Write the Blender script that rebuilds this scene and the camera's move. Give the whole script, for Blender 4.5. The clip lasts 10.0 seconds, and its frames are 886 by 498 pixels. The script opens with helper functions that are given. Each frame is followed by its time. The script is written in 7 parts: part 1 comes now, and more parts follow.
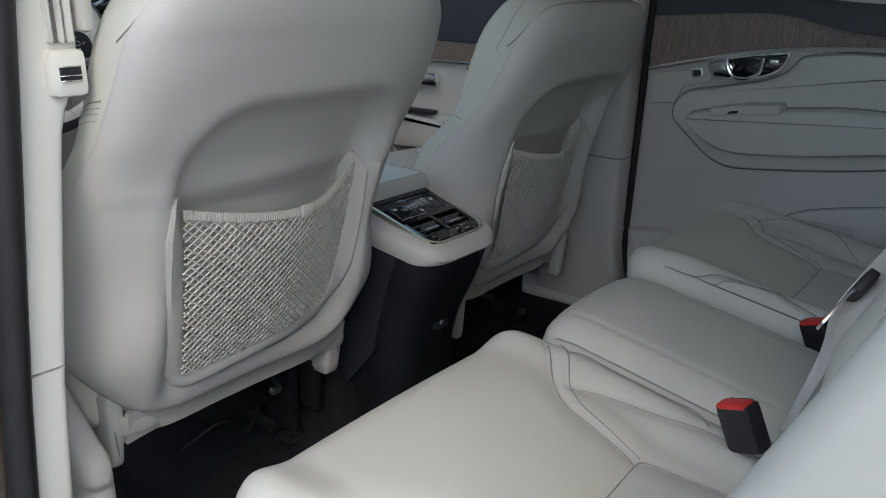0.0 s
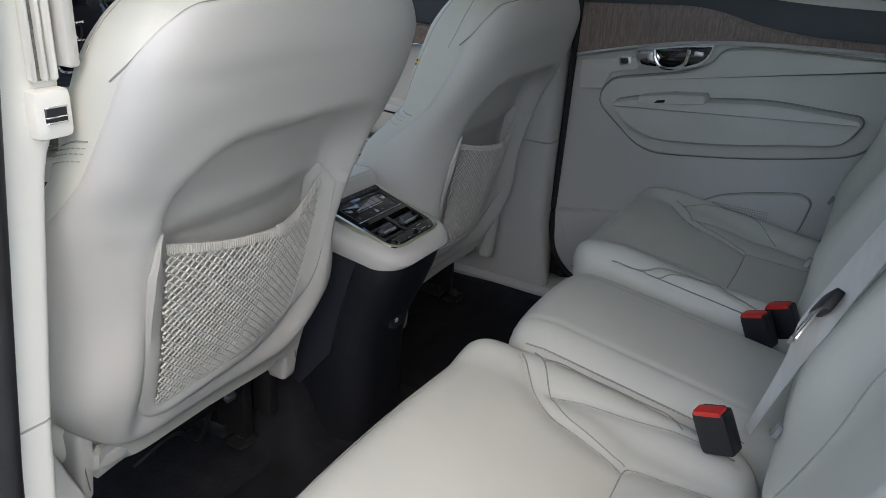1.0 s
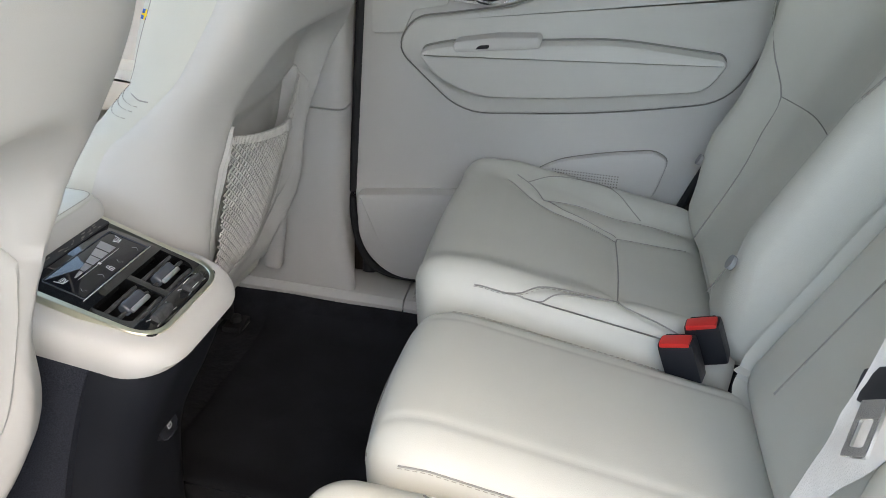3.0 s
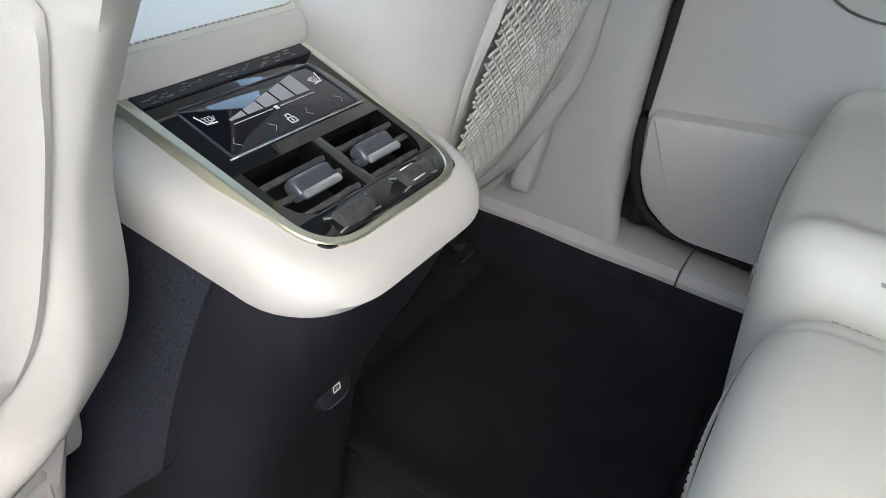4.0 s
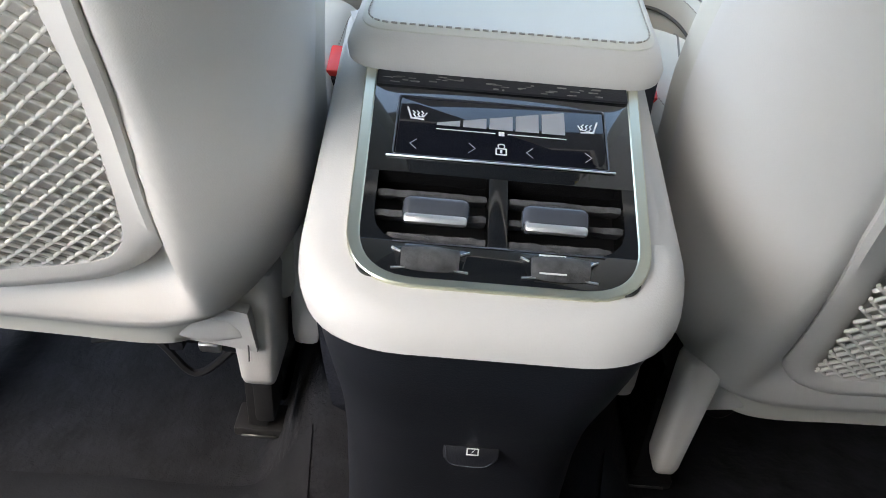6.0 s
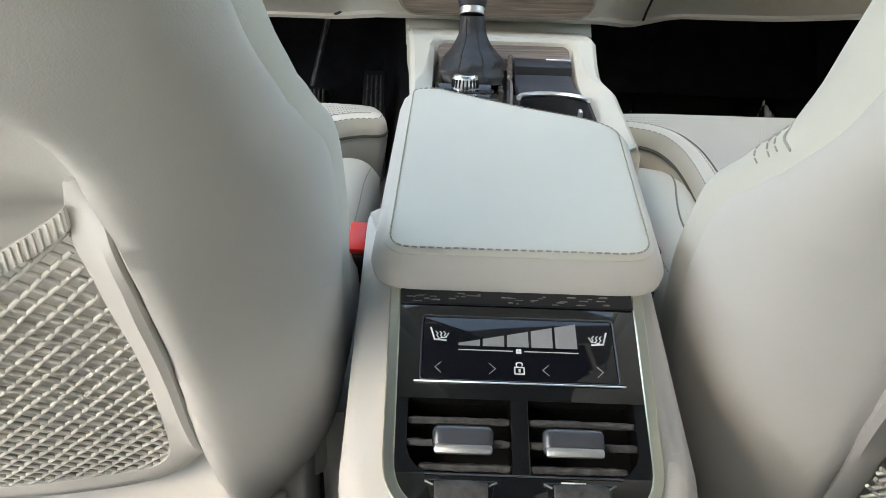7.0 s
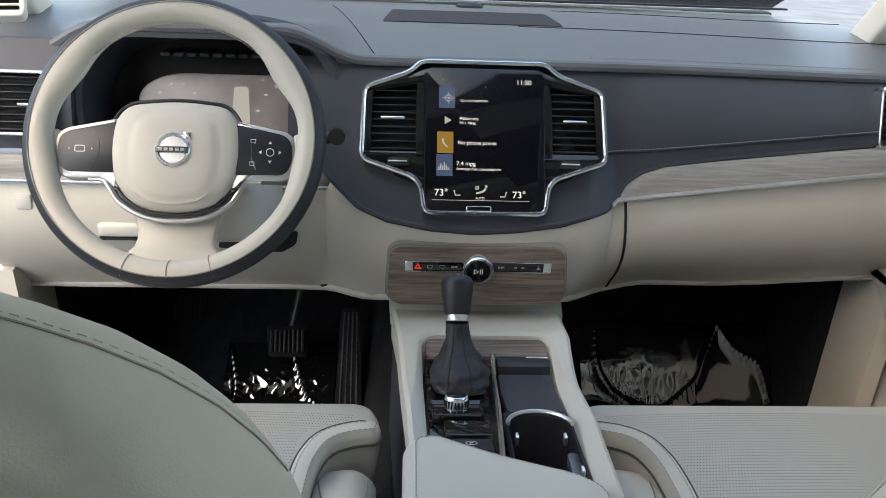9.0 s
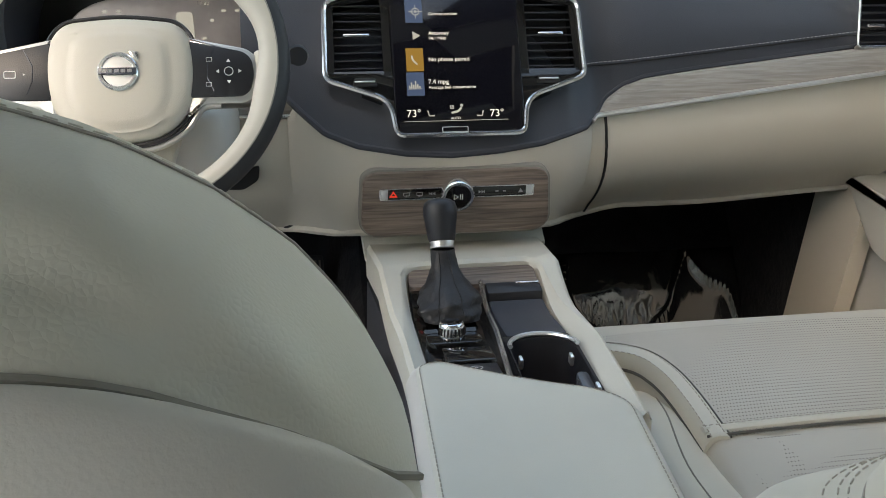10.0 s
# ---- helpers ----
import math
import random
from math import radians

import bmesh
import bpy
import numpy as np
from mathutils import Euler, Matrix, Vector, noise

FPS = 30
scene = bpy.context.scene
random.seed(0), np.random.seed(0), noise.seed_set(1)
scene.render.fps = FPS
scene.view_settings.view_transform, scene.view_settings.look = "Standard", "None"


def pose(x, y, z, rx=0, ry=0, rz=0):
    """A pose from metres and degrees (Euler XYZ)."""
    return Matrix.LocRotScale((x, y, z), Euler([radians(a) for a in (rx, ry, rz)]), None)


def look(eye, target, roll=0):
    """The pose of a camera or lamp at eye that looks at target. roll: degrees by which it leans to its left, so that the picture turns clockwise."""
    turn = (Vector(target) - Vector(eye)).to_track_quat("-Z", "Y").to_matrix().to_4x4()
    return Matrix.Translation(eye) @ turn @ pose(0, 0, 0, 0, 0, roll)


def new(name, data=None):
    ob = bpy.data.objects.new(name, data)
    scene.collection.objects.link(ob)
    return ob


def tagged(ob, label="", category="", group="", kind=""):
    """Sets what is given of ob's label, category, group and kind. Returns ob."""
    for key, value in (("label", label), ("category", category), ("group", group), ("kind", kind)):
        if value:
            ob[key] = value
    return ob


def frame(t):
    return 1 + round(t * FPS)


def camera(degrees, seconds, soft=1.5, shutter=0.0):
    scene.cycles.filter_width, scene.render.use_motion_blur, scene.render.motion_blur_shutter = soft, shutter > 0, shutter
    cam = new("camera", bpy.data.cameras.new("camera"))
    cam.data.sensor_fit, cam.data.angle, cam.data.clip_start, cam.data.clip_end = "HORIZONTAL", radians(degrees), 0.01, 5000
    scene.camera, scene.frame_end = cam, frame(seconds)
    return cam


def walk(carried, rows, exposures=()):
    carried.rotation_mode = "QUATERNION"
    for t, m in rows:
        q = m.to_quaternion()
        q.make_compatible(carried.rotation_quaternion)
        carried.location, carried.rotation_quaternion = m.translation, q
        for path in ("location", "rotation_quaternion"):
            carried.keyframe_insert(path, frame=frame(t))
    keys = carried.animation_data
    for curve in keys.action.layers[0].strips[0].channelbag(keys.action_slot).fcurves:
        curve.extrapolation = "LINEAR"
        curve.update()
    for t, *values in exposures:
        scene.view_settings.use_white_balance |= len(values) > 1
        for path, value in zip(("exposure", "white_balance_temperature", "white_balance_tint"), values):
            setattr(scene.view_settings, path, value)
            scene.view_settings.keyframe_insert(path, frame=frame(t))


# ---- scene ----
cam = camera(59.3, 10.0, 0.8)
PATH = [
    (0, (-0.9682, -0.8236, 0.8110), (0.4334, 0.2986, 0.1898), 0.84),
    (0.5, (-0.9904, -0.7351, 0.8705), (0.4912, 0.2156, 0.1557), 2.27),
    (1, (-1.0184, -0.6987, 0.8917), (0.5141, 0.1514, 0.1577), 2.98),
    (1.5, (-0.9733, -0.6786, 0.8946), (0.6814, -0.0956, 0.1651), 5.55),
    (2, (-0.8612, -0.6462, 0.8806), (0.8312, -0.1983, 0.1422), 6.58),
    (2.2, (-0.8250, -0.6299, 0.8748), (0.8613, -0.1721, 0.1286), 5.70),
    (3.3, (-0.5540, -0.3689, 0.8116), (1.1154, -0.1365, -0.0653), 3.92),
    (3.5, (-0.5076, -0.3309, 0.7842), (1.1157, 0.0255, -0.1365), 4.76),
    (4, (-0.3432, -0.2864, 0.6379), (1.0955, 0.4271, -0.3775), 8.33),
    (4.5, (-0.2229, -0.2961, 0.6136), (0.8187, 0.8671, -0.4690), 4.54),
    (5, (-0.1431, -0.3163, 0.6137), (0.2988, 1.1645, -0.4916), 2.50),
    (5.2, (-0.1096, -0.3288, 0.6167), (0.1601, 1.1781, -0.5086), 3.76),
    (6.3, (-0.0325, -0.3754, 0.6535), (-0.0477, 1.1480, -0.4819), 3.98),
    (6.5, (-0.0363, -0.3714, 0.6591), (-0.0662, 1.1458, -0.4843), 2.54),
    (7, (-0.0500, -0.3484, 0.7416), (-0.0559, 1.2547, -0.2783), 1.82),
    (7.5, (-0.0567, -0.3246, 0.8508), (-0.0619, 1.3702, -0.0080), -0.59),
    (8, (-0.0730, -0.3102, 0.9271), (-0.0486, 1.4319, 0.1691), 0.70),
    (8.5, (-0.0902, -0.3107, 0.9526), (-0.0114, 1.4412, 0.2213), 1.57),
    (9, (-0.1008, -0.3071, 0.9507), (0.0012, 1.4432, 0.2185), 2.21),
    (9.5, (-0.1427, -0.2805, 0.9249), (0.0244, 1.4658, 0.1953), 2.94),
    (10, (-0.1489, -0.2614, 0.8799), (0.0999, 1.4384, 0.0683), 0.80),
]
EXPOSURES = [(0.0, 1.7, 7350, 7), (0.5, 1.95, 7400, 8), (1.5, 2.05, 7600, 9), (2.2, 2.95, 8150, 10), (3.3, 3.3, 8250, 10), (4.0, 3.55, 7950, 9), (4.5, 3.9, 7650, 8), (5.0, 3.7, 7650, 8), (6.5, 3.6, 8200, 10), (7.0, 3.45, 8850, 8), (7.5, 3.25, 9000, 6),
             (8.0, 2.95, 8350, 9), (8.5, 2.75, 8300, 9), (9.5, 2.6, 8400, 9), (10.0, 2.7, 9000, 8)]
walk(cam, [(t, look(eye, target, roll)) for t, eye, target, roll in PATH], EXPOSURES)

# ---- light ----
SUN_ELEVATION, SUN_AZIMUTH = 50.0, 128.0     # degrees; azimuth counted from +y (ahead) towards -x (the open side)
world = bpy.data.worlds.new("daylight")
world.use_nodes = True
scene.world = world
wn, wl = world.node_tree.nodes, world.node_tree.links
sky = wn.new("ShaderNodeTexSky")
sky.sky_type, sky.sun_disc = "NISHITA", False
sky.sun_elevation, sky.sun_rotation = radians(SUN_ELEVATION), radians(-SUN_AZIMUTH)
sky.air_density, sky.dust_density = 1.0, 1.2
wn["Background"].inputs["Strength"].default_value = 0.15
wl.new(sky.outputs[0], wn["Background"].inputs["Color"])
sun_data = bpy.data.lights.new("sun", "SUN")
sun_data.energy, sun_data.angle, sun_data.color = 0.07, radians(60.0), (1.0, 0.99, 0.96)
sun = new("sun", sun_data)
az, el = radians(SUN_AZIMUTH), radians(SUN_ELEVATION)
sun.matrix_world = look((-math.sin(az) * math.cos(el) * 20, math.cos(az) * math.cos(el) * 20, math.sin(el) * 20), (0, 0, 0))


# ---- materials ----
def material(name, colour, rough=0.5, metal=0.0, vary=0.08, vary_scale=6.0, grain=0.0, grain_scale=900.0,
             grain_kind="noise", relief=0.0, relief_scale=60.0, coat=0.0, sheen=0.0, rough_vary=0.08, stretch=(1, 1, 1), spec=0.5):
    m = bpy.data.materials.new(name)
    m.use_nodes = True
    n, l = m.node_tree.nodes, m.node_tree.links
    b = n["Principled BSDF"]
    b.inputs["Metallic"].default_value = metal
    b.inputs["Coat Weight"].default_value = coat
    b.inputs["Coat Roughness"].default_value = 0.05
    b.inputs["Sheen Weight"].default_value = sheen
    b.inputs["Specular IOR Level"].default_value = spec
    at = n.new("ShaderNodeTexCoord")
    mp = n.new("ShaderNodeMapping")
    mp.inputs["Scale"].default_value = stretch
    l.new(at.outputs["Object"], mp.inputs["Vector"])
    big = n.new("ShaderNodeTexNoise")
    big.inputs["Scale"].default_value, big.inputs["Detail"].default_value = vary_scale, 4
    l.new(mp.outputs[0], big.inputs["Vector"])
    ramp = n.new("ShaderNodeValToRGB")
    ramp.color_ramp.elements[0].position, ramp.color_ramp.elements[1].position = 0.3, 0.7
    ramp.color_ramp.elements[0].color = (*[c * (1 - vary) for c in colour], 1)
    ramp.color_ramp.elements[1].color = (*[min(1, c * (1 + vary)) for c in colour], 1)
    l.new(big.outputs["Fac"], ramp.inputs["Fac"])
    l.new(ramp.outputs[0], b.inputs["Base Color"])
    rr = n.new("ShaderNodeMapRange")
    rr.inputs["To Min"].default_value, rr.inputs["To Max"].default_value = max(0.02, rough - rough_vary), min(1, rough + rough_vary)
    l.new(big.outputs["Fac"], rr.inputs["Value"])
    l.new(rr.outputs[0], b.inputs["Roughness"])
    last = None
    if grain:
        if grain_kind == "cells":
            g = n.new("ShaderNodeTexVoronoi")
            g.feature = "DISTANCE_TO_EDGE"
            out = g.outputs["Distance"]
        else:
            g = n.new("ShaderNodeTexNoise")
            g.inputs["Detail"].default_value = 3
            out = g.outputs["Fac"]
        g.inputs["Scale"].default_value = grain_scale
        l.new(mp.outputs[0], g.inputs["Vector"])
        bump = n.new("ShaderNodeBump")
        bump.inputs["Strength"].default_value, bump.inputs["Distance"].default_value = grain, 0.0006
        l.new(out, bump.inputs["Height"])
        last = bump
    if relief:
        g = n.new("ShaderNodeTexNoise")
        g.inputs["Scale"].default_value, g.inputs["Detail"].default_value = relief_scale, 2
        l.new(mp.outputs[0], g.inputs["Vector"])
        bump = n.new("ShaderNodeBump")
        bump.inputs["Strength"].default_value, bump.inputs["Distance"].default_value = relief, 0.004
        l.new(g.outputs["Fac"], bump.inputs["Height"])
        if last:
            l.new(last.outputs[0], bump.inputs["Normal"])
        last = bump
    if last:
        l.new(last.outputs[0], b.inputs["Normal"])
    return m


def wood_material(name, dark, light, axis):
    m = bpy.data.materials.new(name)
    m.use_nodes = True
    n, l = m.node_tree.nodes, m.node_tree.links
    b = n["Principled BSDF"]
    at, mp = n.new("ShaderNodeTexCoord"), n.new("ShaderNodeMapping")
    mp.inputs["Scale"].default_value = [6 if i == axis else 110 for i in range(3)]
    l.new(at.outputs["Object"], mp.inputs["Vector"])
    a = n.new("ShaderNodeTexNoise")
    a.inputs["Scale"].default_value, a.inputs["Detail"].default_value, a.inputs["Distortion"].default_value = 2.4, 6, 0.6
    l.new(mp.outputs[0], a.inputs["Vector"])
    ramp = n.new("ShaderNodeValToRGB")
    ramp.color_ramp.elements[0].position, ramp.color_ramp.elements[1].position = 0.32, 0.68
    ramp.color_ramp.elements[0].color, ramp.color_ramp.elements[1].color = (*dark, 1), (*light, 1)
    l.new(a.outputs["Fac"], ramp.inputs["Fac"])
    l.new(ramp.outputs[0], b.inputs["Base Color"])
    b.inputs["Roughness"].default_value = 0.5
    bump = n.new("ShaderNodeBump")
    bump.inputs["Strength"].default_value, bump.inputs["Distance"].default_value = 0.35, 0.0008
    l.new(a.outputs["Fac"], bump.inputs["Height"])
    l.new(bump.outputs[0], b.inputs["Normal"])
    return m


def glow_material(name, colour, strength=1.0):
    m = bpy.data.materials.new(name)
    m.use_nodes = True
    b = m.node_tree.nodes["Principled BSDF"]
    b.inputs["Base Color"].default_value = (*[c * 0.1 for c in colour], 1)
    b.inputs["Emission Color"].default_value = (*colour, 1)
    b.inputs["Emission Strength"].default_value = strength
    b.inputs["Roughness"].default_value = 0.3
    return m


def pane_material(name, tint, gloss=0.07, rough=0.01):
    """A thin clear sheet: mostly see-through, with a weak mirror on top."""
    m = bpy.data.materials.new(name)
    m.use_nodes = True
    n, l = m.node_tree.nodes, m.node_tree.links
    n.remove(n["Principled BSDF"])
    t, g, mix = n.new("ShaderNodeBsdfTransparent"), n.new("ShaderNodeBsdfGlossy"), n.new("ShaderNodeMixShader")
    t.inputs["Color"].default_value = (*tint, 1)
    g.inputs["Roughness"].default_value = rough
    fr = n.new("ShaderNodeFresnel")
    fr.inputs["IOR"].default_value = 1.45
    mul = n.new("ShaderNodeMath")
    mul.operation = "MULTIPLY_ADD"
    mul.inputs[1].default_value, mul.inputs[2].default_value = 0.9, gloss
    l.new(fr.outputs[0], mul.inputs[0])
    l.new(mul.outputs[0], mix.inputs[0])
    l.new(t.outputs[0], mix.inputs[1])
    l.new(g.outputs[0], mix.inputs[2])
    l.new(mix.outputs[0], n["Material Output"].inputs["Surface"])
    return m


LEATHER = material("pale leather", (0.585, 0.572, 0.505), 0.46, vary=0.03, vary_scale=9, grain=0.22, grain_scale=620, grain_kind="cells", relief=0.10, relief_scale=28)
LEATHER_PERFORATED = material("perforated pale leather", (0.49, 0.475, 0.43), 0.55, vary=0.03, vary_scale=9, grain=0.22, grain_scale=620, grain_kind="cells", relief=0.08, relief_scale=28)
LEATHER_WARM = material("warm pale leather", (0.55, 0.515, 0.445), 0.48, vary=0.03, vary_scale=9, grain=0.22, grain_scale=620, grain_kind="cells", relief=0.06, relief_scale=28)
LEATHER_DULL = material("pale leather side", (0.57, 0.555, 0.51), 0.52, vary=0.03, vary_scale=9, grain=0.22, grain_scale=620, grain_kind="cells", relief=0.08, relief_scale=22)
SEAM = material("seam groove", (0.25, 0.24, 0.215), 0.8, vary=0.1)
SEAM_SOFT = material("pale seam groove", (0.33, 0.315, 0.285), 0.8, vary=0.1)
HOLE = material("dark perforation", (0.10, 0.097, 0.09), 0.9, vary=0.1)
THREAD = material("beige thread", (0.37, 0.35, 0.30), 0.7, vary=0.1, grain=0.3, grain_scale=2500)
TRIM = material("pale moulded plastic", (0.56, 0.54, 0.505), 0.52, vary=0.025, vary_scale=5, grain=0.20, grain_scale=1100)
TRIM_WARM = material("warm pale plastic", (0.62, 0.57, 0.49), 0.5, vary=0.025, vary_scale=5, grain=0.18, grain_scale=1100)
# base colour raised to carry the sunlight on the west pillar
PILLAR_LIT = material("ivory pillar plastic with sunlight", (0.80, 0.78, 0.715), 0.5, vary=0.03, vary_scale=5, grain=0.2, grain_scale=900)
NET = material("beige elastic cord", (0.60, 0.575, 0.525), 0.75, vary=0.10, vary_scale=60, grain=0.5, grain_scale=2200)
BAND = material("beige ribbed elastic", (0.60, 0.57, 0.53), 0.7, vary=0.06, vary_scale=40, grain=0.6, grain_scale=500, stretch=(8, 1, 1))
CARPET = material("black carpet", (0.0135, 0.0147, 0.0180), 0.95, vary=0.35, vary_scale=30, grain=1.0, grain_scale=700, relief=0.5, relief_scale=90, sheen=0.04, spec=0.2)
FELT = material("dark blue grey felt", (0.030, 0.033, 0.043), 0.95, vary=0.5, vary_scale=700, grain=1.0, grain_scale=1500, spec=0.1)
MAT = material("dark grey rubber mat", (0.0140, 0.0152, 0.0182), 0.8, vary=0.25, vary_scale=14, grain=0.6, grain_scale=420, relief=0.2, relief_scale=30, spec=0.15)
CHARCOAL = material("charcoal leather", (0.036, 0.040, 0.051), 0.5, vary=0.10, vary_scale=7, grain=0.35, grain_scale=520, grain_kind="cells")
# lighter than CHARCOAL: the windscreen's reflection is put into the base colour
DASHTOP = material("charcoal soft dash skin with sky sheen", (0.115, 0.122, 0.132), 0.45, vary=0.10, vary_scale=5, grain=0.30, grain_scale=480, grain_kind="cells")
BLACK = material("black moulded plastic", (0.014, 0.015, 0.019), 0.42, vary=0.15, vary_scale=8, grain=0.3, grain_scale=800)
BOOT = material("creased black leather", (0.012, 0.012, 0.014), 0.5, vary=0.2, vary_scale=12, grain=0.4, grain_scale=420, grain_kind="cells", relief=0.6, relief_scale=70)
HOUSING = material("dark navy plastic", (0.014, 0.0155, 0.020), 0.46, vary=0.15, vary_scale=8, grain=0.3, grain_scale=800)
BLACK_DULL = material("dull black plastic", (0.008, 0.008, 0.009), 0.7, vary=0.2, vary_scale=10, grain=0.3, grain_scale=700)
PIANO = material("black lacquer", (0.006, 0.006, 0.006), 0.06, vary=0.1, rough_vary=0.02, coat=0.4)
DUSTY = material("dusty black slat", (0.055, 0.055, 0.055), 0.7, vary=0.55, vary_scale=160, grain=0.8, grain_scale=900)
# real grit on the console, and painted shade in the belt slide channel
DUST_AND_SHADE = material("pale dust and channel shade", (0.20, 0.195, 0.18), 0.9, vary=0.4, vary_scale=200)
GUNMETAL = material("blue grey lacquer", (0.055, 0.062, 0.075), 0.25, vary=0.1, coat=0.3)
CHROME = material("bright chrome", (0.88, 0.89, 0.90), 0.20, metal=1.0, vary=0.03, rough_vary=0.03)
SATIN = material("satin aluminium", (0.88, 0.88, 0.87), 0.38, metal=1.0, vary=0.05, rough_vary=0.06)
SILVER = material("satin grey metal", (0.60, 0.59, 0.57), 0.36, metal=1.0, vary=0.05, rough_vary=0.06)
RIM_LEATHER = material("black rim leather", (0.017, 0.018, 0.022), 0.48, vary=0.12, vary_scale=9, grain=0.35, grain_scale=520, grain_kind="cells")
GILT = material("satin pale metal", (0.66, 0.65, 0.52), 0.30, metal=1.0, vary=0.05)
STEEL = material("worn dark steel", (0.10, 0.10, 0.10), 0.4, metal=0.8, vary=0.3, vary_scale=60)
RED = material("red plastic", (0.72, 0.035, 0.03), 0.35, vary=0.05)
WEB = material("beige belt webbing", (0.60, 0.575, 0.53), 0.65, vary=0.05, vary_scale=30, grain=0.6, grain_scale=420, stretch=(1, 5, 1))
RUBBER = material("black door seal rubber", (0.018, 0.018, 0.020), 0.6, vary=0.2, vary_scale=25, grain=0.3, grain_scale=500)
BODY = material("dark bronze body paint", (0.06, 0.045, 0.035), 0.25, metal=0.3, coat=0.5)
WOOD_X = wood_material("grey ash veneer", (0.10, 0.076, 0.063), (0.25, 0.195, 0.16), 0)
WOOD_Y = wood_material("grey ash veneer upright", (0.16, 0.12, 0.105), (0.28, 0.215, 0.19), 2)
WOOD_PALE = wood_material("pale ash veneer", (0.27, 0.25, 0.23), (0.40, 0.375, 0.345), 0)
HEADLINER = material("pale roof cloth", (0.66, 0.65, 0.62), 0.9, vary=0.04, grain=0.4, grain_scale=600)
SKY_BLOCK = material("dull grey sky blocker", (0.36, 0.36, 0.37), 0.9, vary=0.2, vary_scale=1.2, grain=0.5, grain_scale=60)
ASPHALT = material("grey asphalt", (0.20, 0.20, 0.20), 0.9, vary=0.2, vary_scale=1.5, grain=0.6, grain_scale=120)
FOIL = material("clear wrinkled film", (0.010, 0.011, 0.012), 0.07, vary=0.3, vary_scale=9, relief=0.22, relief_scale=26, rough_vary=0.03, spec=1.0, coat=1.0)
FOIL.node_tree.nodes["Principled BSDF"].inputs["IOR"].default_value = 2.0
SCREEN = material("dark display glass", (0.004, 0.004, 0.006), 0.05, vary=0.1, rough_vary=0.01)
GREY_PRINT = material("grey printed mark", (0.30, 0.30, 0.30), 0.5, vary=0.02)
PALE_PRINT = material("pale printed mark", (0.75, 0.75, 0.73), 0.5, vary=0.02)
# pale base colour paints in the light scattered off the display
CLUSTER = material("display glass with painted haze", (0.34, 0.30, 0.285), 0.32, vary=0.25, vary_scale=14)
GLOW_WHITE = glow_material("lit white symbol", (0.85, 0.88, 0.92), 0.17)
GLOW_DIM = glow_material("lit grey symbol", (0.55, 0.58, 0.60), 0.11)
GLOW_BLUE = glow_material("lit navy tile", (0.035, 0.06, 0.13), 0.22)
GLOW_AMBER = glow_material("lit amber tile", (0.40, 0.24, 0.05), 0.10)
GLOW_RED = glow_material("lit red symbol", (0.9, 0.05, 0.03), 0.12)
FLAG_BLUE = material("blue woven tag", (0.02, 0.10, 0.40), 0.7)
FLAG_YELLOW = material("yellow woven tag", (0.80, 0.55, 0.03), 0.7)
GLASS = pane_material("clear window glass", (0.93, 0.96, 0.95))
GLASS_ROOF = pane_material("grey tinted roof glass", (0.16, 0.17, 0.17))
GLASS_REAR = pane_material("grey tinted rear glass", (0.24, 0.25, 0.25))
GLASS_DARK = pane_material("dark tinted window glass", (0.06, 0.065, 0.065))


# ---- mesh tools ----
def thing(name, place, label, category, group=""):
    ob = new(name)
    ob.empty_display_size = 0.05
    ob.location = place
    return tagged(ob, label, category, group)


def origin(ob):
    at = Vector(ob.location)
    return at + origin(ob.parent) if ob.parent else at


def finish(bm, name, mat, sharp):
    me = bpy.data.meshes.new(name)
    bmesh.ops.remove_doubles(bm, verts=bm.verts, dist=1e-6)
    bmesh.ops.recalc_face_normals(bm, faces=bm.faces)
    bm.to_mesh(me)
    bm.free()
    me.materials.append(mat)
    me.shade_smooth()
    me.set_sharp_from_angle(angle=radians(sharp))
    return me


def part(name, bm, mat, parent, label="", sharp=40):
    """One mesh object, given in world places, under a thing or a part."""
    base = origin(parent)
    bmesh.ops.translate(bm, verts=bm.verts, vec=-base)
    ob = new(name, finish(bm, name, mat, sharp))
    ob.parent = parent
    return tagged(ob, label, kind="stuff" if name == "stitching" else "")


def solid(name, bm, mat, label="", category="", kind="", group="", sharp=40):
    return tagged(new(name, finish(bm, name, mat, sharp)), label, category, group, kind)


def join(bm, other):
    me = bpy.data.meshes.new("tmp")
    other.to_mesh(me)
    other.free()
    bm.from_mesh(me)
    bpy.data.meshes.remove(me)
    return bm


def rbox(c, size, r=0.003, seg=2, turn=None, bm=None):
    t = bmesh.new()
    bmesh.ops.create_cube(t, size=1)
    bmesh.ops.scale(t, verts=t.verts, vec=size)
    if r > 0:
        bmesh.ops.bevel(t, geom=t.edges[:], offset=min(r, min(size) * 0.48), segments=seg, profile=0.5, affect="EDGES")
    m = Matrix.Translation(c) @ (turn if turn is not None else Matrix())
    bmesh.ops.transform(t, matrix=m, verts=t.verts)
    return join(bm, t) if bm else t


def spin_x(d):
    return Matrix.Rotation(radians(d), 4, "X")


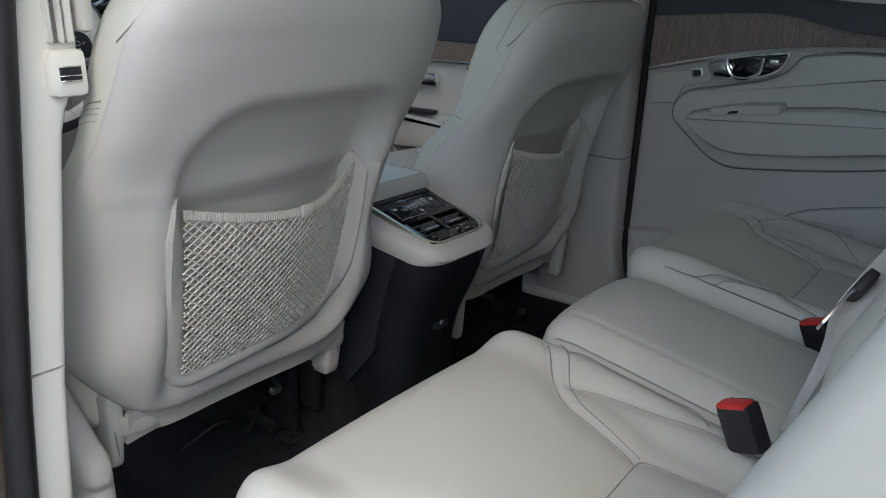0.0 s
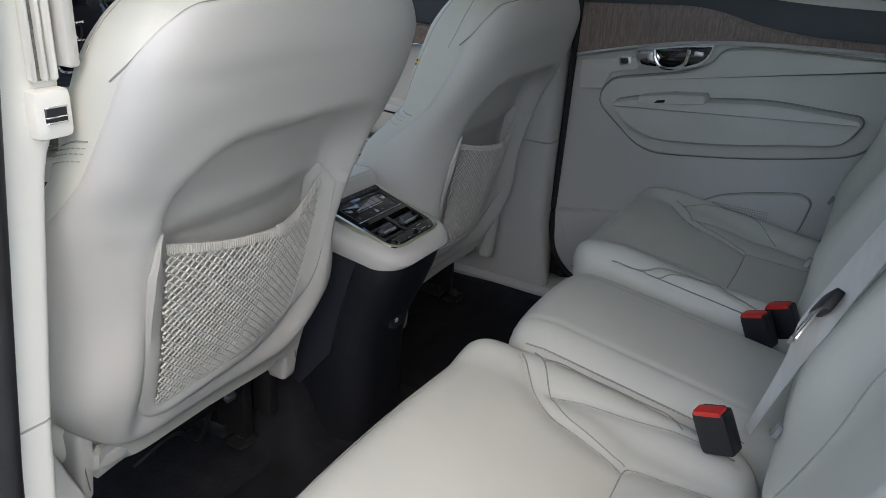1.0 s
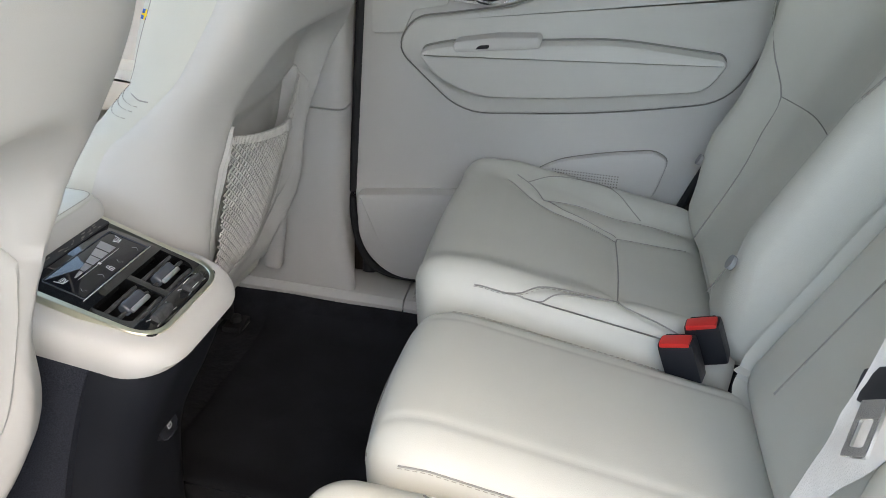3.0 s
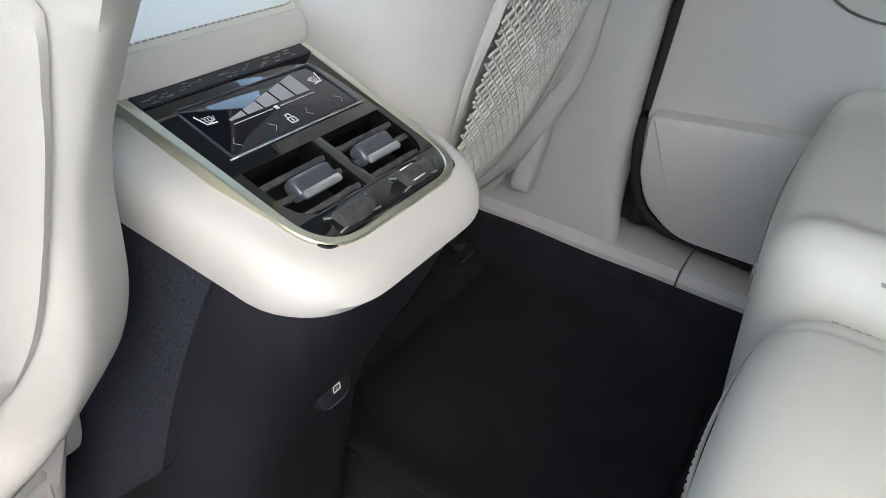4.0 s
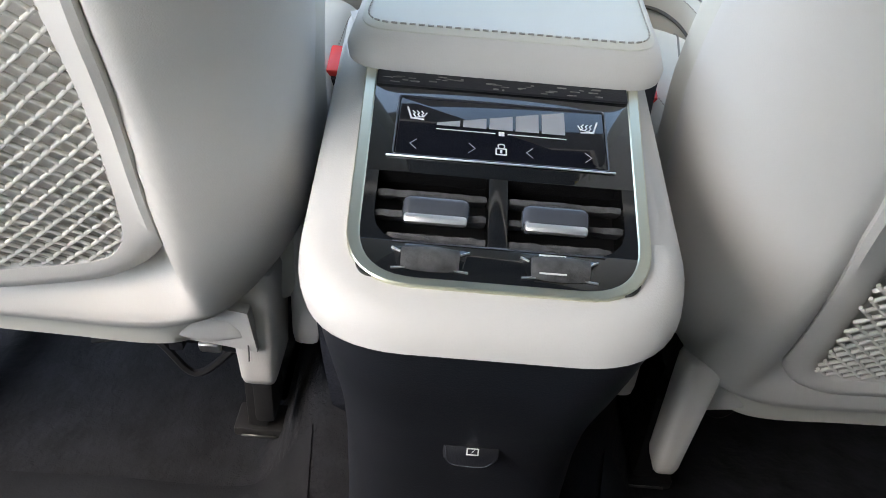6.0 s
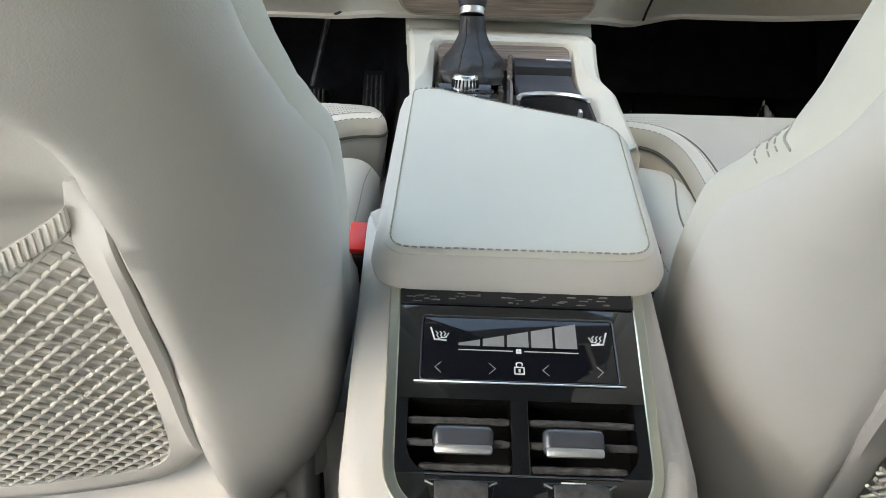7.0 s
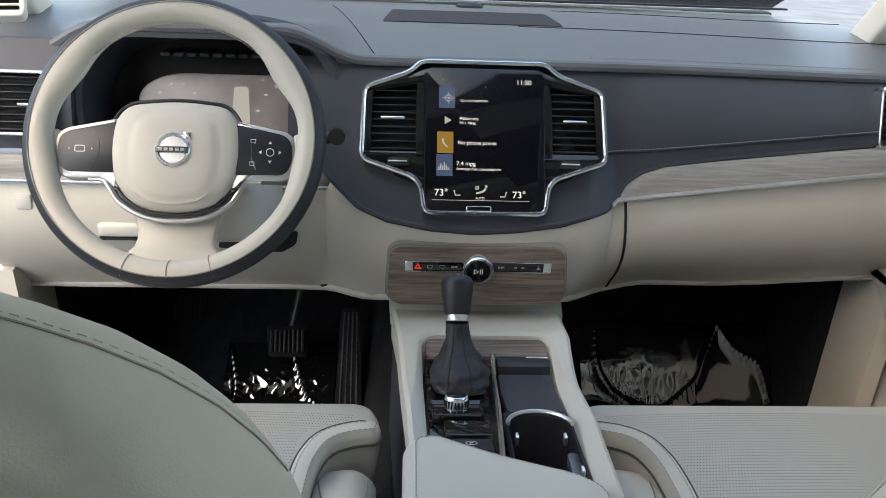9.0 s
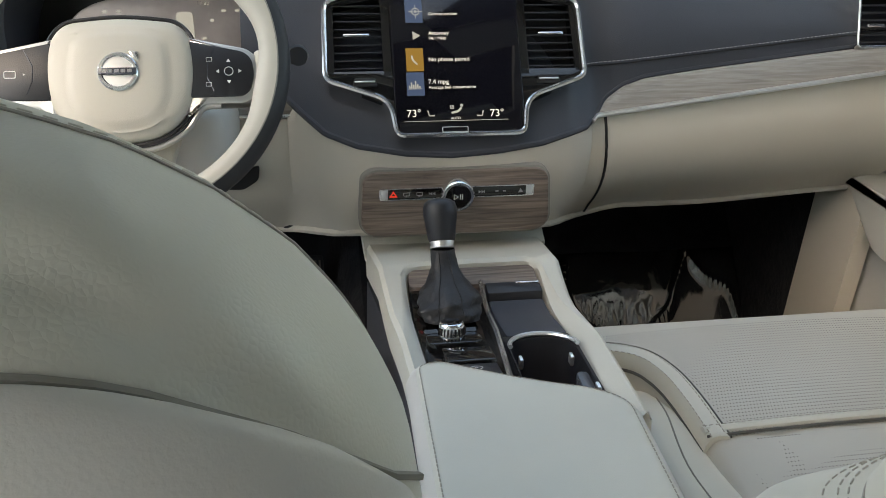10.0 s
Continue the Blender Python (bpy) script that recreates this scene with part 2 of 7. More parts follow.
def soft_box(c, size, r, n=(10, 10, 6), fn=None, bm=None):
    """A dense box with rounded edges of radius r; fn bends every place."""
    bm = bm or bmesh.new()
    half = Vector(size) / 2
    made = {}

    def v(i, j, k):
        key = (i, j, k)
        if key not in made:
            p = Vector([(2 * a / b - 1) * h for a, b, h in zip(key, n, half)])
            inner = Vector([max(-(h - r), min(h - r, q)) for q, h in zip(p, half)])
            d = p - inner
            if d.length > 1e-9:
                p = inner + d.normalized() * r
            p = p + Vector(c)
            made[key] = bm.verts.new(fn(p) if fn else p)
        return made[key]

    for ax in range(3):
        o1, o2 = [a for a in range(3) if a != ax]
        for side in (0, n[ax]):
            for i in range(n[o1]):
                for j in range(n[o2]):
                    q = []
                    for di, dj in ((0, 0), (1, 0), (1, 1), (0, 1)):
                        key = [0, 0, 0]
                        key[ax], key[o1], key[o2] = side, i + di, j + dj
                        q.append(v(*key))
                    bm.faces.new(q)
    return bm


def loft(rings, closed=True, cap=True, bm=None):
    bm = bm or bmesh.new()
    vs = [[bm.verts.new(p) for p in ring] for ring in rings]
    n = len(rings[0])
    for a, b in zip(vs, vs[1:]):
        for i in range(n if closed else n - 1):
            j = (i + 1) % n
            bm.faces.new((a[i], a[j], b[j], b[i]))
    if cap and closed:
        bm.faces.new(vs[0][::-1])
        bm.faces.new(vs[-1])
    return bm


def tube(pts, r, sides=6, closed=False, bm=None):
    pts = [Vector(p) for p in pts]
    rings, n = [], len(pts)
    up = Vector((0, 0, 1))
    for i, p in enumerate(pts):
        a = pts[i - 1] if i or closed else p
        b = pts[(i + 1) % n] if i < n - 1 or closed else p
        d = (b - a).normalized()
        side = d.cross(up)
        if side.length < 1e-3:
            side = d.cross(Vector((1, 0, 0)))
        side.normalize()
        top = side.cross(d)
        rad = r[i] if isinstance(r, (list, tuple)) else r
        rings.append([p + rad * (math.cos(k * math.tau / sides) * side + math.sin(k * math.tau / sides) * top) for k in range(sides)])
    if closed:
        rings.append(rings[0])
    return loft(rings, True, not closed, bm)


def dashes(pts, r=0.0006, long=0.0042, gap=0.0022, lift=(0, 0, 0.0004), bm=None):
    """A row of stitches along a line."""
    bm = bm or bmesh.new()
    pts = [Vector(p) + Vector(lift) for p in pts]
    run = [0.0]
    for a, b in zip(pts, pts[1:]):
        run.append(run[-1] + (b - a).length)

    def at(s):
        for i in range(len(pts) - 1):
            if s <= run[i + 1]:
                f = (s - run[i]) / max(1e-9, run[i + 1] - run[i])
                return pts[i].lerp(pts[i + 1], f)
        return pts[-1]

    s = 0.0
    while s + long < run[-1]:
        tube([at(s), at(s + long)], r, 4, bm=bm)
        s += long + gap
    return bm


def smooth_line(pts, n=8, closed=False):
    """Catmull-Rom through pts."""
    p = [Vector(q) for q in pts]
    out, m = [], len(p)
    for i in range(m if closed else m - 1):
        a = p[(i - 1) % m] if closed or i else p[0]
        b, c = p[i], p[(i + 1) % m]
        d = p[(i + 2) % m] if closed or i + 2 < m else p[-1]
        for k in range(n):
            t = k / n
            out.append(0.5 * (2 * b + (c - a) * t + (2 * a - 5 * b + 4 * c - d) * t * t + (3 * b - a - 3 * c + d) * t ** 3))
    if not closed:
        out.append(p[-1])
    return out


def rounded(pts, r, n=5):
    """A closed flat outline with its corners rounded; r may be one value or one for each corner."""
    out, m = [], len(pts)
    for i in range(m):
        a, b, c = Vector(pts[i - 1]), Vector(pts[i]), Vector(pts[(i + 1) % m])
        rad = r[i] if isinstance(r, (list, tuple)) else r
        u, w = (a - b), (c - b)
        cut = min(rad, u.length * 0.49, w.length * 0.49)
        u, w = b + u.normalized() * cut, b + w.normalized() * cut
        for k in range(n + 1):
            t = k / n
            out.append(u * (1 - t) ** 2 + b * 2 * t * (1 - t) + w * t * t)
    return out


def grown(pts, d):
    """The outline pushed outwards by d (inwards if below 0)."""
    pts = [Vector(p) for p in pts]
    area = sum(a.x * b.y - a.y * b.x for a, b in zip(pts, pts[1:] + pts[:1]))
    s = 1 if area > 0 else -1
    out = []
    for i, p in enumerate(pts):
        a, b = pts[i - 1], pts[(i + 1) % len(pts)]
        t = b - a
        nrm = Vector((t.y, -t.x)) * s
        out.append(p + nrm.normalized() * d if nrm.length > 1e-9 else p.copy())
    return out


def slab(outline, m, low, high, bevel=0.0015, bm=None):
    """A flat outline made solid from w=low to w=high in the frame m, with a bevelled upper edge."""
    place = lambda o, w: [m @ Vector((p[0], p[1], w)) for p in o]
    rings = [place(outline, low), place(outline, high - bevel)]
    if bevel > 0:
        rings += [place(grown(outline, -bevel * 0.3), high - bevel * 0.3), place(grown(outline, -bevel), high)]
    return loft(rings, True, True, bm)


def ring_slab(outer, inner, m, low, high, bevel=0.001, bm=None):
    """A frame between two outlines of equally many points."""
    place = lambda o, w: [m @ Vector((p[0], p[1], w)) for p in o]
    rings = [place(outer, low), place(outer, high - bevel), place(grown(outer, -bevel), high),
             place(grown(inner, bevel), high), place(inner, high - bevel), place(inner, low), place(outer, low)]
    return loft(rings, True, False, bm)


def sheet(fn, nu, nv, thick, bm=None):
    """A surface fn(u, v) with a thickness vector below it."""
    bm = bm or bmesh.new()
    thick = Vector(thick)
    top = [[bm.verts.new(Vector(fn(i / nu, j / nv))) for j in range(nv + 1)] for i in range(nu + 1)]
    low = [[bm.verts.new(v.co + thick) for v in row] for row in top]
    for i in range(nu):
        for j in range(nv):
            bm.faces.new((top[i][j], top[i + 1][j], top[i + 1][j + 1], top[i][j + 1]))
            bm.faces.new((low[i][j], low[i][j + 1], low[i + 1][j + 1], low[i + 1][j]))
    edge = [(i, 0) for i in range(nu)] + [(nu, j) for j in range(nv)] + [(i, nv) for i in range(nu, 0, -1)] + [(0, j) for j in range(nv, 0, -1)]
    for (a, b), (c, d) in zip(edge, edge[1:] + edge[:1]):
        bm.faces.new((top[a][b], low[a][b], low[c][d], top[c][d]))
    return bm


def frame_at(o, right, up):
    """The frame with its origin at o, u to the right and v upwards; w faces out."""
    r = Vector(right).normalized()
    u = Vector(up)
    u = (u - r * u.dot(r)).normalized()
    w = r.cross(u)
    return Matrix(((r.x, u.x, w.x, o[0]), (r.y, u.y, w.y, o[1]), (r.z, u.z, w.z, o[2]), (0, 0, 0, 1)))


def step(a, b, x):
    t = max(0.0, min(1.0, (x - a) / (b - a)))
    return t * t * (3 - 2 * t)


def table(x, rows):
    """Smooth reading of rows (x, a, b, ...) at x."""
    if x <= rows[0][0]:
        return rows[0][1:]
    for p, q in zip(rows, rows[1:]):
        if x <= q[0]:
            t = (x - p[0]) / (q[0] - p[0])
            return tuple(a + (b - a) * t for a, b in zip(p[1:], q[1:]))
    return rows[-1][1:]


def words(text, size, m, depth=0.0003):
    """Letters of the built-in font as a mesh, in the frame m."""
    cu = bpy.data.curves.new("letters", "FONT")
    cu.body, cu.size, cu.extrude = text, size, depth
    ob = new("letters", cu)
    bpy.context.view_layer.update()
    me = bpy.data.meshes.new_from_object(ob)
    bpy.data.objects.remove(ob)
    bpy.data.curves.remove(cu)
    bm = bmesh.new()
    bm.from_mesh(me)
    bpy.data.meshes.remove(me)
    bmesh.ops.transform(bm, matrix=m, verts=bm.verts)
    return bm


def rect(x0, y0, x1, y1):
    return [(x0, y0), (x1, y0), (x1, y1), (x0, y1)]


# ---- setting: ground, car shell ----
FLOOR_Z = 0.0


def floor_height(x, y):
    z = FLOOR_Z
    z += 0.16 * step(0.19, 0.11, abs(x)) * step(0.02, 0.14, y)          # tunnel hump under the console
    z += 0.025 * step(0.22, 0.12, abs(x)) * step(-0.30, -0.05, y)
    z += (0.70 + 0.50 * step(0.04, 0.16, x)) * max(0.0, min(y, 1.58) - 1.06) * step(1.04, 1.13, y)      # toe board
    z += 0.042 * step(0.545, 0.640, abs(x)) * step(0.75, 0.60, y)                      # rises to the sills
    return z + 0.0025 * noise.noise((x * 9, y * 9, 0.3))


def shell():
    bm = bmesh.new()
    bmesh.ops.create_grid(bm, x_segments=2, y_segments=2, size=60)
    bmesh.ops.translate(bm, verts=bm.verts, vec=(0, 0, -0.5))
    solid("ground", bm, ASPHALT, "grey asphalt of the yard under the car", "ground", "structure")

    bm = sheet(lambda u, v: (-0.72 + 1.44 * u, -1.15 + 2.75 * v, floor_height(-0.72 + 1.44 * u, -1.15 + 2.75 * v)), 90, 138, (0, 0, -0.03))
    solid("floor", bm, CARPET, "black carpet over the car floor and toe boards", "floor", "structure")

    # sills
    for s, name in ((1, "trim_sill_east"), (-1, "trim_sill_west")):
        def sill_ring(y, w=0.0):
            pts = [(0.648, -0.06), (0.640 + w, 0.050), (0.650 + w, 0.063), (0.70, 0.068), (0.79, 0.045), (0.79, -0.08)]
            return [Vector((s * p[0], y, p[1])) for p in pts]
        bm = loft([sill_ring(y) for y in (-1.1, -0.6, -0.172)])
        loft([sill_ring(y) for y in (-0.169, 0.1, 0.5, 0.80)], bm=bm)
        solid(name, bm, TRIM, "pale plastic sill cover along the door opening", "sill", "structure")
        bm = rbox((s * 0.86, -0.1, -0.15), (0.13, 2.6, 0.28), 0.03)
        solid("trim_body_" + ("east" if s > 0 else "west"), bm, BODY, "dark painted outer sill of the car body", "car body", "structure")

    # centre pillars: lower and upper cover
    def pillar_in(s, z):
        if s < 0:
            return table(z, ((0.0, 0.690), (0.28, 0.658), (0.41, 0.647), (0.66, 0.614), (0.69, 0.606), (0.712, 0.594), (0.73, 0.588), (0.90, 0.582), (1.25, 0.55)))[0]
        return 0.652 + 0.012 * step(0.45, 0.9, z) - 0.03 * step(0.75, 1.2, z)

    def pillar_out(s, z):
        return table(z, ((0.0, 0.726), (0.28, 0.698), (0.414, 0.686), (0.784, 0.642), (1.25, 0.60)))[0] if s < 0 else pillar_in(s, z) + 0.093

    def pillar(s, z0, z1, name, mat, steps=40):
        rings = []
        for i in range(steps + 1):
            z = z0 + (z1 - z0) * i / steps
            flare = 0.055 * step(0.22, 0.03, z)
            x_in = pillar_in(s, z)
            x_out = pillar_out(s, z)
            yr = -0.066 if s < 0 else -0.044
            o = rounded([(x_in, yr - flare * 0.6), (x_out, yr + 0.002), (x_out, 0.16), (x_in, 0.135 + flare)], (0.010 if s < 0 else 0.022, 0.006, 0.006, 0.05), 5)
            rings.append([Vector((s * p.x, p.y, z)) for p in o])
        solid(name, loft(rings), mat, "pale plastic cover of the pillar between the doors", "pillar trim", "structure")

    for s, n in ((1, "east"), (-1, "west")):
        # west cover gets the brightened colour, sunlight painted in; east keeps plain trim
        m = TRIM if s > 0 else PILLAR_LIT
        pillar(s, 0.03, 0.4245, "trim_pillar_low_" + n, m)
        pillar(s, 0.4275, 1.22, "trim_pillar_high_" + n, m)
        off = 0.014 if s < 0 else 0.020
        bm = tube([(s * (pillar_out(s, z / 10) + off), -0.068, z / 10) for z in range(0, 13)], 0.014, 10)
        solid("trim_seal_" + n, bm, RUBBER, "black rubber door seal along the pillar", "door seal", "structure")
        bm = loft([[Vector((s * (pillar_out(s, z) + off + a), b, z)) for a, b in ((0.008, -0.06), (0.09, -0.05), (0.09, 0.14), (0.008, 0.14))] for z in (0.0, 0.6, 1.2)])
        solid("trim_outer_pillar_" + n, bm, BODY, "dark painted outer face of the pillar", "car body", "structure")

    # roof lining with a long glass panel in it
    roof = lambda x, y: Vector((x, y, 1.235 - 0.05 * (x / 0.72) ** 4 - 0.04 * ((y + 0.55) / 1.05) ** 4))
    bm = bmesh.new()
    for x0, x1, y0, y1 in ((-0.72, -0.44, -1.6, 0.5), (0.44, 0.72, -1.6, 0.5), (-0.44, 0.44, -1.6, -0.30), (-0.44, 0.44, 0.32, 0.5)):
        sheet(lambda u, v: roof(x0 + (x1 - x0) * u, y0 + (y1 - y0) * v), 8, 10, (0, 0, 0.04), bm)
    solid("ceiling", bm, HEADLINER, "pale cloth roof lining round the glass roof", "headliner", "structure")
    bm = bmesh.new()
    for x0, x1, y0, y1 in ((-0.75, -0.44, -1.62, 0.52), (0.44, 0.75, -1.62, 0.52), (-0.44, 0.44, -1.62, -0.30), (-0.44, 0.44, 0.32, 0.52)):
        sheet(lambda u, v: roof(x0 + (x1 - x0) * u, y0 + (y1 - y0) * v) + Vector((0, 0, 0.046)), 8, 10, (0, 0, 0.012), bm)
    solid("trim_roof_skin", bm, BODY, "dark painted outer roof round the glass panel", "car body", "structure")
    bm = sheet(lambda u, v: roof(-0.44 + 0.88 * u, -0.30 + 0.62 * v) + Vector((0, 0, 0.03)), 8, 10, (0, 0, 0.004))
    ob = solid("window_2", bm, GLASS_ROOF, "dark tinted glass roof panel", "glass roof", "structure")
    ob.visible_shadow = False
    for s, n in ((1, "east"), (-1, "west")):
        rings = []
        for t in range(7):
            f = t / 6
            c = Vector((s * (0.735 - 0.11 * f), 1.12 - 0.64 * f, 0.74 + 0.46 * f))
            rings.append([c + Vector((s * a, b, 0)) for a, b in [(p.x, p.y) for p in rounded([(-0.045, -0.05), (0.04, -0.05), (0.04, 0.06), (-0.03, 0.06)], 0.02, 4)]])
        solid("trim_post_" + n, loft(rings), PILLAR_LIT, "ivory cover of the windscreen post", "pillar trim", "structure")
        bm = loft([[Vector((s * x, y + dy, z)) for x, y in ((0.66, -1.22), (0.78, -1.22), (0.78, -1.02), (0.70, -1.0))] for z, dy in ((-0.02, 0.0), (0.6, -0.05), (1.22, -0.12))])
        solid("trim_rear_post_" + n, bm, TRIM, "pale cover of the rear roof post", "pillar trim", "structure")
    bm = rbox((0, -1.5, 0.38), (1.5, 0.05, 0.8), 0.01)
    solid("wall_south", bm, TRIM, "pale lower panel that closes the car behind the seats", "panel", "structure")
    bm = sheet(lambda u, v: (-0.70 + 1.40 * u, -1.49 - 0.08 * v, 0.77 + 0.42 * v), 4, 4, (0, -0.004, 0))
    solid("window_3", bm, GLASS_REAR, "grey tinted rear window", "rear window", "structure")
    for s, n in ((1, "east"), (-1, "west")):
        bm = rbox((s * 0.74, -1.32, 0.40), (0.06, 0.42, 0.84), 0.01)
        solid("trim_quarter_" + n, bm, TRIM, "pale panel behind the rear door", "panel", "structure")
        bm = sheet(lambda u, v: (s * (0.735 - 0.06 * v), -1.13 - 0.40 * u, 0.80 + 0.38 * v), 3, 3, (s * 0.004, 0, 0))
        solid("window_quarter_" + n, bm, GLASS_REAR, "grey tinted quarter window", "window", "structure")
        bm = sheet(lambda u, v: (s * (0.680 + 0.020 * u), 0.80 + 0.155 * u - 0.02 * v, -0.02 + 0.47 * v), 8, 8, (s * 0.03, 0, 0))
        solid("trim_kick_" + n, bm, TRIM_WARM, "pale side panel of the front footwell", "panel", "structure")
        bm = sheet(lambda u, v: (s * (0.706 + 0.004 * math.sin(math.pi * u)), 0.92 + 0.60 * u, -0.02 + 0.47 * v), 8, 8, (s * 0.02, 0, 0))
        solid("wall_carpet_" + n, bm, CARPET, "black carpeted side of the front footwell", "carpet", "structure")
    bm = rbox((0, 1.55, 0.3), (1.5, 0.05, 0.98), 0.01)
    solid("wall_north", bm, BLACK_DULL, "black bulkhead in front of the footwells", "bulkhead", "structure")

    glass = sheet(lambda u, v: (-0.70 + 1.40 * u, 1.50 - 1.02 * v - 0.05 * (2 * u - 1) ** 2, 0.80 + 0.40 * v), 8, 8, (0, 0.003, 0.003))
    ob = solid("window_1", glass, GLASS, "clear windscreen glass", "windscreen", "structure")
    ob.visible_shadow = False
    bm = sheet(lambda u, v: (-0.72 + 1.44 * u, 1.50 - 0.10 * v, 0.803 + 0.006 * v), 8, 2, (0, 0, -0.004))
    solid("trim_screen_base", bm, BLACK_DULL, "black band along the windscreen's lower edge", "windscreen", "structure")


shell()
# unseen wall, added to hold back low sky light from the open side
solid("wall_sky_block", rbox((-3.0, 0.0, 0.45), (0.2, 9.0, 1.7), 0.01), SKY_BLOCK, "unseen dull grey wall added beside the car to block sky light", "wall", "structure")


# ---- rear end of the middle console ----
CONSOLE_X = -0.005                # the console's rear end stands a little off the middle
PANEL = frame_at((CONSOLE_X, 0, 0.4425), (1, 0, 0), (0, 1, 0.30))


def console_top(y):
    return 0.4425 + 0.30 * y


def stroke(pts, wide, m, bm, high=0.0002):
    """A thin printed line through flat points."""
    pts = [Vector(p) for p in pts]
    for a, b in zip(pts, pts[1:]):
        d = (b - a).normalized() * wide * 0.5
        nn = Vector((-d.y, d.x))
        slab([a - d + nn, b + d + nn, b + d - nn, a - d - nn], m, 0, high, 0, bm)


def rear_console():
    con = thing("rear_console", (CONSOLE_X, -0.02, 0.0), "pale plastic rear end of the centre console with black climate panel", "console")

    def cpart(name, bm, mat, label=""):
        bmesh.ops.translate(bm, verts=bm.verts, vec=(CONSOLE_X, 0, 0))
        return part(name, bm, mat, con, label)

    plan = rounded([(-0.0975, -0.1115), (0.0950, -0.1115), (0.0985, 0.16), (-0.105, 0.16)], (0.056, 0.056, 0.004, 0.004), 12)
    hole = rounded([(-0.0735, -0.0905), (0.0735, -0.0905), (0.0785, 0.058), (-0.0785, 0.058)], (0.034, 0.034, 0.002, 0.002), 12)
    foot = rounded([(-0.0965, -0.1065), (0.0940, -0.1065), (0.0985, 0.16), (-0.105, 0.16)], (0.056, 0.056, 0.004, 0.004), 12)
    low = lambda y: 0.384 + 0.036 * step(-0.075, 0.05, y)
    rise = lambda y: console_top(min(y, 0.045))
    edge = lambda d, dz: [Vector((p.x, p.y, rise(p.y) + dz)) for p in grown(plan, -d)]
    rings = [[Vector((p.x, p.y, low(p.y))) for p in grown(foot, -0.008)],
             [Vector((p.x, p.y, low(p.y) + 0.0015)) for p in grown(foot, -0.0008)],
             [Vector((p.x, p.y, low(p.y) + 0.003)) for p in foot],
             [Vector((p.x, p.y, max(low(p.y) + 0.004, rise(p.y) - 0.018))) for p in plan],
             edge(0.0012, -0.011), edge(0.004, -0.0055), edge(0.008, -0.0022), edge(0.013, -0.0006),
             [Vector((p.x, p.y, rise(p.y))) for p in grown(hole, -0.0025)], [Vector((p.x, p.y, rise(p.y) - 0.03)) for p in grown(hole, -0.0025)]]
    cpart("shell", loft(rings, True, False), TRIM)

    # dark lower housing
    rings = []
    for z, w, yr in ((0.400, 0.0935, -0.0985), (0.372, 0.093, -0.096), (0.345, 0.0905, -0.088), (0.31, 0.088, -0.074), (0.27, 0.086, -0.055), (0.24, 0.085, -0.043), (0.20, 0.084, -0.034), (0.12, 0.083, -0.030), (0.0, 0.084, -0.030)):
        rings.append([Vector((p.x, p.y, z)) for p in rounded([(-w, yr), (w, yr), (w + 0.003, 0.13), (-w - 0.003, 0.13)], (0.055, 0.055, 0.003, 0.003), 12)])
    cpart("lower_housing", loft(rings), HOUSING, "smooth black lower housing")
    for s in (-1, 1):
        # the felt's rear edge slants forwards on its way down
        bm = sheet(lambda u, v: (s * (0.0965 + 0.004 * math.sin(math.pi * v) + 0.005 * u), (-0.046 + 0.066 * (1 - v) ** 0.8) * (1 - u) + 0.17 * u, 0.205 + 0.205 * v - 0.185 * u * (1 - v)), 10, 12, (s * -0.014, 0, 0))
        cpart("side_felt", bm, FELT, "dark felt side cover")

    # metal surround and black lacquer face, with two air outlets cut out
    outer = rounded([(-0.0790, 0.062), (-0.0738, -0.0958), (0.0738, -0.0958), (0.0790, 0.062)], (0.002, 0.034, 0.034, 0.002), 10)
    inner = rounded([(-0.0722, 0.062), (-0.0676, -0.0908), (0.0676, -0.0908), (0.0722, 0.062)], (0.002, 0.029, 0.029, 0.002), 10)
    part("metal_surround", ring_slab(outer, inner, PANEL, -0.006, 0.0022, 0.0007), GILT, con, "satin pale metal surround")
    face = part("lacquer_face", slab([(-0.0705, -0.0255), (0.0705, -0.0255), (0.0735, 0.062), (-0.0735, 0.062)], PANEL, -0.02, 0.0015, 0.0004), PIANO, con, "glossy black control face")
    lower = rounded([(-0.0690, -0.0698), (-0.0682, -0.0916), (0.0682, -0.0916), (0.0690, -0.0698)], (0.0005, 0.0295, 0.0295, 0.0005), 9)
    part("lower_face", slab(lower, PANEL, -0.02, 0.0015, 0.0004), PIANO, face)
    part("outlet_post", slab(rect(-0.0058, -0.0698, 0.0040, -0.0255), PANEL, -0.02, 0.0015, 0.0004), PIANO, face)
    for s in (-1, 1):
        # the outlet's lower outer corner is rounded
        o = [(s * 0.0708, -0.0255), (s * 0.0630, -0.0255), (s * 0.0625, -0.055), (s * 0.0605, -0.0615), (s * 0.0560, -0.0670), (s * 0.0500, -0.0698), (s * 0.0692, -0.0698)]
        part("outlet_side", slab(o[::-s], PANEL, -0.02, 0.0015, 0), PIANO, face)
    part("outlet_back", slab(rect(-0.0680, -0.0705, 0.0680, -0.02), PANEL, -0.03, -0.022, 0), BLACK_DULL, face)
    rings = [[PANEL @ Vector((u, v, w)) for v, w in ((-0.0698, 0.0018), (-0.0704, 0.0022), (-0.0710, 0.0018))] for u in (-0.052, 0.0, 0.052)]
    part("outlet_lip", loft(rings), GUNMETAL, face, "thin bright lower lip of the outlets")

    part("dusty_joint", slab(rect(-0.0715, 0.0400, 0.0715, 0.0615), PANEL, 0.0, 0.0030, 0.0006), BLACK, face, "dull strip in the joint under the lid")
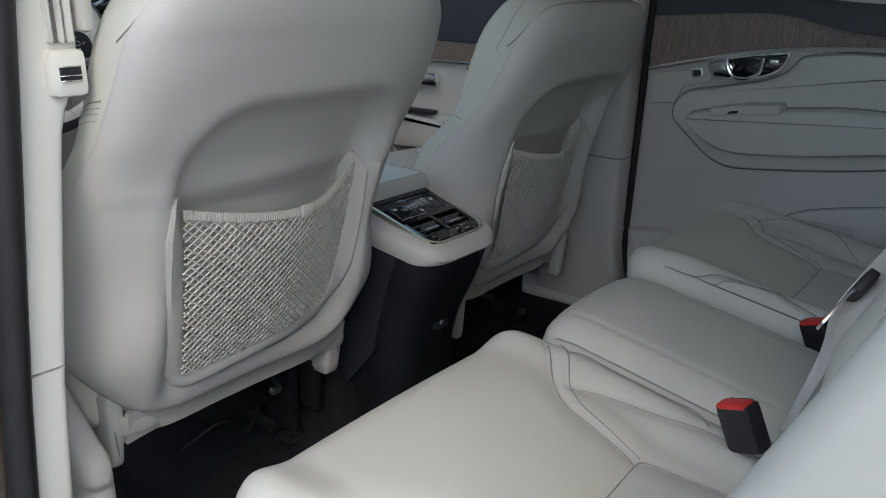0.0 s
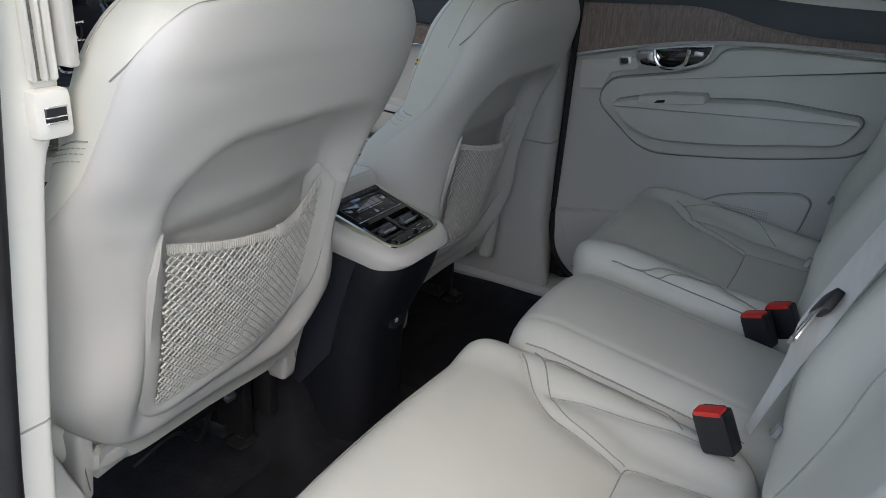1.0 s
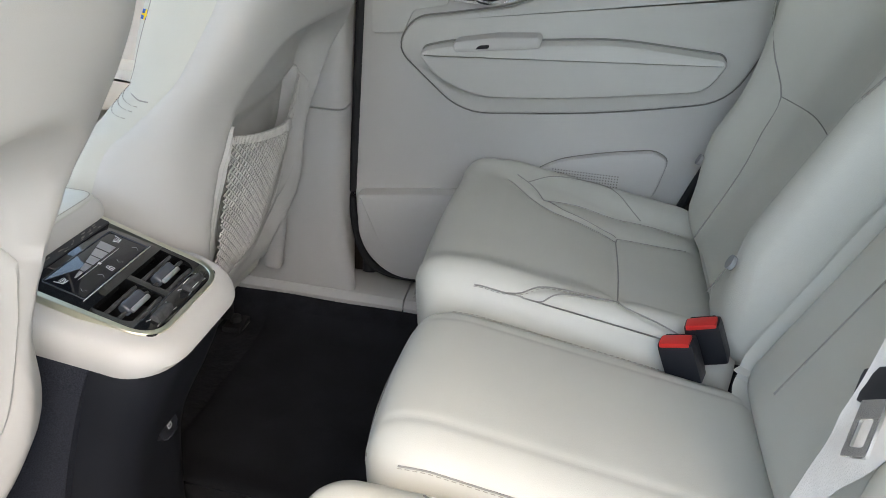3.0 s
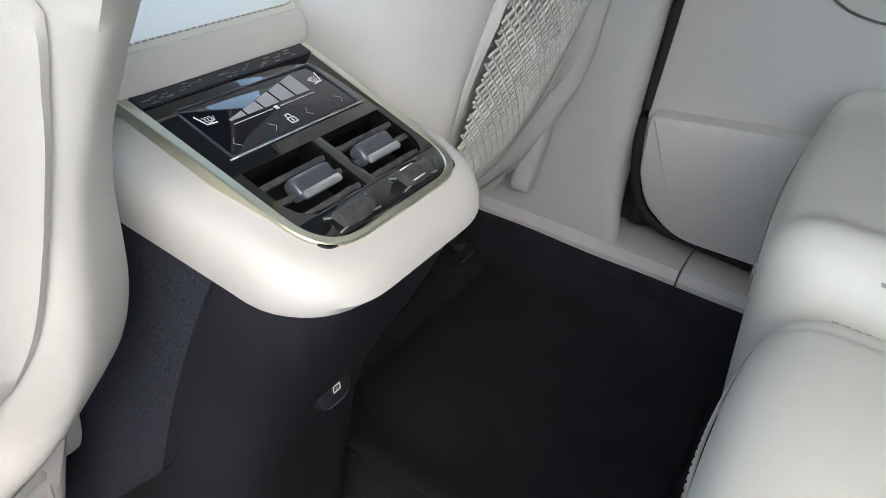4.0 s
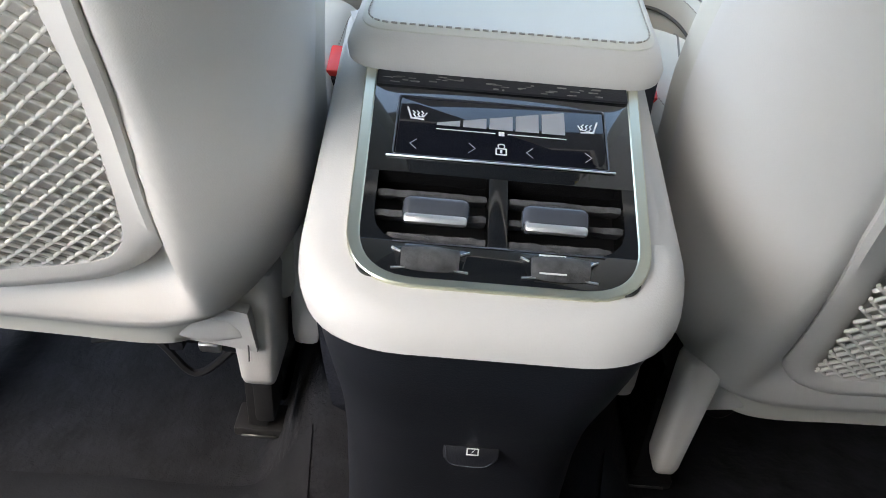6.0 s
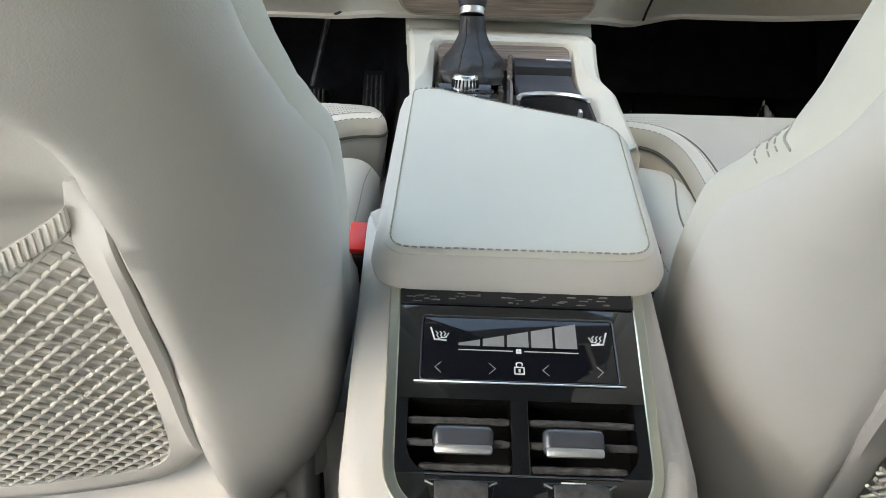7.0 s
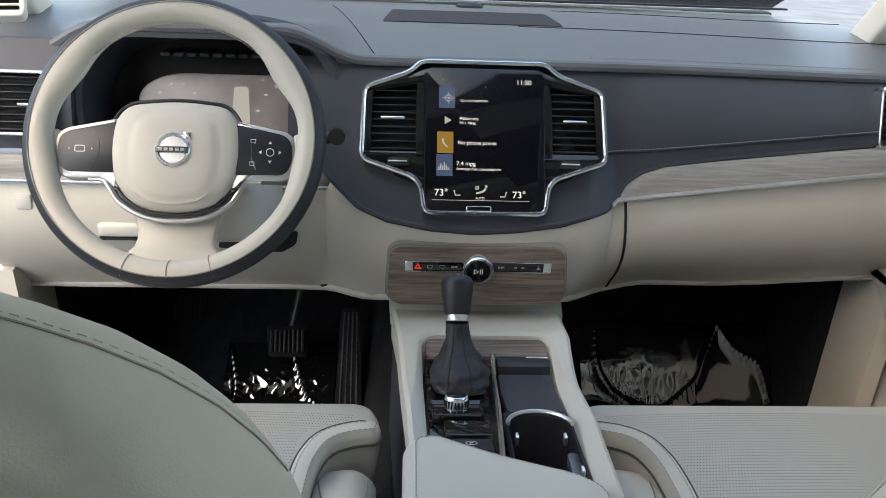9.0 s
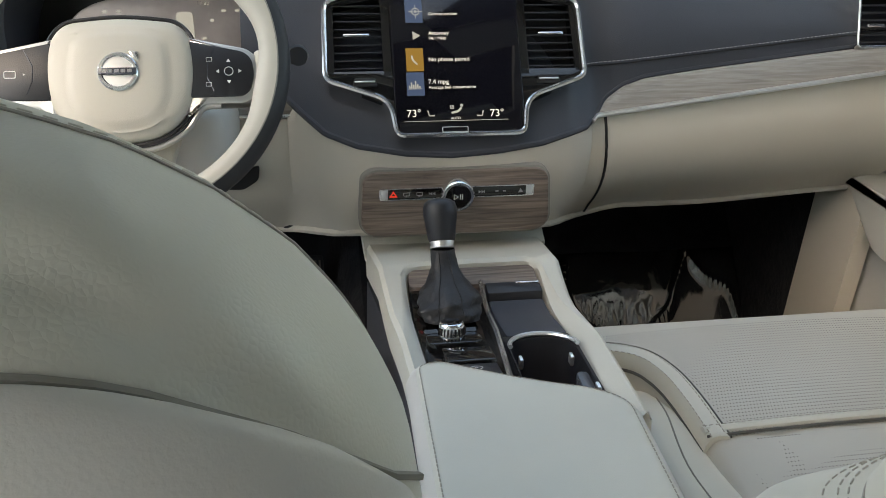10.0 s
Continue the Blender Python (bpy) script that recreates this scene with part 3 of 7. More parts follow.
    # touch display
    o = rounded(rect(-0.0578, -0.0146, 0.0578, 0.0312), 0.003, 4)
    part("display_frame", ring_slab(o, grown(o, -0.0010), PANEL, 0.0, 0.0030, 0.0003), GUNMETAL, face, "thin bright frame")
    part("display_lip", rbox(PANEL @ Vector((0, -0.0151, 0.0024)), (0.1215, 0.0010, 0.0010), 0.0003, 1), SATIN, face, "bright lower edge of the display")
    disp = part("display", slab(grown(o, -0.0016), PANEL, 0.0, 0.0024, 0.0003), SCREEN, face, "black touch display with fan symbols")
    up = PANEL @ Matrix.Translation((0, 0, 0.0026))
    top = lambda u: 0.0112 + 0.0163 * (u + 0.0354) / 0.0709
    for i in range(5):
        x0 = -0.0354 + i * 0.01435
        x1 = x0 + 0.0127
        part("fan_bar", slab([(x0, 0.0096), (x1, 0.0096), (x1, top(x1)), (x0, top(x0))], up, 0, 0.0002, 0), GREY_PRINT, disp, "grey fan level bar")
    sym = bmesh.new()
    stroke([(-0.0353, 0.0066), (-0.0036, 0.0066)], 0.0005, up, sym)
    stroke([(0.0036, 0.0066), (0.0350, 0.0066)], 0.0005, up, sym)
    part("fan_line", sym, PALE_PRINT, disp, "pale line under the bars")
    sym = bmesh.new()
    for a in range(4):
        c = Vector((0.0011 * math.cos(a * math.pi / 2 + 0.8), 0.0066 + 0.0011 * math.sin(a * math.pi / 2 + 0.8)))
        slab(rounded(rect(c.x - 0.0008, c.y - 0.0008, c.x + 0.0008, c.y + 0.0008), 0.0005, 2), up, 0, 0.0002, 0, sym)
    part("fan_symbol", sym, PALE_PRINT, disp, "pale fan symbol")
    for x, d in ((-0.047, -1), (-0.0157, 1), (0.0153, -1), (0.0466, 1)):
        sym = bmesh.new()
        stroke([(x - d * 0.0016, -0.0092), (x + d * 0.0018, -0.0058), (x - d * 0.0016, -0.0024)], 0.0004, up, sym)
        part("arrow_symbol", sym, GREY_PRINT, disp, "thin grey arrow")
    # padlock
    sym = ring_slab(rounded(rect(-0.0031, -0.0092, 0.0031, -0.0040), 0.0006, 2), rounded(rect(-0.0023, -0.0084, 0.0023, -0.0048), 0.0004, 2), up, 0, 0.0002, 0)
    ring_slab(rounded(rect(-0.0021, -0.0041, 0.0021, -0.0008), 0.0018, 3), rounded(rect(-0.0014, -0.0041, 0.0014, -0.0015), 0.0012, 3), up, 0, 0.0002, 0, sym)
    slab(rect(-0.0006, -0.0077, 0.0006, -0.0055), up, 0, 0.0002, 0, sym)
    part("lock_symbol", sym, PALE_PRINT, disp, "pale padlock symbol")
    # heated seat marks: a slanting backrest, a cushion and three waves
    for x, s in ((-0.0470, 1), (0.0477, -1)):
        sym = bmesh.new()
        stroke([(x - s * 0.0050, 0.0214), (x - s * 0.0026, 0.0134), (x + s * 0.0040, 0.0128)], 0.0010, up, sym)
        for k in range(3):
            bx = x + s * (-0.0012 + k * 0.0023)
            stroke([(bx - s * 0.0007, 0.0190), (bx + s * 0.0005, 0.0176), (bx - s * 0.0003, 0.0163), (bx + s * 0.0008, 0.0148)], 0.0006, up, sym)
        stroke([(x - s * 0.0006, 0.0139), (x + s * 0.0042, 0.0150), (x + s * 0.0056, 0.0178)], 0.0006, up, sym)
        part("heat_symbol", sym, PALE_PRINT, disp, "pale heated seat symbol")

    # outlets, sliders, thumb wheels
    for x0, x1 in ((-0.0632, -0.0058), (0.0040, 0.0632)):
        for i, v in enumerate((-0.0355, -0.0490, -0.0630)):
            bm = bmesh.new()
            soft_box((0, 0, 0), (x1 - x0 - 0.001 - (0.007 if i == 2 else 0), 0.0040, 0.014), 0.0014, (24, 2, 4), lambda p: p + Vector((0, 0.0008 * noise.noise(p * 190 + Vector((v * 900, x0 * 70, 0))), 0.0006 * noise.noise(p * 330))), bm)
            shift = (0.0035 if x0 < 0 else -0.0035) if i == 2 else 0.0
            bmesh.ops.transform(bm, matrix=PANEL @ Matrix.Translation(((x0 + x1) / 2 + shift, v, -0.006)) @ spin_x(28), verts=bm.verts)
            part("outlet_slat", bm, DUSTY, face, "dusty black slat")
        xm = -0.0320 if x0 < 0 else 0.0278
        m = PANEL @ Matrix.Translation((xm, -0.0495, 0.000)) @ spin_x(20)
        bm = soft_box((0, 0, 0), (0.0335, 0.0140, 0.012), 0.004, (10, 8, 6))
        bmesh.ops.transform(bm, matrix=m, verts=bm.verts)
        tab = part("slider", bm, GUNMETAL, face, "blue grey outlet slider")
        bm = rbox((0, -0.0060, 0.0056), (0.0315, 0.0052, 0.0042), 0.0018, 2)
        bmesh.ops.transform(bm, matrix=m, verts=bm.verts)
        part("slider_edge", bm, SATIN, tab, "bright lower edge")
    for x in (-0.0329, 0.0290):
        m = PANEL @ Matrix.Translation((x, -0.0805, 0.001))
        o = rounded([(-0.0185, 0.0070), (0.0185, 0.0070), (0.0150, -0.0062), (-0.0150, -0.0062)], 0.001, 3)
        part("wheel_frame", slab(o, m, -0.003, 0.0008, 0.0004), PIANO, face, "dark recess round the thumb wheel")
        # glints on the recess corners, laid on as thin bright strokes
        for s in (-1, 1):
            bm = bmesh.new()
            stroke([(s * 0.0185, 0.0058), (s * 0.0148, 0.0040)], 0.0007, m, bm, 0.0016)
            stroke([(s * 0.0180, -0.0060), (s * 0.0120, -0.0054)], 0.0007, m, bm, 0.0016)
            part("wheel_glint", bm, SATIN, face, "glint drawn on a corner of the wheel recess")
        rings = []
        for k in range(29):
            xx = -0.0138 + 0.0276 * k / 28
            rr = 0.0095 + 0.0014 * math.sin(math.pi * k / 28) + (0.00025 if k % 2 else 0)
            rings.append([m @ Vector((xx, rr * math.cos(a * math.tau / 20) * 0.62, -0.0025 + rr * math.sin(a * math.tau / 20))) for a in range(20)])
        w = part("thumb_wheel", loft(rings), DUSTY, face, "ribbed dark thumb wheel")
        if x > 0:
            part("wheel_mark", rbox(m @ Vector((-0.004, 0.0052, 0.0050)), (0.013, 0.0008, 0.0010), 0.0003, 1), PALE_PRINT, w, "pale mark")
            part("wheel_mark", rbox(m @ Vector((-0.004, -0.0052, 0.0050)), (0.013, 0.0008, 0.0010), 0.0003, 1), PALE_PRINT, w, "pale mark")
    # dirt in the gap above the display
    bm = bmesh.new()
    for k in range(40):
        x = random.uniform(-0.066, 0.066)
        q = PANEL @ Vector((x, 0.0450 + random.uniform(-0.004, 0.003), 0.0030))
        soft_box(q, (random.uniform(0.0008, 0.006), random.uniform(0.0005, 0.0016), 0.0006), 0.0003, (2, 2, 2), None, bm)
    tagged(part("grit", bm, DUST_AND_SHADE, con, "grey dust in the joint"), kind="stuff")

    # socket flap low on the housing
    m = frame_at((CONSOLE_X + 0.003, -0.0455, 0.2440), (1, 0, 0), (0, 0.30, 1))
    o = rounded([(-0.018, 0.011), (-0.018, -0.008), (0.018, -0.008), (0.018, 0.011)], (0.003, 0.010, 0.010, 0.003), 6)
    flap = part("socket_flap", slab(o, m, -0.008, 0.004, 0.001), BLACK, con, "black socket flap")
    rings = [m @ Vector((p[0], p[1] - 0.004, 0.0042)) for p in smooth_line([Vector((-0.0165, 0.010, 0)), Vector((-0.0150, 0.0, 0)), Vector((-0.009, -0.0038, 0)), Vector((0.009, -0.0038, 0)), Vector((0.016, 0.002, 0))], 5)]
    part("flap_groove", tube(rings, 0.0004, 4), GUNMETAL, flap)
    up = m @ Matrix.Translation((0.001, 0.003, 0.0042))
    bm = ring_slab(rect(-0.0040, -0.0027, 0.0040, 0.0027), rect(-0.0031, -0.0019, 0.0031, 0.0019), up, 0, 0.0002, 0)
    slab([(-0.0009, -0.0012), (0.0001, -0.0002), (0.0011, 0.0013), (-0.0001, 0.0002)], up, 0, 0.0002, 0, bm)
    part("socket_mark", bm, PALE_PRINT, flap, "pale socket symbol")


rear_console()


def lid_top(y):
    return 0.474 + 0.035 * (y - 0.113) + 0.010 * step(0.22, 0.06, y)


def armrest_lid():
    lid = thing("armrest_lid", (0, 0.2, 0.43), "pale leather armrest lid with a stitched border on the console", "armrest")
    lean = lambda p: Vector((p[0] - 0.004 + 0.03 * (p[1] - 0.05), p[1]))
    plan = [lean(p) for p in rounded([(-0.094, 0.046), (0.094, 0.046), (0.101, 0.262), (0.072, 0.287), (0.0, 0.312), (-0.070, 0.347), (-0.1005, 0.336)],
                                       (0.030, 0.030, 0.03, 0.04, 0.06, 0.035, 0.022), 8)]
    ring = lambda d, dz: [Vector((p.x, p.y, lid_top(p.y) + dz)) for p in grown(plan, -d)]
    part("lid_body", loft([ring(0.006, -0.0255), ring(0.001, -0.0225), ring(0.0, -0.017), ring(0.004, -0.007), ring(0.0095, -0.0015), ring(0.016, -0.0045)] + [[Vector((p.x * f, 0.19 + (p.y - 0.19) * f, lid_top(0.19 + (p.y - 0.19) * f) - 0.008)) for p in grown(plan, -0.02)] for f in (0.95, 0.7, 0.4, 0.1)]), TRIM, lid)
    rings = [ring(0.0085, -0.006), ring(0.009, -0.0012), ring(0.0115, 0.0008), ring(0.0155, 0.0016)]
    mid = Vector((0, 0.19, lid_top(0.19) + 0.0022))
    inward = lambda p, f: (mid.x + (p.x - mid.x) * f, mid.y + (p.y - mid.y) * f)
    rings += [[Vector((*inward(p, f), lid_top(inward(p, f)[1]) + 0.0016 + 0.0010 * (1 - f * f))) for p in rings[3]] for f in (0.96, 0.9, 0.8, 0.7, 0.6, 0.5, 0.4, 0.3, 0.2, 0.1)]
    part("lid_pad", loft(rings), LEATHER, lid, "smooth pale leather pad")
    line = ring(0.0125, 0.0012)
    part("stitching", dashes(line + line[:1], 0.0006, 0.0034, 0.0018), THREAD, lid, "beige stitching")


armrest_lid()


# ---- front half of the console ----
DECK = frame_at((0, 0.34, 0.482), (1, 0, 0), (0, 1, -0.225))


def level(bm, y0=0.365):
    """Bends what lies behind y0 so that the sloping deck runs level under the lid."""
    for v in bm.verts:
        if v.co.y < y0:
            v.co.z -= 0.255 * (y0 - v.co.y)
    return bm


def upsweep(bm):
    """Lets the front of the deck rise towards the dashboard."""
    for y in (0.50, 0.52, 0.54, 0.56, 0.58, 0.60, 0.63):
        bmesh.ops.bisect_plane(bm, geom=bm.verts[:] + bm.edges[:] + bm.faces[:], plane_co=(0, y, 0), plane_no=(0, 1, 0))
    for v in bm.verts:
        f = min(1.0, max(0.0, (v.co.y - 0.50) / 0.10))
        v.co.z += 0.034 * f ** 1.4
    return bm


def front_console():
    con = thing("front_console", (0, 0.45, 0.0), "pale console with gear lever, tray cover and cup holder", "console")
    outer = rounded([(-0.1005, -0.02), (0.1015, -0.09), (0.107, 0.16), (0.127, 0.42), (-0.127, 0.42), (-0.107, 0.16)], (0.004, 0.004, 0.1, 0.02, 0.02, 0.1), 6)
    inner = rounded([(-0.0815, -0.03), (0.079, -0.10), (0.086, 0.255), (0.072, 0.275), (-0.068, 0.275), (-0.084, 0.255)], (0.003, 0.003, 0.01, 0.012, 0.012, 0.01), 6)
    bm = ring_slab(outer, inner, DECK, -0.045, 0.002, 0.005)
    part("surround", upsweep(level(bm)), LEATHER, con, "pale leather surround")
    def cowl(u, v):
        x = -0.127 + 0.257 * u
        f = v * v * (3 - 2 * v)
        return (x * (1 + 0.03 * v), 0.716 + 0.055 * v, 0.432 + 0.004 * f + 0.013 * v - 0.004 * (2 * u - 1) ** 4)
    part("front_cowl", sheet(cowl, 24, 10, (0, 0.004, -0.02)), LEATHER, con, "pale leather end rising to the dashboard")
    # side walls
    for s in (-1, 1):
        def wall(u, v):
            y = 0.13 + 0.64 * u
            w = 0.1 + 0.065 * max(0, y - 0.35)
            top = min(lid_top(y) - 0.03, 0.482 - 0.225 * (y - 0.34) - 0.036)
            return (s * (w - 0.004 + 0.01 * (1 - v)), y, 0.05 + (top - 0.05) * v)
        part("side_wall", sheet(wall, 10, 6, (-s * 0.012, 0, 0)), CHARCOAL, con, "charcoal side cover")
    part("well_floor", level(slab(rect(-0.088, -0.12, 0.090, 0.285), DECK, -0.085, -0.075, 0)), BLACK_DULL, con)
    # lacquer deck for the lever
    bm = slab(rounded(rect(-0.080, -0.03, -0.002, 0.235), 0.004, 3), DECK, -0.03, -0.010, 0.001)
    part("lacquer_deck", upsweep(level(bm)), PIANO, con, "glossy black deck")
    bm = loft([[DECK @ Vector((x + dx, v, w)) for dx, w in ((-0.0028, -0.03), (-0.0028, -0.003), (0, -0.0015), (0.0028, -0.003), (0.0028, -0.03))] for v, x in ((-0.06, -0.010), (0.1, 0.001), (0.236, 0.0085))])
    part("divider", upsweep(level(bm)), CHROME, con, "bright divider strip")
    part("wood_band", upsweep(slab(rounded(rect(-0.079, 0.236, 0.082, 0.272), 0.006, 3), DECK, -0.02, -0.007, 0.001)), WOOD_X, con, "grey ash veneer band")
    bm = slab(rounded([(0.012, 0.099), (0.079, 0.099), (0.080, 0.205), (0.013, 0.205)], 0.004, 3), DECK, -0.02, -0.010, 0.001)
    tray = part("tray_cover", upsweep(bm), CHARCOAL, con, "dark matt tray cover")
    bm = slab(rounded([(0.013, 0.209), (0.081, 0.209), (0.081, 0.226), (0.058, 0.226), (0.054, 0.231), (0.013, 0.231)], 0.002, 2), DECK, -0.02, -0.003, 0.001)
    part("tray_grip", upsweep(bm), BLACK, tray, "black grip lip")
    part("tray_edge", upsweep(rbox(DECK @ Vector((0.066, 0.2285, -0.0035)), (0.030, 0.002, 0.002), 0.0006, 1)), CHROME, tray, "bright edge")
    # cup holder: rim, walls, springs
    cup = part("cup_holder", level(ring_slab([Vector(p) for p in rounded(rect(0.004, -0.11, 0.081, 0.098), 0.004, 9)], [Vector(p) for p in rounded(rect(0.008, -0.105, 0.077, 0.091), 0.033, 9)], DECK, -0.073, -0.010, 0.002)), BLACK, con, "black cup holder well")
    arc = [DECK @ Vector((0.0425 + 0.0355 * math.cos(a), 0.058 + 0.036 * math.sin(a), -0.0075)) for a in [math.pi * k / 20 for k in range(21)]]
    part("cup_rim", tube(arc, 0.0026, 6), SATIN, cup, "satin metal rim")
    for x, v in ((0.016, 0.05), (0.069, 0.05), (0.070, -0.030)):
        part("spring_tab", rbox(DECK @ Vector((x, v, -0.022)), (0.004, 0.010, 0.012), 0.0015, 2), SATIN, cup, "small metal spring tab")
    part("cup_insert", level(slab(rounded(rect(0.064, -0.07, 0.077, 0.02), 0.006, 4), DECK, -0.07, -0.02, 0.003)), GUNMETAL, cup)
    part("cup_insert", level(slab(rounded(rect(0.008, -0.06, 0.018, 0.01), 0.004, 4), DECK, -0.07, -0.022, 0.003)), GUNMETAL, cup)

    # rotary starter, flap, parking brake switch
    def rings_at(c, rows, n=28, squash=1.0):
        return [[DECK @ Vector((c[0] + r * math.cos(k * math.tau / n), c[1] + squash * r * math.sin(k * math.tau / n), w)) for k in range(n)] for r, w in rows]
    c = (-0.0470, 0.102)
    part("starter_base", slab(rounded(rect(-0.075, 0.078, -0.016, 0.111), 0.010, 5), DECK, -0.02, -0.006, 0.002), PIANO, con)
    for s in (-1, 1):
        bm = loft([[DECK @ Vector((c[0] + s * a, c[1] + 0.012 + b, w)) for a, b, w in ((x, 0.0035, -0.006), (x, 0.001, -0.003), (x, -0.003, -0.006))] for x in (0.014, 0.022, 0.028)])
        part("starter_wing", bm, PIANO, con, "glossy black wing")
    knob = part("starter_knob", loft(rings_at(c, ((0.0135, -0.008), (0.0140, 0.004), (0.0128, 0.008), (0.0118, 0.0088)))), CHROME, con, "bright rotary starter knob")
    part("knob_cap", loft(rings_at(c, ((0.0115, 0.008), (0.0108, 0.0095), (0.009, 0.0098)))), PIANO, knob, "black cap")
    bm = bmesh.new()
    for k in range(10):
        a = math.pi * (1.08 + 0.84 * k / 9)
        rbox(DECK @ Vector((c[0] + 0.0142 * math.cos(a), c[1] + 0.0142 * math.sin(a), 0.0)), (0.0016, 0.0016, 0.009), 0.0005, 1, bm=bm)
    part("knob_grip", bm, BLACK_DULL, knob, "dark grip ribs")
    part("gloss_flap", slab(rounded(rect(-0.064, 0.024, -0.014, 0.062), 0.003, 3), DECK, -0.02, -0.0055, 0.0015), PIANO, con)
    sw = part("brake_switch", slab(rounded(rect(-0.058, -0.012, -0.016, 0.016), 0.003, 3), DECK, -0.02, -0.006, 0.0015), BLACK, con, "parking brake switch")
    up = DECK @ Matrix.Translation((-0.038, 0.0035, -0.0058))
    bm = words("P", 0.0075, up @ Matrix.Translation((-0.0022, -0.0026, 0)), 0.0001)
    n = 24
    ring_slab([Vector((0.0062 * math.cos(k * math.tau / n), 0.0045 * math.sin(k * math.tau / n))) for k in range(n)], [Vector((0.0055 * math.cos(k * math.tau / n), 0.0039 * math.sin(k * math.tau / n))) for k in range(n)], up, 0, 0.0002, 0, bm)
    part("switch_mark", bm, PALE_PRINT, sw, "white letter in a ring")

    # gear lever
    ringp = Vector((-0.0400, 0.569, 0.4990))
    spine = [Vector(p) for p in ((-0.0385, 0.508, 0.436), (-0.0385, 0.515, 0.442), (-0.038, 0.522, 0.449), (-0.037, 0.532, 0.457), (-0.038, 0.541, 0.467), (-0.0385, 0.551, 0.477), (-0.0395, 0.560, 0.487), (-0.0400, 0.566, 0.495))]
    wide = (0.0320, 0.0345, 0.0350, 0.0325, 0.0225, 0.0170, 0.0152, 0.0145)
    spine = smooth_line(spine, 4)
    wide = [p.x for p in smooth_line([Vector((q, 0, 0)) for q in wide], 4)]
    rows, seams = [], [[], []]
    for t, (cc, half) in enumerate(zip(spine, wide)):
        f = t / (len(spine) - 1)
        rg = []
        for a in range(40):
            an = a * math.tau / 40
            sq = (abs(math.cos(an)) ** 4 + abs(math.sin(an)) ** 4) ** -0.25
            fold = 0.09 * math.sin(an * 5 + 9 * f) * math.sin(math.pi * min(1, f * 1.25)) + 0.05 * math.sin(an * 9 - 6 * f) * (1 - f)
            fold += 0.055 * math.sin(24 * f + 2.2 * math.sin(an * 2)) * math.sin(math.pi * f) + 0.10 * noise.noise(Vector((3 * math.cos(an), 3 * math.sin(an), 9 * f)))
            rr = half * (sq * (1 - f) + f) * (1 + fold * (1 - 0.7 * f))
            rg.append(cc + Vector((rr * math.cos(an), rr * math.sin(an) * 0.95, -0.225 * rr * math.sin(an))))
        rows.append(rg)
        seams[0].append(rg[27] + Vector((0, -0.0004, 0.0004)))
        seams[1].append(rg[32] + Vector((0, -0.0004, 0.0004)))
    lever = part("gear_boot", loft(rows), BOOT, con, "black leather gear boot")
    bm = bmesh.new()
    for pts in seams:
        tube(pts, 0.0007, 4, bm=bm)
    part("boot_seam", bm, BLACK_DULL, lever)
    ax = (Vector((-0.0400, 0.600, 0.5480)) - ringp).normalized()
    m = frame_at(ringp, (1, 0, 0), ax.cross(Vector((1, 0, 0))).normalized() * -1)
    cyl = lambda rows, n=24: loft([[ringp + ax * h + Vector((1, 0, 0)) * rx * math.cos(k * math.tau / n) + ax.cross(Vector((1, 0, 0))) * ry * math.sin(k * math.tau / n) for k in range(n)] for h, rx, ry in rows])
    part("lever_ring", cyl(((-0.004, 0.0140, 0.0135), (-0.003, 0.0146, 0.0140), (0.0, 0.0138, 0.0135), (0.0035, 0.0148, 0.0142), (0.005, 0.0140, 0.0135))), SATIN, con, "satin metal ring")
    kn = part("lever_knob", cyl(((0.004, 0.0150, 0.015), (0.008, 0.0165, 0.0165), (0.022, 0.0185, 0.019), (0.036, 0.0205, 0.0215), (0.045, 0.0205, 0.0215), (0.051, 0.0185, 0.019), (0.054, 0.014, 0.014), (0.055, 0.008, 0.008))), BLACK, con, "dark leather lever knob")
    top = ringp + ax * 0.0525 + Vector((0, -0.0125, -0.002))
    m = frame_at(top, (1, 0, 0), (0, 1, 0.35))
    part("gear_plate", slab(rounded([(-0.0085, -0.004), (0.0085, -0.004), (0.0075, 0.015), (-0.0075, 0.015)], 0.002, 3), m, -0.004, 0.0022, 0.0006), CHROME, kn, "bright plate with gear letters")
    part("gear_plate_face", slab(rounded([(-0.0073, -0.0028), (0.0073, -0.0028), (0.0064, 0.0138), (-0.0064, 0.0138)], 0.0015, 3), m, 0.001, 0.0026, 0.0003), PIANO, kn)
    bm = bmesh.new()
    for i, ch in enumerate("RND"):
        join(bm, words(ch, 0.0045, m @ Matrix.Translation((0.0008, 0.0095 - i * 0.0042, 0.0028)), 0.0001))
    slab(rect(-0.0018, -0.0018, -0.0012, 0.0118), m, 0.0026, 0.0029, 0, bm)
    part("gear_letters", bm, PALE_PRINT, kn, "white gear letters")
    return con


front_console().location += Vector((0.012, 0.004, -0.012))


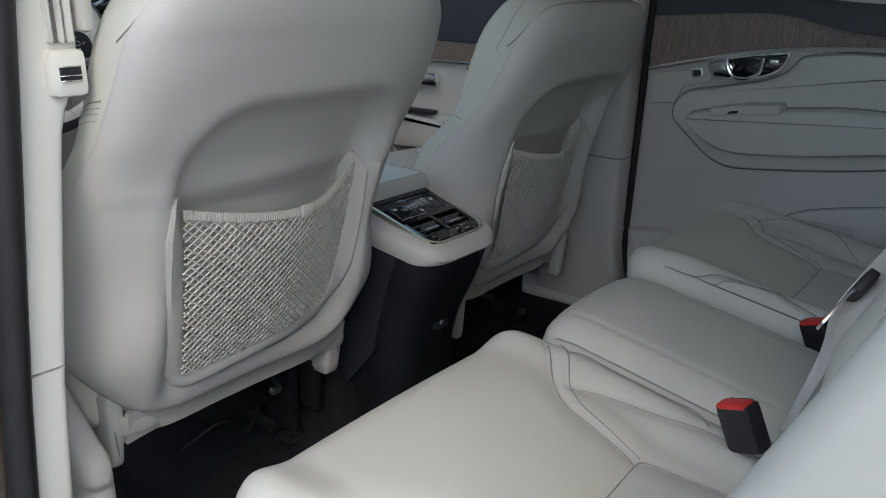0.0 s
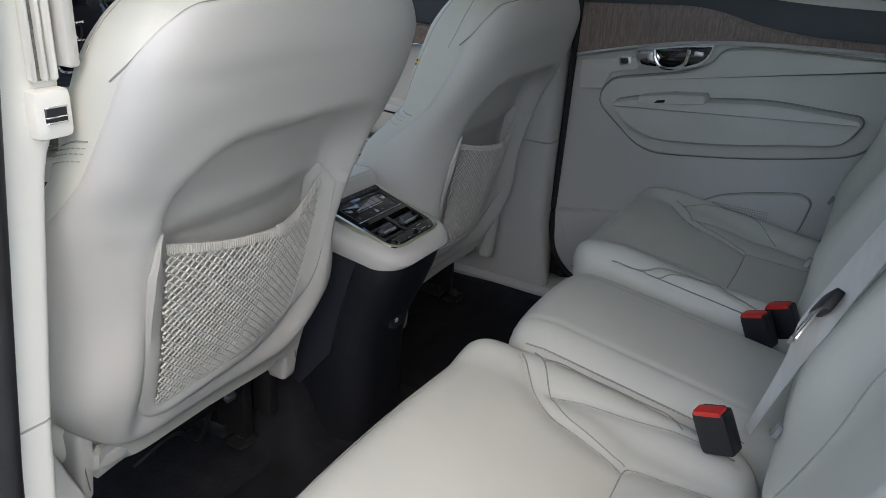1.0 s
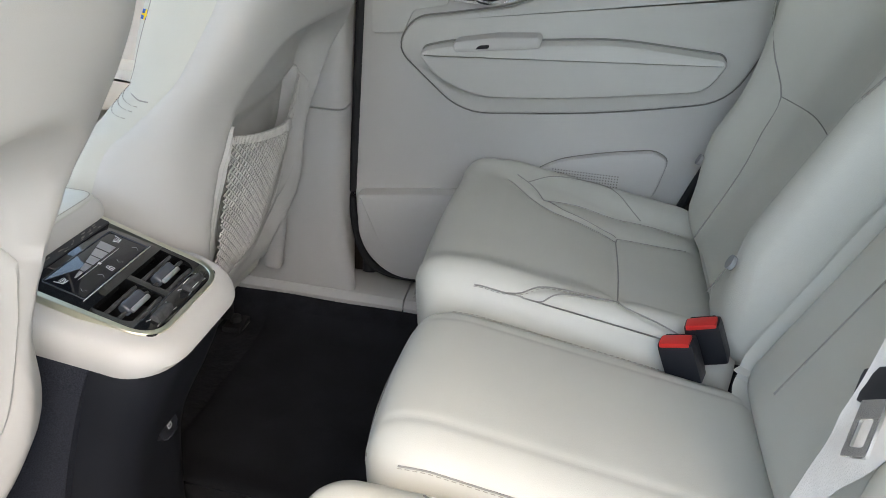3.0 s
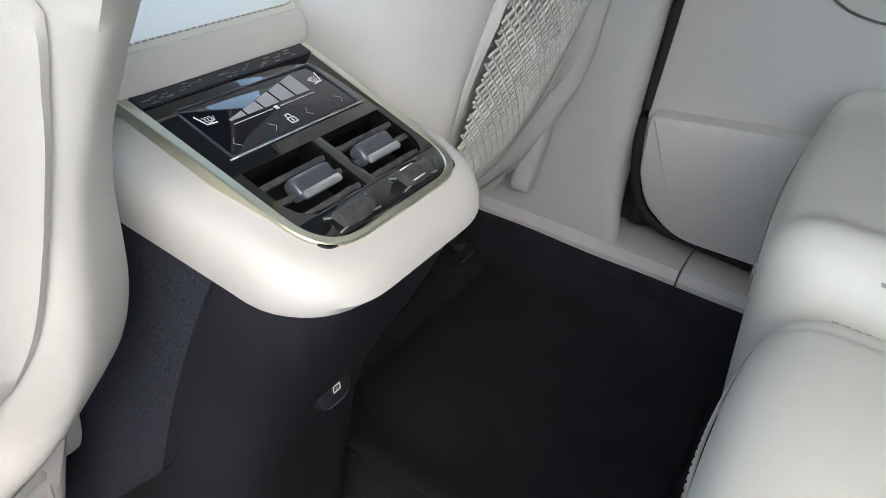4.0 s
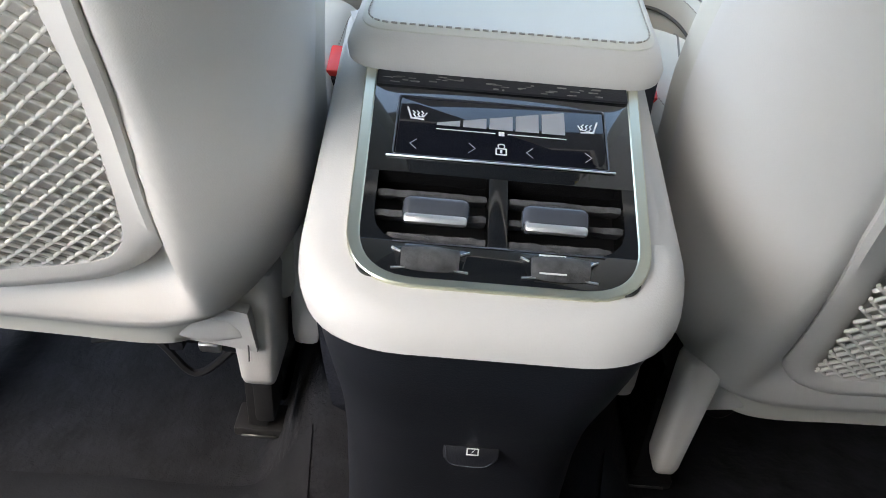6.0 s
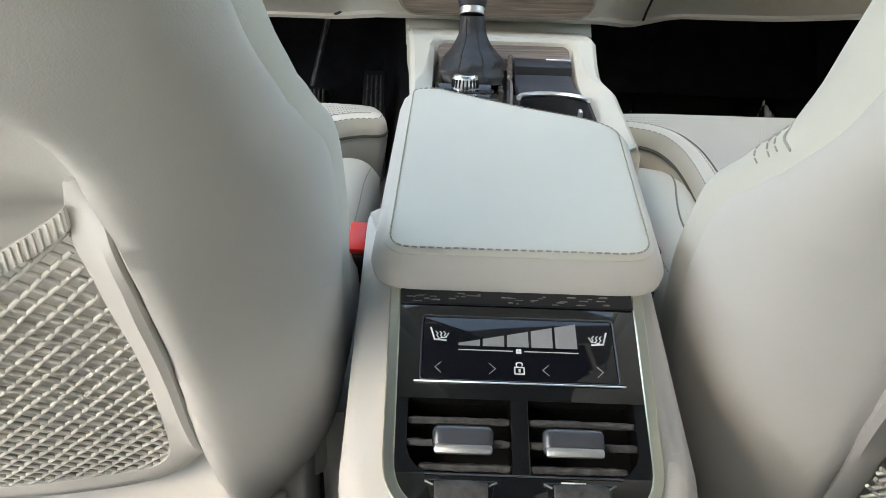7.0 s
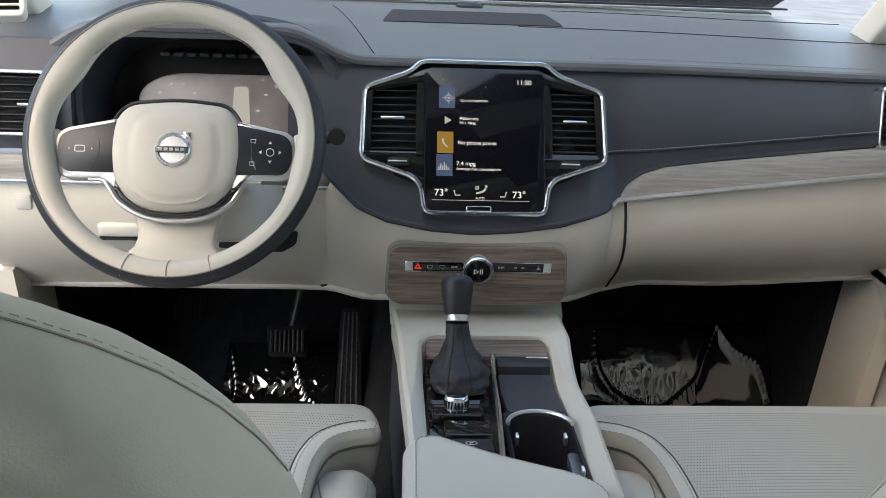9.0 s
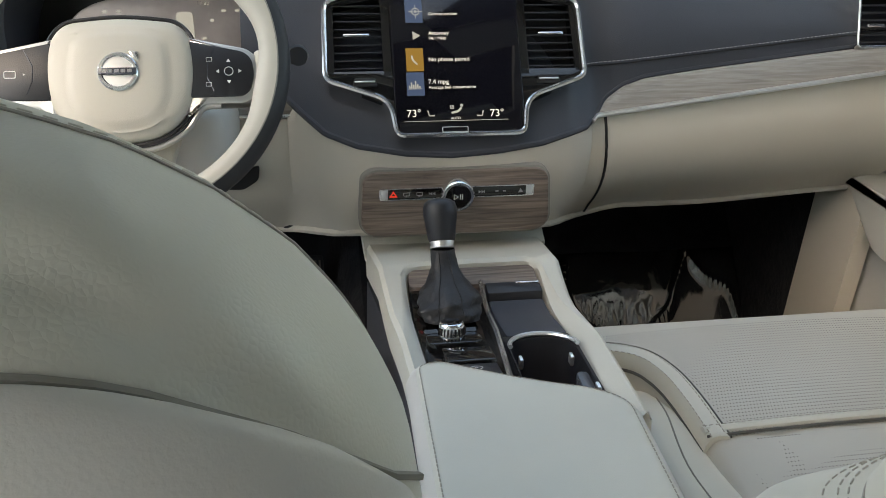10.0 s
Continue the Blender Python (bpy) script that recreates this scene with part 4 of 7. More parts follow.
# ---- front seats ----
# height: half width, rear edge's y, bolster front's y, joint between shell and leather (share of the depth)
BACK_ROWS = ((0.235, 0.165, 0.021, 0.190, 0.55), (0.29, 0.200, -0.004, 0.200, 0.60), (0.36, 0.236, -0.032, 0.170, 0.66), (0.45, 0.240, -0.062, 0.135, 0.74), (0.528, 0.243, -0.089, 0.090, 0.78),
             (0.574, 0.243, -0.105, 0.050, 0.76), (0.597, 0.239, -0.114, 0.032, 0.68), (0.612, 0.236, -0.120, 0.024, 0.63), (0.656, 0.231, -0.145, 0.016, 0.50), (0.711, 0.227, -0.173, -0.001, 0.42), (0.753, 0.222, -0.187, -0.011, 0.38),
             (0.776, 0.214, -0.193, -0.018, 0.36), (0.799, 0.201, -0.193, -0.030, 0.36), (0.817, 0.184, -0.191, -0.043, 0.37), (0.830, 0.165, -0.184, -0.055, 0.38), (0.840, 0.135, -0.176, -0.061, 0.40), (0.847, 0.085, -0.169, -0.067, 0.43), (0.849, 0.030, -0.164, -0.073, 0.46))
TOP_Z = 0.849
# the same rows read along smooth curves, densely
BACK = []
for i in range(len(BACK_ROWS) - 1):
    a, b, c, d = (BACK_ROWS[max(0, min(len(BACK_ROWS) - 1, i + k))] for k in (-1, 0, 1, 2))
    for k in range(6):
        t = k / 6
        row = [0.5 * (2 * q + (r - p) * t + (2 * p - 5 * q + 4 * r - v) * t * t + (3 * q - p - 3 * r + v) * t ** 3) for p, q, r, v in zip(a, b, c, d)]
        BACK.append((b[0] + (c[0] - b[0]) * t, *row[1:]))
BACK.append(BACK_ROWS[-1])
SEAT_X = 0.3552


def front_seat(s):
    who = "driver's" if s < 0 else "passenger's"
    seat = thing("car_seat", (s * SEAT_X, 0.2, FLOOR_Z), "pale leather front seat with plastic back shell and net pocket", "car seat", "front seats")
    X = lambda x: s * (SEAT_X + x)      # x runs from the inner side (below 0) to the outer side (above 0)

    P = lambda x: s * SEAT_X - x        # the net pocket is the same moulding on both seats, not mirrored

    def bpart(name, bm, mat, parent, label="", sharp=40):
        if s > 0:                       # the passenger's backrest is set lower and more upright
            for v in bm.verts:
                v.co.y += 0.020 + 0.06 * (v.co.z - 0.3)
                v.co.z -= 0.045
        return part(name, bm, mat, parent, label, sharp)

    edge_x = lambda z: 0.60 - 0.26 * step(0.50, 0.36, z)      # the lower corners are squarer
    edge_y = lambda z: 0.74 - 0.30 * step(0.50, 0.36, z)

    def hollow_y(x, z, deep=0.0):
        w, yr, yf, jt = table(z, BACK)
        f = min(1.0, abs(x) / w)
        y = yr + 0.012 * (1 - f ** 2)                          # slightly hollow back
        # recessed panel with an arched upper edge
        xd = x * (1 if s < 0 else -1)
        qx, qz = abs(xd + 0.003) - 0.159 + 0.075, abs(z - 0.42) - 0.258 + 0.075
        far = math.hypot(max(qx, 0), max(qz, 0)) + min(max(qx, qz), 0) - 0.075
        crisp = step(0.012, -0.016, far)
        y += deep * step(-0.010, -0.030, far) * step(0.585, 0.545, z) * step(0.30, 0.345, z)        # pocket behind the net
        return y + ((0.014 + 0.012 * step(0.50, 0.60, z) + 0.022 * step(0.0, -0.15, xd)) * crisp - 0.004 * step(0.05, 0.006, far) * (1 - crisp)) * step(0.27, 0.33, z)

    def rear_y(x, z):
        w, yr, yf, jt = table(z, BACK)
        base = yr + (yf - yr) * jt
        c = min(1.0, abs(x) / w) ** (1 / edge_x(z))
        return base + (hollow_y(x, z) - base) * (max(0.0, 1 - c * c) ** 0.5) ** edge_y(z)

    n = 96

    NZ, NS = 0.030, (0.078 if s < 0 else 0.008)
    slant = -0.04 if s < 0 else 0.010

    def spot(a, z):
        w, yr, yf, jt = table(z, BACK)
        yf = table(z - NZ * step(0.40, 0.50, z) * step(0.80, 0.72, z), BACK)[2]
        base = yr + (yf - yr) * jt
        c, q = math.cos(a), math.sin(a)
        if q < 0:                                              # rear half
            x = w * math.copysign(abs(c) ** edge_x(z), c)
            y = base + (hollow_y(x, z, 0.022) - base) * abs(q) ** edge_y(z)
        else:                                                  # front half, hollow between the bolsters
            x = w * math.copysign(abs(c) ** 0.55, c)
            hollow = min(0.055, (yf - yr) * 0.45) * step(0.80, 0.40, abs(x) / w) * step(0.83, 0.73, z)
            fold = 0.007 * math.exp(-((z - 0.616 - NS - slant * abs(q)) / 0.006) ** 2) * step(0.0, 0.3, q)   # creased bolster seam
            y = base + (yf - hollow - base) * abs(q) ** 0.66 - fold
        return Vector((X(x), y, z))

    def facing(a, z):
        u = spot(a + 0.02, z) - spot(a - 0.02, z)
        v = spot(a, min(TOP_Z - 0.001, z + 0.003)) - spot(a, z - 0.003)
        nn = u.cross(v)
        return nn.normalized() * s if nn.length > 1e-12 else Vector((0, -1, 0))

    angle = lambda k: k * math.tau / n
    half = n // 2
    zs = [row[0] for row in BACK]
    INSET = 0.0070

    def body(k, z):
        a = angle(k)
        q = math.sin(a)
        return spot(a, z) - facing(a, z) * INSET * (min(1.0, -q * 5) if q < 0 else 0.0)

    rings = [[body(k, z) for k in range(n)] for z in zs]
    back = bpart("backrest", loft(rings), LEATHER, seat, "pale leather backrest", sharp=70)
    # back shell, its rolled upper edge running in an arch from flank to flank
    top_of = lambda a: table(abs(math.sin(a)), ((0.0, 0.752), (0.1, 0.777), (0.2, 0.795), (0.31, 0.806), (0.41, 0.815), (0.53, 0.821), (1.0, 0.826)))[0]
    low_of = lambda a: 0.262 + 0.080 * (1 - abs(math.sin(a))) ** 1.3
    rows = 84
    outer, inner = [], []
    for j in range(rows + 1):
        f = j / rows
        ro, ri = [], []
        for k in range(half, n + 1):
            a = angle(k)
            z0, z1 = low_of(a), top_of(a)
            z = z0 + (z1 - z0) * (1 - (1 - f) ** 1.25)
            edge = min((z1 - z) / 0.008, (z - z0) / 0.008, abs(math.sin(a)) / 0.10, 1.0)
            d = (1 - (1 - max(0.0, edge)) ** 2) ** 0.5
            nn = facing(a, z)
            ro.append(spot(a, z) - nn * (INSET + 0.001) * (1 - d))
            ri.append(spot(a, z) - nn * 0.009)
        outer.append(ro)
        inner.append(ri)
    bm = bmesh.new()
    vo, vi = [[bm.verts.new(p) for p in r] for r in outer], [[bm.verts.new(p) for p in r] for r in inner]
    m = half
    for j in range(rows):
        for k in range(m):
            bm.faces.new((vo[j][k], vo[j][k + 1], vo[j + 1][k + 1], vo[j + 1][k]))
            bm.faces.new((vi[j][k], vi[j + 1][k], vi[j + 1][k + 1], vi[j][k + 1]))
        bm.faces.new((vo[j][0], vo[j + 1][0], vi[j + 1][0], vi[j][0]))
        bm.faces.new((vo[j][m], vi[j][m], vi[j + 1][m], vo[j + 1][m]))
    for k in range(m):
        bm.faces.new((vo[0][k], vi[0][k], vi[0][k + 1], vo[0][k + 1]))
        bm.faces.new((vo[rows][k], vo[rows][k + 1], vi[rows][k + 1], vi[rows][k]))
    bpart("back_shell", bm, TRIM, seat, "moulded pale plastic back shell", sharp=70)
    # crease where the shell meets the leather cap, its shade drawn as a dark tube
    crease = [body(k % n, top_of(angle(k))) + facing(angle(k), top_of(angle(k))) * 0.0004 for k in range(half, n + 1)]
    bpart("seam", tube(crease, 0.0011, 5), SEAM, back, "dark line for the shaded crease above the back shell")
    # stitched seams close below the top edge and along the wing's front
    for kk, low_z in ((half - 5, 0.76),) if s < 0 else ((half - 1, 0.74), (half - 8, 0.640)):
        sides = []
        for k in (kk, (half - kk) % n):
            sides.append([body(k, z) + facing(angle(k), z) * 0.0001 for z in zs if z > low_z])
        bpart("seam", tube(sides[0] + sides[1][::-1], 0.0006, 5), SEAM_SOFT, back, "seam along the shoulder")
        bm = bmesh.new()
        for k in (kk - 1, (half - kk + 1) % n):
            dashes([body(k, z) for z in zs if z > low_z + 0.005], 0.00034, 0.0030, 0.0020, (0, 0, 0), bm)
        bpart("stitching", bm, LEATHER, back, "fine tone-on-tone stitching")
    # creased cross seam of the bolsters with rows of stitches below it
    for ks in (range(half - 13, half + 1), range(0, 14)):
        cross = lambda zz: [body(k, zz + slant * abs(math.sin(angle(k)))) + facing(angle(k), zz) * 0.0004 for k in ks]
        bpart("bolster_seam", tube(cross(0.6165 + NS), 0.0009, 5), SEAM_SOFT, back, "bolster seam")
        bm = bmesh.new()
        for zz in (0.6095, 0.6035, 0.5955):
            dashes(cross(zz + NS), 0.0006, 0.0048, 0.003, (0, 0, 0), bm)
        bpart("stitching", bm, THREAD, back, "beige stitching")
    if s > 0:                                                   # woven tag sewn into the seam of the wing
        a, z = angle(half - 8), 0.712
        p, out = body(half - 8, z), facing(angle(half - 8), z)
        m = frame_at(p, out, spot(a, z + 0.01) - spot(a, z - 0.01))
        tag = bpart("fabric_tag", slab(rect(-0.003, -0.0055, 0.005, 0.0055), m, -0.0006, 0.0006, 0), FLAG_BLUE, back, "small blue woven tag with yellow cross")
        bpart("tag_stripe", slab(rect(-0.003, -0.0011, 0.0051, 0.0011), m, -0.0009, 0.0009, 0), FLAG_YELLOW, tag, "yellow stripe")
        bpart("tag_stripe", slab(rect(0.0008, -0.0056, 0.0026, 0.0056), m, -0.0011, 0.0011, 0), FLAG_YELLOW, tag, "yellow stripe")
    # head rest
    bm = soft_box((s * SEAT_X, -0.165, 0.950), (0.27, 0.085, 0.16), 0.04, (12, 8, 10), lambda p: p + Vector((0, -0.12 * (p.z - 0.9), 0)))
    hr = bpart("head_rest", bm, LEATHER, seat, "pale leather head rest")
    for q in (-0.07, 0.07):
        bpart("post", tube([(X(q), -0.150, 0.82), (X(q), -0.158, 0.90)], 0.008, 10), CHROME, hr, "bright post")

    # pocket rim: runs down one side, along the bottom and up the other side, with tapered ends
    zin, zout = 0.583, 0.582
    line = [(-0.1425, zin), (-0.1465, 0.555), (-0.1495, 0.50), (-0.150, 0.45), (-0.1465, 0.39), (-0.138, 0.352), (-0.114, 0.329), (-0.06, 0.321), (0.0, 0.318), (0.07, 0.3135), (0.108, 0.312), (0.128, 0.323), (0.135, 0.352), (0.139, 0.40), (0.146, 0.47), (0.152, 0.53), (0.157, zout)]
    line = smooth_line([Vector((x, z, 0)) for x, z in line], 6)
    rings = []
    for i, p in enumerate(line):
        f = i / (len(line) - 1)
        t = (line[min(i + 1, len(line) - 1)] - line[max(i - 1, 0)]).normalized()
        nr = Vector((t.y, -t.x))
        wide = 0.0135 * min(1, 0.25 + 12 * min(f, 1 - f))
        high = (0.016 - 0.007 * step(0.05, 0.14, p.x)) * min(1, 0.3 + 10 * min(f, 1 - f))
        rg = []
        for a, h in ((-1.15, -0.012), (-1.0, 0.3), (-0.55, 0.9), (0.1, 1.0), (0.7, 0.75), (1.0, 0.2), (1.1, -0.012)):
            x, z = p.x + nr.x * wide * a, p.y + nr.y * wide * a
            rg.append(Vector((P(x), rear_y(x if s < 0 else -x, z) - (high * h if h > 0 else h), z)))
        rings.append(rg)
    bpart("pocket_rim", loft(rings), TRIM, seat, "raised pale rim round the net pocket")

    # net: two slanting sets of cords
    BAND_LINE = smooth_line([Vector((x, z, 0)) for x, z in ((-0.144, 0.570), (-0.133, 0.561), (-0.115, 0.549), (-0.095, 0.538), (-0.065, 0.529), (-0.03, 0.526), (0.02, 0.531), (0.08, 0.542), (0.152, 0.561))], 6)

    def band_z(x):
        return table(x, [(p.x, p.y) for p in BAND_LINE])[0]

    def inside(x, z):
        return x < 0.145 - 0.07 * (0.55 - z) and z < band_z(x) and z > 0.331 - 0.04 * (x + 0.06) and not (x < -0.115 and z < 0.333 + (-0.115 - x) * 1.3) and x > -0.144 + max(0.0, z - 0.47) * 0.06 + max(0.0, 0.44 - z) * 0.10

    def net_place(x, z):
        f = (x + 0.142) / 0.287
        g = (z - 0.33) / 0.24
        belly = 0.010 * math.sin(math.pi * min(1, max(0, f))) * math.sin(math.pi * min(1, max(0, g * 0.8 + 0.1)))
        return Vector((P(x), rear_y(x if s < 0 else -x, z) - 0.0115 - belly, z))

    bm = bmesh.new()
    for sg in (-1, 1):
        ang = radians(41) * sg
        dx, dz = math.cos(ang), math.sin(ang)
        for k in range(-56, 57):
            off = k * 0.0082
            ox, oz = -dz * off, dx * off + 0.45
            run = []
            for q in range(-62, 63):
                x, z = ox + dx * q * 0.0045, oz + dz * q * 0.0045
                x += 0.0006 * math.sin(k * 3.1 + q * 0.5)
                if inside(x, z):
                    run.append(net_place(x, z) + Vector((0, sg * 0.00005, 0)))
                elif len(run) > 2:
                    tube(run, 0.0015, 5, bm=bm)
                    run = []
                else:
                    run = []
            if len(run) > 2:
                tube(run, 0.0014, 5, bm=bm)
    net = bpart("pocket_net", bm, NET, seat, "beige elastic net", sharp=80)
    xs = [-0.140 + 0.286 * k / 40 for k in range(41)]
    band = [net_place(x, band_z(x)) for x in xs]
    rings = [[p + Vector((0, dy, dz)) for dy, dz in ((-0.0022, -0.0055), (-0.0026, 0.0), (-0.0022, 0.0055), (0.001, 0.0055), (0.001, -0.0055))] for p in band]
    bpart("pocket_band", loft(rings), BAND, net, "ribbed elastic band")
    bm = bmesh.new()
    for p, q in zip(band, band[1:]):
        for t in (0.25, 0.75):
            c = p.lerp(q, t) + Vector((0, -0.0028, 0))
            rbox(c, (0.0012, 0.0012, 0.010), 0.0003, 1, bm=bm)
    bpart("band_rib", bm, NET, net)
    p = net_place(-0.032, band_z(-0.032))
    bpart("pocket_tab", rbox(p + Vector((0, -0.004, 0.001)), (0.016, 0.006, 0.016), 0.002, 2), TRIM, net, "small pale clip")

    # lower covers, legs, side cover
    def skirt(u, v):
        x = -0.195 + 0.38 * u
        z = 0.282 - 0.052 * v + 0.003 * math.sin(u * 9)
        return (X(x), 0.026 + 0.016 * v + 0.010 * (1 - (2 * u - 1) ** 2), z)
    bpart("lower_cover", sheet(skirt, 24, 4, (0, 0.010, 0)), TRIM, seat, "pale lower back cover")
    for x, wide, zb in ((-0.193 if s < 0 else -0.190, 0.040, 0.178 if s < 0 else 0.170), (0.195, 0.026, 0.196)):
        def leg(p):
            f = (0.315 - p.z) / 0.11
            return Vector((X(x) + (p.x - X(x)) * (1 - 0.22 * f) + (s * 0.003 * f if x < 0 else 0), p.y + 0.016 * f - (0.040 if s > 0 else 0.0), p.z))
        bpart("leg_cover", soft_box((X(x), 0.062, (zb + 0.310) / 2), (wide if s < 0 else 0.030, 0.056 if s < 0 else 0.032, 0.310 - zb), 0.009, (8, 8, 12), leg), TRIM, seat, "pale hinge leg cover")
        inward = 1 if x < 0 else -1
        hinge = lambda p: p + Vector((0, 0.006 * (0.275 - p.z) / 0.03, 0.006 * step(0.0, 0.03, abs(p.x - X(x + inward * 0.035)))))
        bpart("hinge_cover", soft_box((X(x + inward * 0.030), 0.052, 0.253), (0.056, 0.044, 0.030), 0.007, (10, 6, 6), hinge), TRIM, seat, "pale hinge cover")
        if s < 0:
            bpart("leg_joint", rbox((X(x) + s * 0.004, 0.0415, 0.243), (0.0008, 0.002, 0.040), 0.0003, 1, spin_x(-8)), SEAM, seat)
        if x < 0:
            bpart("leg_bracket", rbox((X(x) + s * 0.010, 0.105, 0.15), (0.018, 0.04, 0.10), 0.004), BLACK_DULL, seat, "black leg bracket")
    if s < 0:
        def scoop(p):
            f = step(0.02, 0.16, p.y)
            return p + Vector((-s * 0.0 + s * 0.014 * math.sin((p.y + 0.02) * 8), 0, -0.10 * step(0.10, -0.03, p.y) * step(0.22, 0.34, p.z)))
        bpart("side_cover", soft_box((X(0.250), 0.115, 0.265), (0.040, 0.27, 0.20), 0.018, (6, 18, 14), scoop), TRIM, seat, "pale plastic seat side cover")
    else:
        bpart("side_cover", soft_box((X(0.232), 0.19, 0.265), (0.030, 0.24, 0.15), 0.012, (5, 12, 8)), TRIM, seat, "pale plastic seat side cover")
    bpart("side_cover", soft_box((X(-0.225), 0.20, 0.27), (0.026, 0.26, 0.12), 0.010, (4, 14, 8)), TRIM, seat)

    # cushion: perforated middle pad whose edge curves inwards, and a bolster along either side
    plan = rounded([(-0.160, 0.10), (0.160, 0.10), (0.160, 0.302), (0.160, 0.365), (0.164, 0.408), (0.177, 0.442), (0.202, 0.457), (0.232, 0.463), (0.234, 0.495), (0.222, 0.552), (-0.222, 0.552), (-0.234, 0.495), (-0.232, 0.463), (-0.202, 0.457), (-0.177, 0.442), (-0.164, 0.408), (-0.160, 0.365), (-0.160, 0.302)],
                   (0.02, 0.02, 0.004, 0.05, 0.05, 0.04, 0.04, 0.012, 0.03, 0.04, 0.04, 0.03, 0.012, 0.04, 0.04, 0.05, 0.05, 0.004), 6)
    top_z = lambda x, y: 0.397 + 0.002 * step(0.30, 0.46, y) - 0.020 * step(0.32, 0.10, y) - 0.005 * step(0.306, 0.290, y) - 0.016 * step(0.49, 0.56, y) - 0.006 * (x / 0.2) ** 2
    ring = lambda d, dz: [Vector((X(p.x), p.y, top_z(p.x, p.y) + dz)) for p in grown(plan, -d)]
    rings = [[Vector((X(p.x), p.y, 0.29)) for p in grown(plan, -0.012)], ring(0.002, -0.045), ring(0.0, -0.028), ring(0.002, -0.014), ring(0.007, -0.005), ring(0.0135, -0.001)]
    mid = Vector((s * SEAT_X, 0.425, 0.0))
    for f in (0.85, 0.6, 0.35, 0.1):
        rg = []
        for p in rings[5]:
            q = mid + (p - mid) * f
            rg.append(Vector((q.x, q.y, top_z(s * q.x - SEAT_X, q.y))))
        rings.append(rg)
    cushion = part("cushion", loft(rings), LEATHER_PERFORATED, seat, "pale perforated leather cushion")
    spots = [(dd, ring(dd, dz)) for dd, dz in ((0.0245, -0.004), (0.0235, 0.0008), (0.020, 0.0030), (0.012, 0.0042), (0.005, 0.0022), (0.0005, -0.005), (-0.001, -0.016), (0.004, -0.026))]
    seam_in, seam_out, row_in, row_out = ring(0.0250, 0.0002), ring(-0.0005, -0.017), ring(0.0190, 0.0036), ring(0.0050, 0.0026)
    for side in (-1, 1):
        idx = [i for i, p in enumerate(plan) if p.x * side > 0 and 0.300 < p.y < 0.484]
        band = part("edge_band", loft([[r[i] for dd, r in spots] for i in idx]), LEATHER, cushion, "raised stitched leather band")
        part("seam", tube([seam_in[i] for i in idx], 0.0010, 5), HOLE, band, "dark seam inside the band")
        part("seam", tube([seam_out[i] for i in idx], 0.0022, 5), HOLE, band, "dark seam below the band")
        stitch = dashes([row_in[i] for i in idx], 0.0007, 0.0040, 0.0028, (0, 0, 0))
        dashes([row_out[i] for i in idx], 0.0007, 0.0040, 0.0028, (0, 0, 0), stitch)
        part("stitching", stitch, THREAD, band, "beige stitching")
    across = [Vector((X(-0.158 + 0.316 * k / 20), 0.304, top_z(-0.158 + 0.316 * k / 20, 0.304) + 0.0008)) for k in range(21)]
    cross = part("cross_band", tube([p + Vector((0, 0.010, -0.0030)) for p in across], 0.0062, 8), LEATHER, cushion, "raised leather edge of the thigh pad")
    part("seam", tube(across, 0.0016, 5), HOLE, cross, "dark seam across the cushion")
    part("stitching", dashes([p + Vector((0, 0.012, 0.0036)) for p in across], 0.0006, 0.0040, 0.0028, (0, 0, 0)), THREAD, cross, "beige stitching")
    for sg in (-1, 1):
        def bol(p):
            lx = (s * p.x - SEAT_X) * sg
            up = step(0.33, 0.37, p.z)
            return p + Vector((0, 0, up * (-0.022 * step(0.34, 0.45, p.y) + 0.018 * step(0.30, 0.12, p.y) - 0.006 * step(0.20, 0.15, lx))))
        bm = soft_box((X(sg * 0.184), 0.257, 0.315), (0.092, 0.392, 0.138), 0.034, (14, 26, 10), bol)
        b = part("bolster", bm, LEATHER, seat, "pale leather cushion bolster")
        pts = [Vector((X(sg * (0.190 - 0.030 * step(0.25, 0.46, y))), y, 0)) for y in [0.10 + 0.325 * k / 22 for k in range(23)]]
        pts = [Vector((p.x, p.y, bol(Vector((p.x, p.y, 0.384))).z + 0.0003)) for p in pts]
        part("seam", tube(pts, 0.0010, 4), SEAM, b, "dark seam")
        pts = [bol(Vector((X(sg * 0.2215), y, 0.372))) + Vector((s * sg * -0.0012, 0, 0.0012)) for y in [0.09 + 0.335 * k / 24 for k in range(25)]]
        part("stitching", dashes(pts, 0.0008, 0.0045, 0.0025, (0, 0, 0)), THREAD, b, "beige stitching")
        part("piping", tube([p + Vector((0, 0, -0.007)) for p in pts], 0.0012, 4), SEAM, b, "dark edge seam")
    # perforations of the middle pad
    bm = bmesh.new()
    for i in range(116):
        for j in range(75):
            x, y = -0.208 + 0.0036 * i + (0.0018 if j % 2 else 0), 0.115 + 0.0052 * j
            wide = 0.131 + 0.008 * step(0.36, 0.43, y) + 0.062 * step(0.43, 0.495, y) ** 2
            if y > 0.498 or abs(x) > wide:
                continue
            z = top_z(x, y) + 0.0003
            vs = [bm.verts.new((X(x) + 0.0008 * math.cos(k * math.tau / 5), y + 0.0009 * math.sin(k * math.tau / 5), z)) for k in range(5)]
            bm.faces.new(vs)
    tagged(part("perforation", bm, HOLE, cushion, "fine dark perforations"), kind="stuff")

    # frame, rails, bolts
    part("seat_pan", rbox((X(0), 0.30, 0.235), (0.40, 0.44, 0.06), 0.01), BLACK_DULL, seat, "black seat pan")
